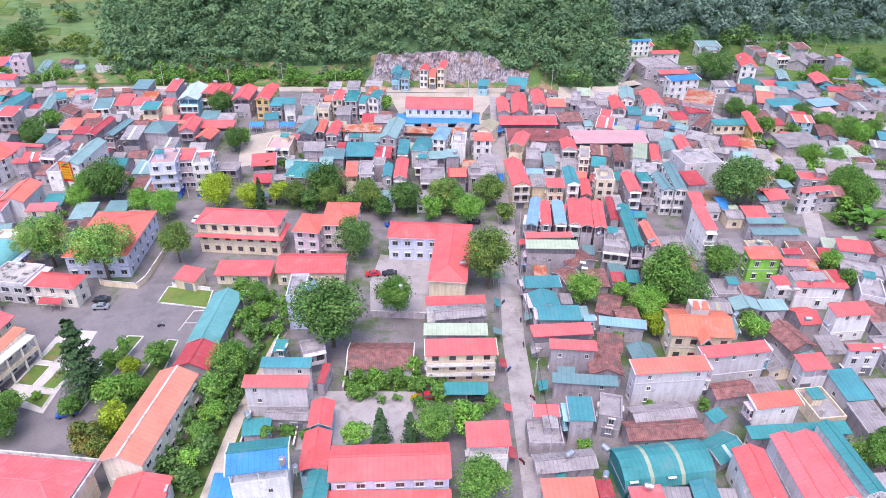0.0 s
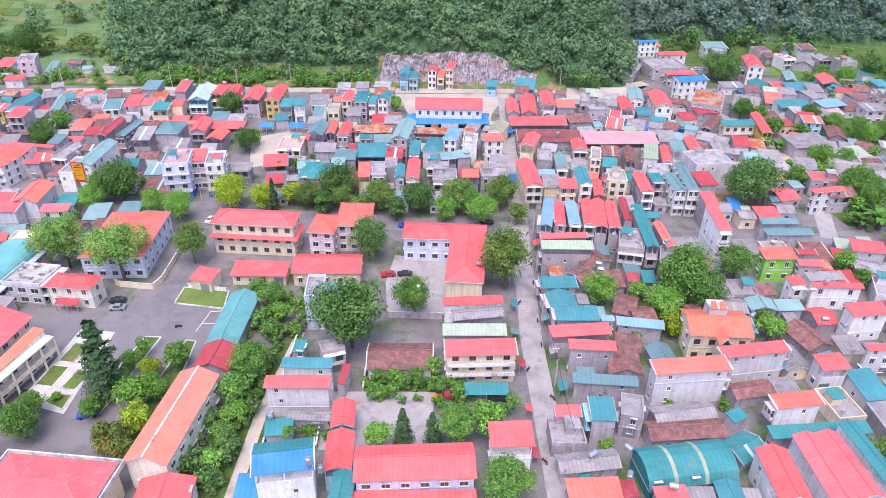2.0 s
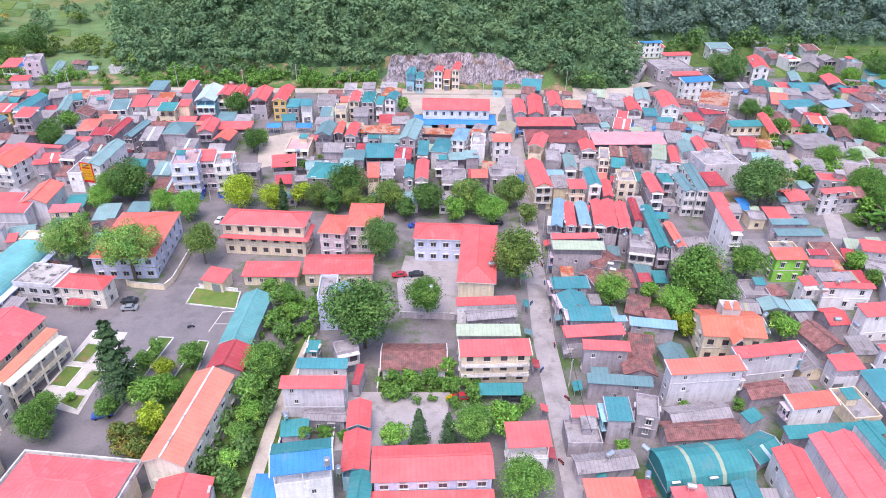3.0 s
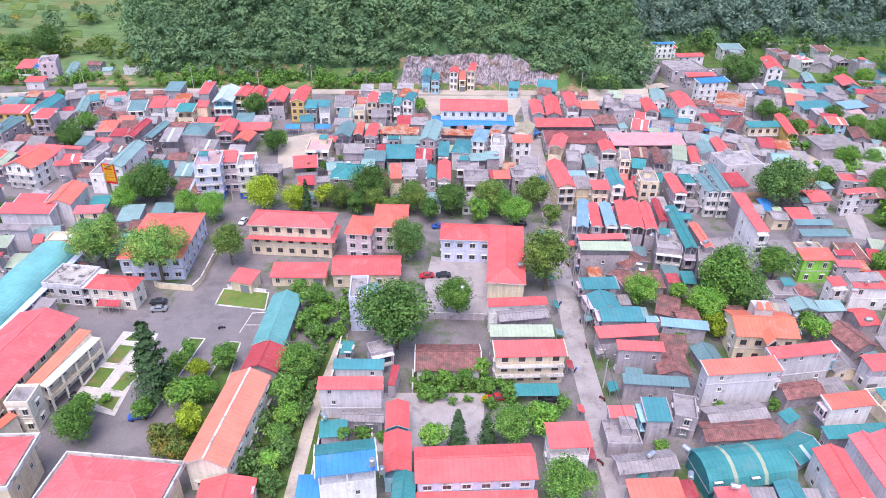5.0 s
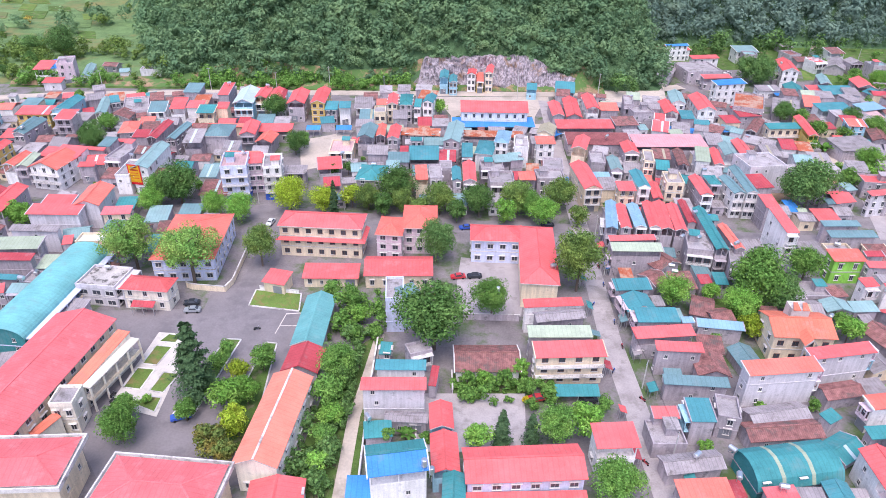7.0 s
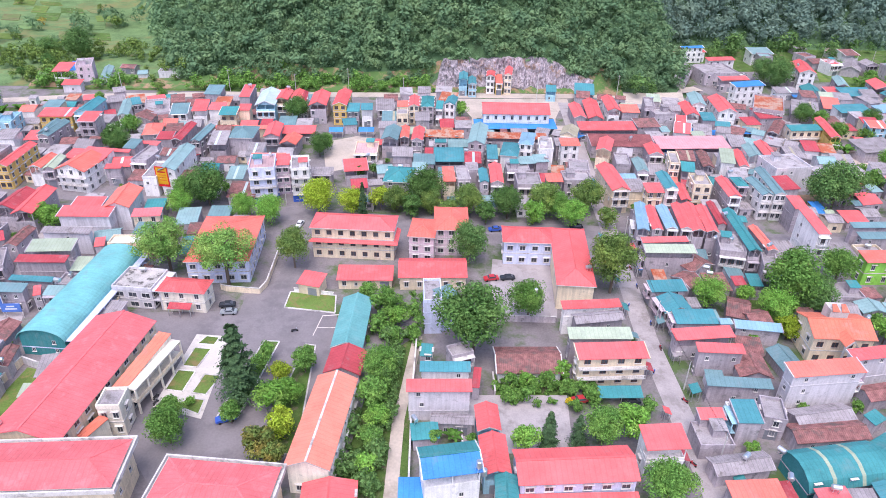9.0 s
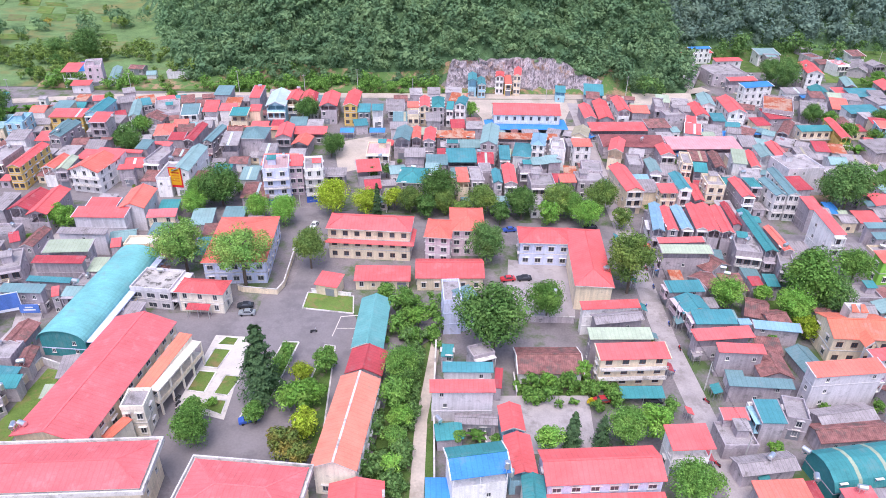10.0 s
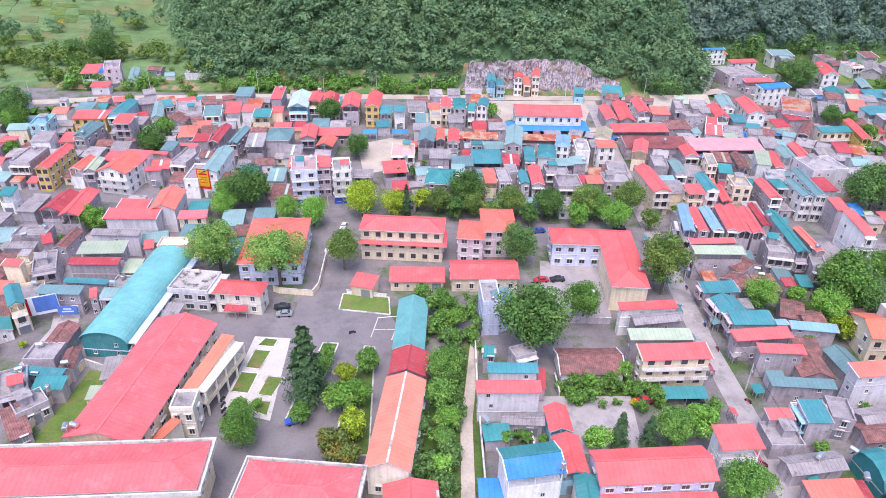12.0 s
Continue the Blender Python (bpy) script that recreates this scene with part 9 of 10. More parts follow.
tree(-6.0, 112.6, 2.2, 1.1, 'yl')
tree(8.3, 86.1, 10.8, 5.3, 'md')
tree(-91.5, 100.5, 9.6, 4.6, 'md')
tree(-93.2, 107.5, 6.4, 2.9, 'md')
tree(-80.2, 106.3, 5.9, 2.7, 'md')
tree(-90.8, 111.9, 2.4, 1.3, 'lt')
tree(-77.6, 121.9, 5.9, 2.6, 'md')
tree(-77.1, 126.9, 5.5, 2.4, 'md')
tree(-71.7, 109.6, 8.7, 4.2, 'lt')
tree(-68.3, 111.7, 7.5, 3.5, 'lt')
tree(-72.0, 118.8, 6.3, 2.9, 'ye')
tree(-67.1, 122.9, 7.4, 3.5, 'md')
tree(-68.7, 102.1, 8.0, 3.8, 'ye')
tree(-71.8, 96.6, 8.6, 4.1, 'or2')
tree(-68.8, 94.2, 6.8, 3.1, 'or2')
tree(-49.1, 119.9, 10.2, 4.9, 'md')
tree(-49.9, 111.2, 8.8, 4.2, 'md')
tree(-47.8, 117.7, 7.2, 3.4, 'dk')
tree(-48.5, 104.6, 6.8, 3.1, 'lt')
tree(-49.7, 99.3, 6.2, 2.8, 'md')
tree(-49.7, 92.8, 5.6, 2.5, 'lt')
tree(-49.4, 148.0, 7.1, 3.3, 'md')
tree(-45.5, 141.0, 6.4, 2.9, 'lt')
tree(-50.6, 140.4, 5.3, 2.3, 'md')
tree(-46.0, 133.2, 5.7, 2.5, 'md')
tree(-54.7, 152.6, 6.1, 2.8, 'md')
tree(-36.4, 100.0, 4.9, 2.1, 'md')
tree(-32.5, 101.7, 3.8, 2.4, 'ba')
tree(-28.3, 100.6, 3.2, 1.7, 'md')
tree(38.0, 150.2, 10.0, 4.9, 'lt')
tree(49.1, 152.6, 6.2, 2.8, 'lt')
tree(60.5, 151.8, 17.6, 8.4, 'md')
tree(65.6, 149.1, 12.2, 6.1, 'dk2')
tree(78.6, 161.6, 12.9, 5.6, 'md')
tree(53.3, 143.8, 10.3, 5.0, 'lt')
tree(54.1, 137.2, 7.4, 3.5, 'ye')
tree(102.2, 210.0, 18.2, 9.3, 'dk2')
tree(98.9, 214.0, 12.0, 5.9, 'dk2')
tree(78.5, 135.6, 7.8, 3.7, 'lt')
tree(79.8, 142.0, 5.4, 2.4, 'md')
tree(113.0, 167.5, 8.0, 3.8, 'lt')
tree(114.7, 160.5, 6.3, 2.9, 'md')
tree(141.5, 206.0, 12.0, 6.0, 'md')
tree(140.5, 214.2, 13.4, 6.7, 'md')
tree(138.9, 194.6, 10.6, 6.6, 'ba')
tree(132.9, 194.7, 7.7, 4.8, 'ba')
tree(137.4, 184.1, 7.4, 4.6, 'ba')
tree(124.4, 225.5, 8.6, 4.1, 'md')
tree(86.2, 95.4, 8.1, 3.9, 'md')
tree(91.5, 99.3, 6.2, 2.8, 'md')
tree(77.0, 116.4, 3.3, 2.1, 'ba')
tree(58.4, 111.3, 3.4, 1.8, 'md')
tree(-158.6, 190.5, 9.0, 4.3, 'lt')
tree(-82.2, 247.8, 10.0, 4.8, 'dk')
tree(-79.9, 253.9, 6.8, 3.2, 'md')
tree(-96.8, 283.3, 11.9, 5.9, 'dk')
tree(-230.5, 371.9, 18.0, 9.2, 'dk2')
tree(-248.0, 374.7, 12.4, 6.2, 'dk2')
tree(-160.0, 248.1, 10.0, 4.8, 'dk')
tree(-166.5, 253.1, 7.6, 3.6, 'dk')
tree(-162.2, 266.0, 8.8, 4.2, 'md')
tree(-25.9, 288.5, 8.4, 4.0, 'lt')
tree(102.2, 367.2, 6.7, 3.1, 'dk')
tree(142.5, 350.1, 15.2, 7.7, 'dk2')
tree(137.6, 356.5, 14.3, 7.2, 'dk2')
tree(130.5, 295.7, 10.5, 5.1, 'dk')
tree(136.5, 274.7, 9.1, 4.4, 'md')
tree(131.6, 257.9, 7.4, 4.6, 'ba')
tree(126.9, 258.7, 7.8, 3.7, 'md')
tree(203.5, 349.0, 9.7, 4.7, 'lt')
tree(197.7, 360.0, 7.7, 3.6, 'md')
tree(140.7, 241.6, 10.7, 5.2, 'lt')
tree(148.7, 240.2, 9.8, 4.8, 'md')
tree(147.3, 271.7, 8.1, 3.8, 'md')
tree(136.7, 291.4, 8.5, 4.1, 'md')
tree(158.7, 289.2, 10.3, 5.0, 'dk')
tree(169.4, 270.9, 11.5, 5.7, 'md')
tree(170.8, 264.1, 10.5, 5.1, 'lt')
tree(180.0, 270.3, 9.8, 4.7, 'md')
tree(164.1, 279.3, 10.0, 4.9, 'md')
tree(224.6, 360.5, 13.2, 6.6, 'dk2')
tree(206.7, 350.5, 9.7, 4.7, 'md')
tree(-224.2, 269.9, 10.5, 5.1, 'md')
tree(-224.2, 282.6, 7.8, 4.9, 'ba')
tree(-219.6, 287.8, 6.4, 4.0, 'ba')
tree(-225.6, 267.9, 9.6, 4.7, 'lt')
tree(-163.7, 306.9, 5.9, 2.6, 'md')
tree(-190.3, 301.9, 5.8, 2.6, 'md')
tree(-238.7, 353.2, 8.6, 4.1, 'dk')
tree(-244.2, 336.8, 6.2, 2.8, 'dk')
tree(-232.0, 284.0, 14.5, 7.3, 'dk2')
tree(-230.4, 273.6, 12.4, 6.1, 'dk2')
tree(-164.1, 255.8, 9.3, 4.5, 'dk')
tree(-162.2, 191.7, 8.4, 4.0, 'lt')
tree(-122.5, 208.6, 10.3, 5.0, 'md')
tree(-141.3, 130.6, 2.7, 1.4, 'lt')
tree(-153.1, 131.9, 2.2, 1.1, 'ye')
tree(-214.1, 244.9, 7.4, 3.5, 'md')
tree(-64.4, 227.8, 6.4, 2.9, 'dk')
tree(-59.6, 230.9, 5.7, 2.5, 'dk')
tree(-37.9, 203.3, 9.4, 4.6, 'ol')
tree(-32.0, 199.7, 7.9, 3.8, 'ol')
tree(-19.9, 196.7, 8.5, 4.1, 'dk')
tree(-4.1, 197.0, 8.6, 4.1, 'lt')
tree(4.6, 200.6, 10.0, 4.9, 'md')
tree(19.9, 195.2, 7.8, 3.7, 'ol')
tree(-44.3, 200.7, 8.7, 4.1, 'dk')
tree(44.2, 134.2, 3.8, 2.0, 'md')
tree(43.7, 107.3, 2.8, 1.5, 'md')
tree(46.5, 111.3, 2.4, 1.3, 'lt')
tree(-48.6, 89.4, 3.4, 1.8, 'md')
tree(87.4, 232.3, 4.9, 2.1, 'md')
tree(-110.9, 216.8, 4.7, 2.0, 'md')
tree(-50.8, 286.6, 3.8, 2.0, 'dk')
tree(-39.8, 290.4, 4.7, 2.0, 'dk')
conifer(-79.7, 113.7, 22.0, 4.4, 303, 1.3)
conifer(-12.5, 100.4, 10.2, 1.9, 848, 1.0)
conifer(-6.3, 100.5, 9.0, 2.1, 900, 0.5)
conifer(-60.5, 199.3, 14.0, 1.7, 570, 1.0)
conifer(36.2, 206.7, 7.5, 1.0, 1072, 0.5)
tree(176.8, 144.8, 3.3, 1.6, 'md')
tree(186.2, 103.2, 2.2, 1.0, 'dk')
tree(-55.2, 241.8, 2.6, 1.2, 'md')
tree(189.2, 191.2, 1.9, 0.8, 'dk')
tree(-131.2, 298.2, 1.8, 0.8, 'ol')
tree(-206.2, 231.2, 1.9, 0.9, 'lt')
tree(-177.8, 305.8, 2.1, 1.0, 'lt')
tree(29.8, 98.2, 3.9, 1.9, 'lt')
tree(36.8, 278.8, 2.5, 1.2, 'md')
tree(-201.2, 121.2, 2.5, 1.2, 'ba')
tree(45.2, 167.8, 2.1, 0.9, 'ba')
tree(246.8, 295.2, 1.9, 0.8, 'ol')
tree(-155.8, 307.2, 2.0, 0.9, 'ol')
tree(111.8, 218.8, 1.9, 0.8, 'ol')
tree(79.8, 73.8, 2.7, 1.3, 'dk')
tree(10.8, 225.8, 2.1, 0.9, 'ol')
tree(-157.8, 261.8, 2.9, 1.4, 'ol')
tree(98.8, 250.2, 2.5, 1.2, 'lt')
tree(38.8, 219.8, 2.0, 0.9, 'dk')
tree(-175.2, 175.8, 2.2, 1.0, 'md')
tree(146.2, 243.8, 2.3, 1.1, 'ba')
tree(-205.8, 175.8, 2.9, 1.4, 'dk')
tree(-236.8, 238.8, 2.2, 1.0, 'ol')
tree(-56.8, 308.2, 2.8, 1.3, 'ba')
tree(-221.8, 224.8, 4.1, 2.0, 'md')
tree(44.8, 151.8, 2.4, 1.1, 'ba')
tree(-191.8, 159.8, 3.4, 1.6, 'ol')
tree(-224.2, 263.2, 1.9, 0.9, 'dk')
tree(-123.8, 108.8, 2.6, 1.2, 'md')
tree(116.2, 130.8, 1.9, 0.9, 'ba')
tree(-167.2, 120.8, 2.3, 1.1, 'md')
tree(-214.8, 300.2, 2.4, 1.1, 'ol')
tree(-137.2, 151.2, 3.9, 1.9, 'ba')
tree(-14.8, 231.2, 2.7, 1.3, 'ba')
tree(213.2, 234.2, 2.2, 1.0, 'dk')
tree(-105.8, 247.2, 3.0, 1.4, 'dk')
tree(-163.8, 260.2, 2.0, 0.9, 'ba')
tree(28.2, 298.2, 2.3, 1.1, 'ol')
tree(-52.8, 224.8, 2.1, 1.0, 'ba')
tree(108.2, 120.2, 3.3, 1.6, 'dk')
tree(-182.8, 142.2, 2.3, 1.1, 'dk')
tree(241.8, 215.2, 2.0, 0.9, 'dk')
tree(156.8, 199.8, 1.9, 0.8, 'md')
tree(-248.2, 216.8, 1.9, 0.8, 'ol')
tree(93.8, 256.8, 3.4, 1.6, 'ol')
tree(41.8, 244.2, 1.9, 0.9, 'ol')
tree(170.2, 239.2, 2.2, 1.0, 'ba')
tree(-201.2, 263.8, 2.0, 0.9, 'lt')
tree(-124.8, 195.2, 3.2, 1.5, 'lt')
tree(-184.8, 96.8, 2.3, 1.1, 'md')
tree(73.2, 218.8, 1.9, 0.9, 'ba')
tree(-194.8, 250.2, 2.1, 1.0, 'ba')
tree(36.8, 138.8, 2.4, 1.1, 'dk')
tree(31.2, 226.2, 4.0, 1.9, 'lt')
tree(169.8, 126.8, 2.1, 0.9, 'md')
tree(-241.8, 268.2, 2.9, 1.4, 'ol')
tree(-214.2, 109.2, 3.6, 1.7, 'md')
tree(164.8, 212.2, 2.1, 0.9, 'dk')
tree(-132.8, 171.2, 2.4, 1.1, 'ol')
tree(-95.8, 195.8, 1.9, 0.9, 'dk')
tree(31.8, 206.2, 3.5, 1.7, 'md')
tree(131.8, 88.2, 1.8, 0.8, 'dk')
tree(145.2, 328.8, 3.0, 1.4, 'ol')
tree(2.8, 264.8, 2.1, 1.0, 'ol')
tree(73.2, 125.2, 2.0, 0.9, 'ba')
tree(106.8, 147.8, 2.7, 1.2, 'dk')
tree(139.2, 177.8, 2.5, 1.2, 'ba')
tree(46.2, 261.2, 3.5, 1.7, 'dk')
tree(-210.8, 270.2, 2.3, 1.1, 'ba')
tree(187.2, 77.8, 2.0, 0.9, 'ol')
tree(123.8, 279.8, 3.7, 1.8, 'ba')
tree(-88.2, 235.8, 3.9, 1.9, 'ba')
tree(70.2, 110.8, 2.7, 1.3, 'md')
tree(-8.8, 222.8, 1.9, 0.9, 'ol')
tree(225.2, 266.8, 2.0, 0.9, 'ba')
tree(203.2, 255.8, 2.9, 1.4, 'ol')
tree(53.8, 243.2, 3.7, 1.8, 'md')
tree(227.8, 306.2, 2.0, 0.9, 'ba')
tree(101.2, 120.2, 2.1, 1.0, 'ba')
tree(156.8, 274.8, 2.9, 1.4, 'dk')
tree(234.8, 287.2, 2.0, 0.9, 'ba')
tree(-26.2, 282.2, 3.7, 1.8, 'lt')
tree(-146.8, 199.2, 2.4, 1.1, 'md')
tree(220.8, 279.2, 2.4, 1.1, 'ba')
tree(17.2, 269.8, 2.4, 1.1, 'md')
tree(-206.8, 287.8, 2.0, 0.9, 'ol')
tree(-149.2, 220.2, 1.8, 0.8, 'ol')
tree(128.2, 139.8, 2.1, 1.0, 'ol')
tree(-167.2, 183.2, 3.3, 1.6, 'md')
tree(-125.8, 290.8, 2.5, 1.2, 'ol')


# ---- the woods on the hills ----
def wood(name, label, x0, x1, y0, y1, step, mat, keep, seed, size=0):
    """Crowns crowded over a stretch of land: a plant every step metres, of about that size if no other is given."""
    rng = np.random.default_rng(seed)
    forms = [crown_points(50 + k, 250, 16, 1.0) for k in range(8)]
    all_quads = []
    for y in np.arange(y0, y1, step):
        for x in np.arange(x0, x1, step):
            px, py = x + rng.uniform(-0.9, 0.9) * step, y + rng.uniform(-0.9, 0.9) * step
            if not keep(px, py):
                continue
            r = (size or step) * rng.choice([0.55, 0.8, 1.05, 1.5], p=[0.3, 0.32, 0.24, 0.14])
            p, o = forms[rng.integers(8)]
            a = rng.uniform(0, 6.28)
            turn = np.array([[math.cos(a), -math.sin(a), 0], [math.sin(a), math.cos(a), 0], [0, 0, 1]])
            q = (p @ turn.T) * np.array([r, r, r * rng.uniform(0.8, 1.3)]) + np.array([px, py, land(px, py) + r * rng.uniform(0.7, 1.45)])
            all_quads.append(leaves(q, (o + p * 0.9) @ turn.T, 0.105 * r + 0.1, int(rng.integers(1 << 30))))
    return tagged(new(name, leaf_mesh(name, (np.concatenate([a for a, b in all_quads]), np.concatenate([b for a, b in all_quads])), mat)), label, "wood", "", "stuff")


def on_hill(x, y):
    if -38 < x < 52 and y < 333.5 + (4.5 if x < 30 else 0):
        return False
    return hill(x, y) > 0.1


WOOD = leaf_material("wood_leaves", (0.155, 0.275, 0.14), (0.255, 0.39, 0.18), 0.1)
# far slope: distance haze mixed into the leaf colour, paler and bluer
HAZED_WOOD = leaf_material("hazed_wood_leaves", (0.20, 0.305, 0.245), (0.275, 0.39, 0.285), 0.1)
wood("hill_wood", "dense dark green wood covering the hill", -240, 130, 325, 402, 3.5, WOOD, on_hill, 5, size=4.4)
wood("far_wood", "dense green wood on the far slope, tinted with bluish haze", 78, 400, 420, 490, 5.0, HAZED_WOOD, lambda x, y: hill(x, y) > 0.5, 9, size=5.8)
wood("upper_wood", "dark green wood on the upper hill", -300, 90, 403, 450, 5.0, WOOD, lambda x, y: hill(x, y) > 0.3, 11, size=5.5)
wood("hedge", "scrub and low trees along the fields", -420, -150, 372, 600, 9.0, WOOD, lambda x, y: hill(x, y) < 2 and fbm(x + 40, y, 45) > 0.62, 13, size=4.2)
wood("scrub", "green scrub along the hill road", -235, -38, 325, 334, 2.6, LEAF["md"], lambda x, y: fbm(x, y, 20) > -0.1, 17)
wood("far_scrub", "green scrub at the foot of the far slope", 55, 250, 326, 436, 6.5, LEAF["dk2"], lambda x, y: hill(x, y) < 0.6 and fbm(x, y, 30) > 0.0 and (y > 402 or x < 84), 19, size=4.2)
wood("garden_scrub", "dense green weeds and shrubs between the buildings", -60, -40, 86, 134, 1.7, LEAF["dk2"], lambda x, y: -59 + (y - 86) * 0.22 < x < -47.2 + (y - 86) * 0.06 and fbm(x, y, 6) > -0.25, 23)
wood("lane_scrub", "shrubs and weeds beside the gardens", -62, -40, 134, 152, 1.9, LEAF["md"], lambda x, y: x > -54 + (y - 134) * 0.1 and fbm(x, y, 5) > -0.1, 29)
wood("garden_hedge", "leafy garden shrubs below the tiled house", -22, 1, 113, 120, 1.5, LEAF["md"], lambda x, y: fbm(x, y, 4) > -0.15, 31)
wood("field_bushes", "scattered bushes and small trees in the fields", -430, -150, 330, 600, 15.0, LEAF["ol"], lambda x, y: hill(x, y) < 1 and fbm(x, y + 90, 30) > 0.15, 37, size=3.2)
wood("field_scrub", "green scrub and small trees behind the hill road", -340, -150, 336, 392, 5.2, LEAF["ol"], lambda x, y: hill(x, y) < 1.5 and fbm(x, y, 26) > -0.12 and not (-224 < x < -178 and y < 352), 43, size=3.2)
wood("field_grove", "dark groves standing in the fields", -330, -180, 392, 470, 6.5, WOOD, lambda x, y: hill(x, y) < 1 and fbm(x + 11, y + 7, 34) > 0.12, 47, size=5.0)
wood("cliff_top_scrub", "hanging shrubs along the top of the cut rock", -42, 50, 335, 345, 2.4, WOOD, lambda x, y: y > 336.5 - 3 * ease(20, 44, x), 53, size=3.2)
wood("garden_thicket", "leafy gardens and banana shrubs among the houses", 118, 180, 195, 250, 4.0, LEAF["lt"], lambda x, y: x > 124 + (250 - y) * 0.12 and fbm(x, y, 14) > -0.02 and not (126 < x < 148 and 240 < y < 262), 59, size=2.2)
wood("meadow_thicket", "scrub on the overgrown land beyond the houses", 185, 330, 200, 400, 6.5, LEAF["md"], lambda x, y: fbm(x, y, 28) > 0.0, 61, size=2.8)
wood("straw_bushes", "orange and straw-coloured bushes in the fields", -420, -165, 370, 560, 14.0, LEAF["straw"], lambda x, y: hill(x, y) < 1 and fbm(x + 200, y, 25) > 0.42, 41, size=2.2)

# ---- small things ----
def tank(x, y, z, lying=1, r=0.55):
    """A steel water tank on a low stand."""
    top = new("water_tank")
    top.matrix_world = pose(x, y, z, 0, 0, (x * 37) % 180)
    s = Shell()
    n = 14
    ring = [(math.cos(2 * math.pi * i / n) * r, math.sin(2 * math.pi * i / n) * r) for i in range(n)]
    L = 1.5
    prof = [(0.75, -L / 2 - 0.12), (1.0, -L / 2), (1.0, L / 2), (0.75, L / 2 + 0.12)]
    for (k0, l0), (k1, l1) in zip(prof, prof[1:]):
        for i in range(n):
            (a, b), (c, d) = ring[i], ring[(i + 1) % n]
            q = [(a * k0, b * k0, l0), (c * k0, d * k0, l0), (c * k1, d * k1, l1), (a * k1, b * k1, l1)]
            s.face([(p[2], p[0], p[1] + r + 0.5) for p in q] if lying else [(p[0], p[1], p[2] + L / 2 + 0.6) for p in q])
    for l, k in ((-L / 2 - 0.12, 0.75), (L / 2 + 0.12, 0.75)):
        s.face([(l, a * k, b * k + r + 0.5) for a, b in ring] if lying else [(a * k, b * k, l + L / 2 + 0.6) for a, b in ring])
    part("drum", s.data("drum", STEEL), top)
    for sx in (-0.5, 0.5):
        for sy in (-0.35, 0.35):
            q = Shell()
            q.box(sx - 0.04, sx + 0.04, sy - 0.04, sy + 0.04, -0.2, 0.62)
            part("leg", q.data("leg", STEEL), top)
    return tagged(top, "shiny steel water tank on a roof stand", "water tank", "roof tanks")


PAINTS = dict(dark=material("dark_car_paint", (0.04, 0.045, 0.055), rough=0.25, mottle=0.05, bump=0), silver=material("silver_car_paint", (0.5, 0.53, 0.56), rough=0.3, metal=0.5, mottle=0.05, bump=0),
              white=material("white_car_paint", (0.75, 0.75, 0.75), rough=0.3, mottle=0.04, bump=0), red=material("red_car_paint", (0.5, 0.04, 0.05), rough=0.3, mottle=0.05, bump=0), blue=material("blue_car_paint", (0.05, 0.12, 0.5), rough=0.3, mottle=0.05, bump=0))
TYRE = material("tyre", (0.03, 0.03, 0.03), rough=0.9, bump=0)


def car(x, y, turn, colour):
    top = new("car")
    top.matrix_world = pose(x, y, level(x, y) + 0.12, 0, 0, turn)
    side = [(-2.15, 0.35), (-2.2, 0.75), (-1.75, 0.95), (-1.0, 1.0), (-0.55, 1.45), (0.85, 1.48), (1.55, 1.0), (2.1, 0.92), (2.2, 0.6), (2.15, 0.35)]
    s = Shell()
    for (a, b), (c, d) in zip(side, side[1:] + side[:1]):
        k0, k1 = (0.86 if b < 1.1 else 0.66), (0.86 if d < 1.1 else 0.66)
        s.face([(a, -k0, b), (c, -k1, d), (c, k1, d), (a, k0, b)])
    for sy in (-1, 1):
        s.face([(a, sy * (0.86 if b < 1.1 else 0.66), b) for a, b in side])
    body = part("body", s.data("body", PAINTS[colour]), top)
    for name, q in (("windscreen", [(-0.98, 1.02), (-0.57, 1.42)]), ("rear_window", [(1.5, 1.04), (0.9, 1.45)])):
        g = Shell()
        (a, b), (c, d) = q
        e = -0.03 if a < 0 else 0.03
        g.face([(a + e, -0.78, b + 0.02), (a + e, 0.78, b + 0.02), (c + e, 0.6, d + 0.02), (c + e, -0.6, d + 0.02)])
        part(name, g.data(name, GLASS), body)
    for sy in (-1, 1):
        g = Shell()
        g.face([(-0.9, sy * 0.87, 1.0), (1.4, sy * 0.87, 1.0), (0.8, sy * 0.69, 1.42), (-0.5, sy * 0.69, 1.42)])
        part("side_window", g.data("side_window", GLASS), body)
        for wx in (-1.35, 1.35):
            w = Shell()
            pts = [(wx + 0.32 * math.cos(i * math.pi / 6), 0.22 + 0.32 * math.sin(i * math.pi / 6)) for i in range(12)]
            for (a, b), (c, d) in zip(pts, pts[1:] + pts[:1]):
                w.face([(a, sy * 0.68, b), (c, sy * 0.68, d), (c, sy * 0.9, d), (a, sy * 0.9, b)])
            w.face([(a, sy * 0.9, b) for a, b in pts])
            part("wheel", w.data("wheel", TYRE), top)
    return tagged(top, "%s parked saloon car on the yard" % colour, "car", "parked cars")


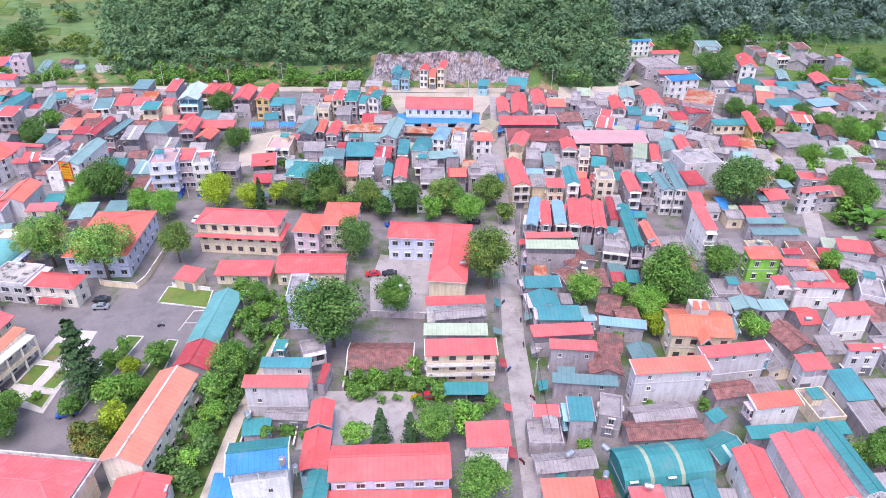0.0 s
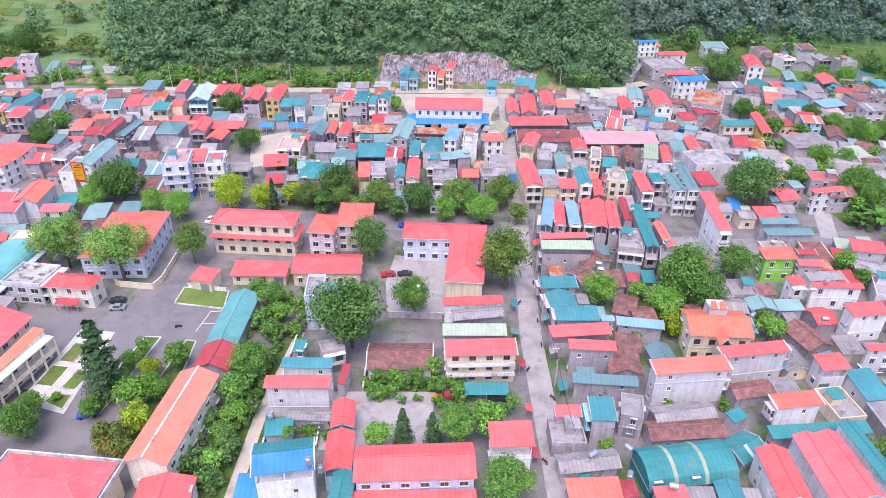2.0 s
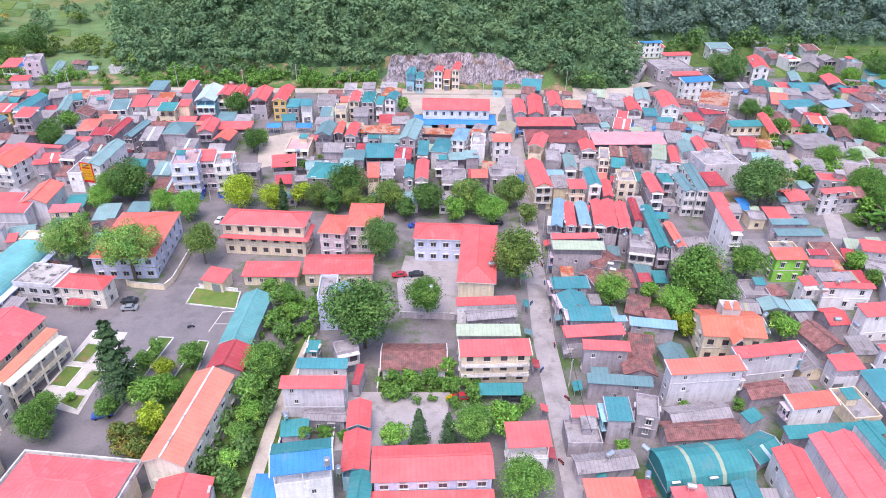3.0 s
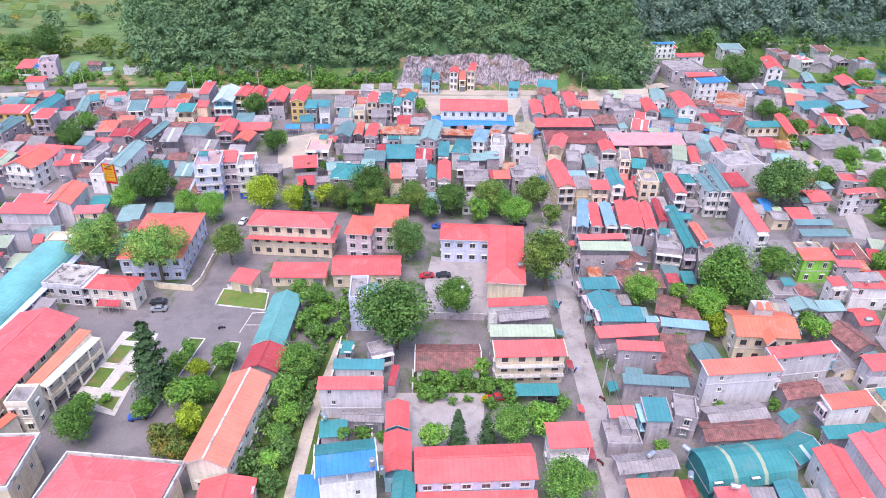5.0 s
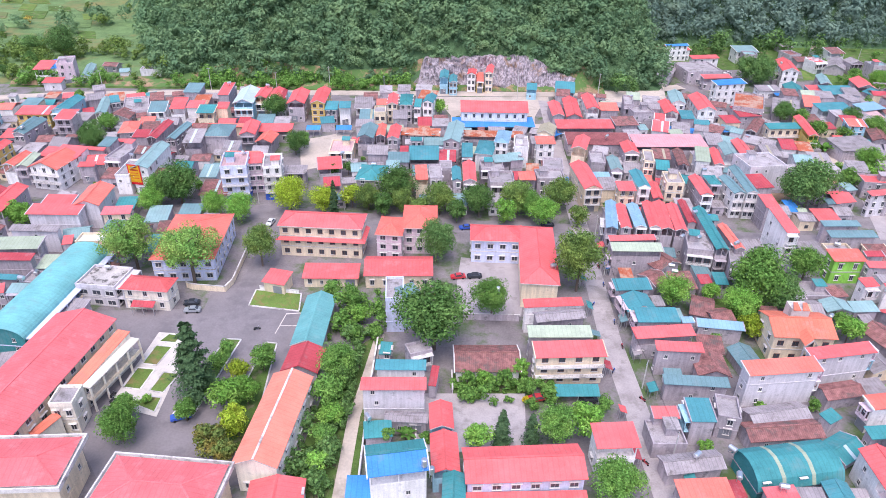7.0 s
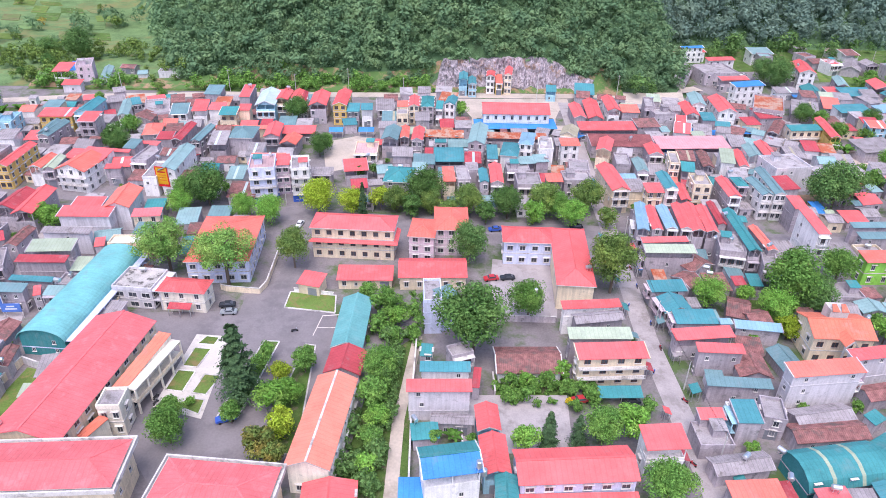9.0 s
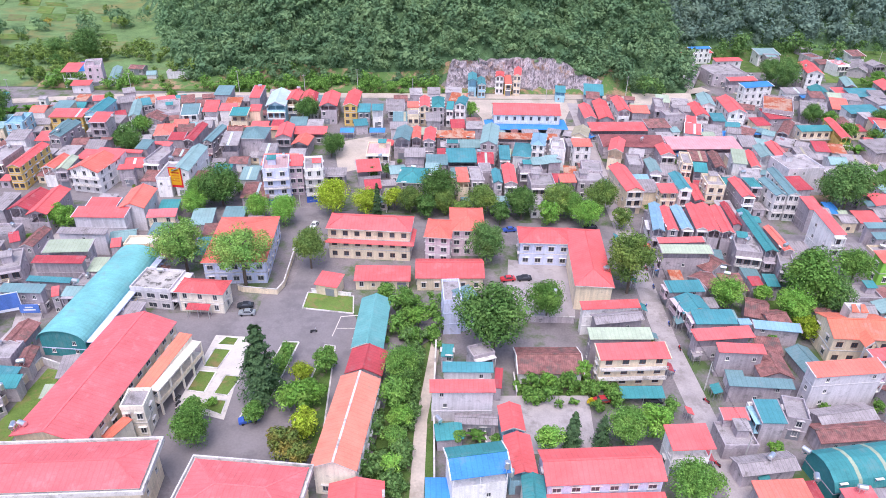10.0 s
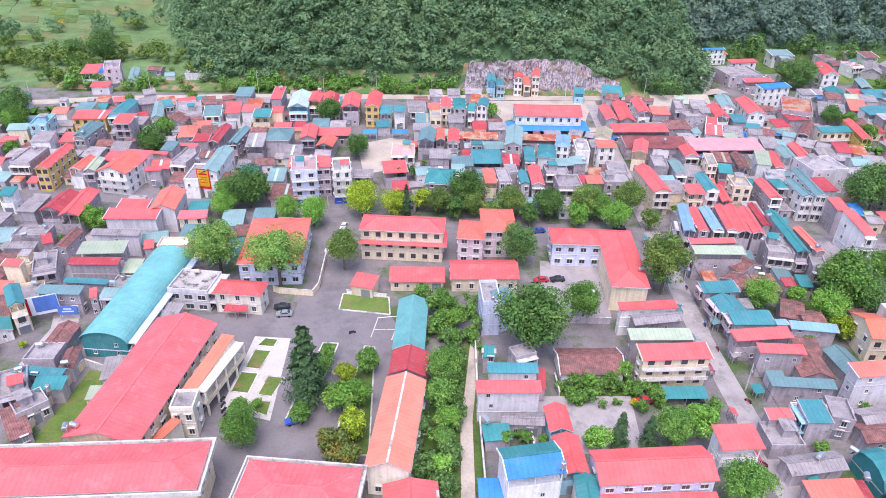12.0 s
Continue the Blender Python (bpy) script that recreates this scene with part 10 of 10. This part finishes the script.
def motorbike(x, y, turn, colour):
    """A small parked motorbike: frame and tank, seat, handlebar, two wheels."""
    top = new("motorbike")
    top.matrix_world = pose(x, y, level(x, y) + 0.11, 0, 0, turn)
    s = Shell()
    side = [(-0.75, 0.55), (-0.3, 0.35), (0.35, 0.35), (0.62, 0.95), (0.5, 1.0), (0.2, 0.6), (-0.2, 0.68), (-0.85, 0.72)]
    for sy in (-0.14, 0.14):
        s.face([(a, sy, b) for a, b in side])
    for (a, b), (c, e) in zip(side, side[1:] + side[:1]):
        s.face([(a, -0.14, b), (c, -0.14, e), (c, 0.14, e), (a, 0.14, b)])
    part("body", s.data("body", PAINTS[colour]), top)
    s = Shell()
    s.box(-0.8, 0.1, -0.15, 0.15, 0.7, 0.8, 0, True)
    part("seat", s.data("seat", TYRE), top)
    s = Shell()
    s.box(0.5, 0.56, -0.35, 0.35, 1.0, 1.06, 0, True)
    part("handlebar", s.data("handlebar", STEEL), top)
    for wx in (-0.62, 0.68):
        w = Shell()
        pts = [(wx + 0.28 * math.cos(i * math.pi / 6), 0.28 + 0.28 * math.sin(i * math.pi / 6)) for i in range(12)]
        for (a, b), (c, e) in zip(pts, pts[1:] + pts[:1]):
            w.face([(a, -0.05, b), (c, -0.05, e), (c, 0.05, e), (a, 0.05, b)])
        for sy in (-0.05, 0.05):
            w.face([(a, sy, b) for a, b in pts])
        part("wheel", w.data("wheel", TYRE), top)
    return tagged(top, "small %s motorbike parked at the roadside" % colour, "motorbike", "parked motorbikes")


POLE = material("concrete_pole", (0.5, 0.48, 0.46), mottle=0.15)


def pole(x, y, high):
    top = new("utility_pole")
    top.matrix_world = pose(x, y, land(x, y) - 0.1, 0, 0, (x * 11) % 90)
    s = Shell()
    for i in range(8):
        a, b = i * math.pi / 4, (i + 1) * math.pi / 4
        s.face([(0.17 * math.cos(a), 0.17 * math.sin(a), 0), (0.17 * math.cos(b), 0.17 * math.sin(b), 0), (0.1 * math.cos(b), 0.1 * math.sin(b), high), (0.1 * math.cos(a), 0.1 * math.sin(a), high)])
    part("shaft", s.data("shaft", POLE), top)
    s = Shell()
    s.box(-0.9, 0.9, -0.05, 0.05, high - 0.6, high - 0.48, 0, True)
    part("crossarm", s.data("crossarm", STEEL), top)
    return tagged(top, "slim pale concrete utility pole with crossarm", "pole", "utility poles")


CABLE = material("black_cable", (0.03, 0.03, 0.035), rough=0.6, bump=0)


def cable(a, b, sag=0.8):
    cu = bpy.data.curves.new("overhead_cable", "CURVE")
    cu.dimensions, cu.bevel_depth = "3D", 0.025
    sp = cu.splines.new("POLY")
    sp.points.add(12)
    for i in range(13):
        k = i / 12
        p = Vector(a).lerp(Vector(b), k)
        sp.points[i].co = (p.x, p.y, p.z - sag * 4 * k * (1 - k), 1)
    cu.materials.append(CABLE)
    return tagged(new("overhead_cable", cu), "thin black cable sagging between poles", "cable", "overhead cables")


def signboard(x, y, z, w, h, turn, back, bars, label):
    """A standing board with bars for its writing."""
    top = new("signboard")
    top.matrix_world = pose(x, y, z, 0, 0, turn)
    s = Shell()
    s.box(-w / 2, w / 2, 0, 0.15, 0, h, 0, True)
    part("board", s.data("board", back), top)
    for name, (x0, x1, z0, z1), m in bars:
        b = Shell()
        b.box(x0 * w, x1 * w, -0.03, 0, z0 * h, z1 * h, 0, True)
        part(name, b.data(name, m), top)
    for sx in (-w / 2 + 0.15, w / 2 - 0.15):
        b = Shell()
        b.box(sx - 0.07, sx + 0.07, 0.15, 0.3, -z + level(x, y), h * 0.9)
        part("post", b.data("post", STEEL), top)
    return tagged(top, label, "sign", "signs")


def garden_wall(line, high, mat, label):
    """A free-standing wall with a coping along a line of points."""
    top = new("garden_wall")
    for (xa, ya), (xb, yb) in zip(line, line[1:]):
        L = math.hypot(xb - xa, yb - ya)
        s = Shell()
        s.box(0, L, -0.12, 0.12, -0.2, high)
        at = pose(xa, ya, level(xa, ya), 0, 0, math.degrees(math.atan2(yb - ya, xb - xa)))
        p = part("panel", s.data("panel", mat), top, at=at)
        c = Shell()
        c.box(-0.15, L + 0.15, -0.19, 0.19, high, high + 0.1, 0, True)
        part("coping", c.data("coping", TRIM), p)
    return tagged(top, label, "wall", "garden walls")


SIGN_RED = material("sign_red", (0.6, 0.02, 0.03), rough=0.4, mottle=0.05, bump=0)
SIGN_YELLOW = material("sign_yellow", (0.8, 0.42, 0.02), rough=0.4, mottle=0.05, bump=0)
SIGN_BLUE = material("sign_blue", (0.1, 0.2, 0.55), rough=0.4, mottle=0.3, bump=0)
SIGN_WHITE = material("sign_white", (0.75, 0.78, 0.85), rough=0.4, mottle=0.1, bump=0)
tank(-28.3, 83.4, 12.3, 0)
tank(-27.0, 86.2, 7.0, 0)
tank(-40.5, 102.7, 4.5, 1)
tank(32.6, 93.8, 5.5, 1)
tank(31.1, 86.7, 6.0, 1)
tank(38.6, 84.3, 6.0, 1)
tank(25.4, 92.9, 4.8, 1)
tank(59.3, 166.1, 10.5, 1)
tank(-120.6, 299.8, 13.0, 1)
tank(-102.7, 297.3, 13.0, 1)
tank(-10.7, 142.2, 9.5, 0)
tank(-123.7, 95.8, 9.0, 1)
tank(-122.2, 96.4, 9.0, 1)
tank(-111.9, 125.0, 1.0, 1)
tank(-36.6, 139.3, 10.3, 1)
tank(-171.4, 262.2, 11.5, 1)
tank(49.8, 170.0, 10.0, 1)
tank(45.1, 170.5, 10.0, 1)
tank(38.5, 157.3, 8.2, 1)
tank(38.5, 154.4, 8.2, 1)
tank(95.6, 250.4, 10.1, 1)
tank(3.9, 229.4, 9.5, 1)
tank(78.1, 185.5, 7.5, 1)
tank(74.2, 138.2, 5.5, 1)
tank(92.4, 137.4, 5.0, 1)
tank(95.1, 133.9, 6.0, 1)
tank(92.3, 146.1, 8.0, 1)
tank(98.2, 150.1, 8.2, 1)
tank(-62.1, 235.2, 7.3, 1)
tank(59.3, 292.5, 11.6, 1)
tank(-25.1, 235.9, 9.3, 1)
tank(-49.1, 222.1, 8.7, 1)
tank(-174.0, 176.5, 6.0, 1)
tank(-136.9, 227.2, 8.9, 1)
tank(-136.5, 149.7, 7.0, 1)
tank(-135.2, 110.7, 5.0, 0)
tank(-135.8, 119.6, 5.0, 1)
tank(40.4, 251.6, 8.9, 1)
tank(54.2, 186.8, 9.5, 1)
tank(5.4, 155.4, 9.0, 1)
tank(119.8, 304.4, 9.8, 1)
tank(152.9, 352.7, 11.0, 1)
tank(-187.2, 248.8, 10.4, 1)
tank(68.5, 220.3, 8.9, 1)
tank(84.4, 337.8, 8.6, 1)
car(-92.6, 149.4, 5, 'dark')
car(-91.4, 146.1, 5, 'silver')
car(-15.4, 164.0, 5, 'dark')
car(-20.2, 163.6, 10, 'red')
car(-81.0, 194.7, 80, 'white')
car(-83.8, 180.5, 75, 'white')
car(8.2, 113.5, 5, 'dark')
car(-3.3, 113.7, 10, 'red')
car(-81.7, 107.1, 20, 'blue')
car(134.1, 371.8, 20, 'white')
car(191.9, 387.8, 10, 'white')
car(10.0, 195.0, 5, 'dark')
car(-17.0, 192.8, 10, 'blue')
pole(-185.7, 315.4, 11.0)
pole(-136.5, 321.8, 11.0)
pole(-79.7, 326.8, 11.0)
pole(-32.3, 315.8, 10.0)
pole(11.1, 312.6, 14.0)
pole(51.8, 322.7, 11.0)
pole(-236.4, 303.8, 11.0)
pole(205.1, 340.4, 9.0)
pole(-52.4, 319.2, 9.0)
pole(-105.0, 323.1, 9.0)
pole(198.2, 411.8, 9.0)
pole(219.2, 395.8, 9.0)
pole(22.2, 96.0, 8.5)
pole(21.8, 118.0, 8.5)
pole(21.6, 142.0, 8.5)
pole(22.8, 166.0, 8.5)
pole(24.4, 188.0, 8.5)
cable((22.2, 96.0, 7.9), (21.8, 118.0, 7.9))
cable((22.2, 96.0, 8.2), (21.8, 118.0, 8.2))
cable((21.8, 118.0, 7.9), (21.6, 142.0, 7.9))
cable((21.8, 118.0, 8.2), (21.6, 142.0, 8.2))
cable((21.6, 142.0, 7.9), (22.8, 166.0, 7.9))
cable((21.6, 142.0, 8.2), (22.8, 166.0, 8.2))
cable((22.8, 166.0, 7.9), (24.4, 188.0, 7.9))
cable((22.8, 166.0, 8.2), (24.4, 188.0, 8.2))
pole(-88.0, 208.6, 8.5)
pole(-58.0, 204.8, 8.5)
pole(-28.0, 201.0, 8.5)
pole(-2.0, 199.0, 8.5)
cable((-88.0, 208.6, 8.2), (-58.0, 204.8, 8.1))
cable((-88.0, 208.6, 8.5), (-58.0, 204.8, 8.4))
cable((-58.0, 204.8, 8.1), (-28.0, 201.0, 8.0))
cable((-58.0, 204.8, 8.4), (-28.0, 201.0, 8.3))
cable((-28.0, 201.0, 8.0), (-2.0, 199.0, 8.0))
cable((-28.0, 201.0, 8.3), (-2.0, 199.0, 8.3))
signboard(-131.6, 214.9, 4.0, 4.6, 7.5, -8, SIGN_RED, [('panel', (-0.42, 0.42, 0.12, 0.95), SIGN_YELLOW), ('writing_bar', (-0.25, 0.25, 0.84, 0.9), SIGN_RED), ('writing_bar', (-0.32, 0.32, 0.7, 0.77), SIGN_RED), ('writing_bar', (-0.3, 0.3, 0.57, 0.6), SIGN_RED), ('writing_bar', (-0.3, 0.3, 0.44, 0.47), SIGN_RED), ('writing_bar', (-0.3, 0.3, 0.31, 0.34), SIGN_RED)], 'tall red and yellow advertising board on a house')
signboard(-152.7, 142.8, 2.5, 8.0, 5.5, 22, SIGN_WHITE, [('picture_panel', (-0.2, 0.48, 0.15, 0.96), SIGN_BLUE), ('edge_panel', (-0.49, -0.34, 0.02, 0.98), SIGN_RED)], 'large white, blue and red billboard by the street')
signboard(-146.7, 143.3, 2.0, 5.0, 2.6, 3, SIGN_BLUE, [('writing_bar', (-0.3, 0.3, 0.3, 0.45), SIGN_WHITE), ('writing_bar', (-0.2, 0.2, 0.6, 0.75), SIGN_WHITE)], 'dark blue shop sign with a white line of writing')
garden_wall([(-96.6, 157.6), (-94.9, 156.7), (-85.3, 155.5), (-84.1, 159.5), (-84.3, 178.8)], 1.8, WALL['y'], 'cream painted yard wall with coping')
garden_wall([(-75.9, 156.8), (-64.7, 154.8)], 1.2, WALL['w'], 'low white yard wall beside the lawn')
garden_wall([(-138.2, 99.7), (-135.0, 125.4)], 2.2, WALL['y'], 'long cream yard wall with coping beside grass')
garden_wall([(-135.0, 125.4), (-128.1, 122.6)], 2.2, WALL['l'], 'pale wall closing the grass strip')
garden_wall([(-18.8, 143.9), (-4.5, 143.4)], 2.0, WALL['g'], 'grey wall behind the office yard')
garden_wall([(-30.9, 114.9), (-30.4, 98.2)], 1.6, WALL['g'], 'grey courtyard wall')
garden_wall([(-22.6, 122.1), (-22.5, 115.6)], 1.4, WALL['g'], 'grey courtyard wall')
garden_wall([(-40.9, 137.1), (-41.5, 114.8), (-41.3, 86.8)], 1.8, WALL['g'], 'grey lane wall')
house(22.5, 89.5, 2.4, 2.0, -90, 2.5, 's', 't', 'awn')
house(15.4, 95.7, 2.9, 1.8, 90, 2.5, 's', 'r2', 'awn')
house(22.0, 102.7, 2.9, 1.6, -90, 2.5, 's', 'r', 'awn')
house(15.5, 108.4, 2.2, 1.7, 90, 2.5, 's', 'r', 'awn')
house(22.1, 115.5, 3.2, 2.0, -90, 2.5, 's', 't', 'awn')
house(15.4, 123.0, 3.1, 1.8, 90, 2.5, 's', 'r2', 'awn')
house(21.7, 128.1, 2.9, 2.0, -90, 2.5, 's', 'lg', 'awn')
house(15.1, 135.0, 2.3, 2.2, 90, 2.5, 's', 'gt', 'awn')
house(21.5, 141.6, 3.4, 1.8, -90, 2.5, 's', 'gt', 'awn')
house(15.5, 147.2, 3.4, 1.6, 90, 2.5, 's', 't', 'awn')
house(22.2, 154.1, 2.7, 2.0, -90, 2.5, 's', 'gt', 'awn')
house(16.2, 160.4, 2.4, 1.9, 90, 2.5, 's', 't', 'awn')
house(23.1, 167.4, 3.5, 1.9, -90, 2.5, 's', 'u', 'awn')
house(16.8, 172.7, 2.7, 1.7, 90, 2.5, 's', 'r', 'awn')
house(23.3, 179.1, 3.2, 1.8, -90, 2.5, 's', 'r', 'awn')
house(16.8, 185.2, 3.4, 1.5, 90, 2.5, 's', 'tb', 'awn')
house(18.0, 261.7, 4.9, 8.0, -51, 2.6, 's', 'u', 'awn')
house(56.7, 247.1, 4.8, 4.4, -8, 2.6, 's', 'u', 'awn')
house(72.7, 271.0, 5.2, 5.5, -7, 2.6, 's', 'u', 'awn')
house(67.7, 272.3, 4.2, 4.2, -10, 2.6, 's', 'u', 'awn')
house(79.7, 270.9, 7.0, 4.2, -8, 2.6, 's', 'u', 'awn')
house(97.4, 274.0, 6.9, 5.1, 7, 2.6, 's', 'u', 'awn')
house(85.6, 268.2, 4.0, 5.4, 7, 2.6, 's', 'lb', 'awn')
house(6.4, 250.4, 2.9, 4.4, 2, 2.6, 's', 'u', 'awn')
house(-20.8, 203.4, 3.9, 2.1, -10, 2.6, 's', 'u', 'awn')
house(-4.3, 202.6, 4.4, 4.1, 1, 2.6, 's', 'u', 'awn')
house(62.8, 196.1, 2.9, 3.2, -14, 2.6, 's', 'u', 'awn')
house(144.0, 327.3, 4.3, 7.8, 2, 2.6, 's', 'u', 'awn')
house(95.6, 202.4, 3.9, 8.0, 2, 2.6, 's', 'u', 'awn')
house(20.5, 218.9, 2.4, 7.1, 1, 2.6, 's', 'u', 'awn')

for spot in SPOTS:
    tank(spot.x, spot.y, spot.z, 1)
parked = random.Random(8)
for i in range(11):
    yy = 96 + i * 9.2 + parked.uniform(-1, 1)
    xx = 18.9 + (18.2 - 18.9) * (yy - 93) / 43 if yy < 136 else 18.2 + 2.6 * (yy - 136) / 59
    motorbike(xx + (2.2 if i % 3 else -2.2), yy, 90 + parked.uniform(-35, 35), parked.choice(["red", "blue", "silver"]))
for xx, yy, a in ((-72.5, 138.5, 20), (-96.8, 107.2, 70), (-97.3, 108.6, 75), (-98.0, 110.3, 66), (-98.6, 112.0, 72), (-99.2, 113.8, 70)):
    motorbike(xx, yy, a, "dark")
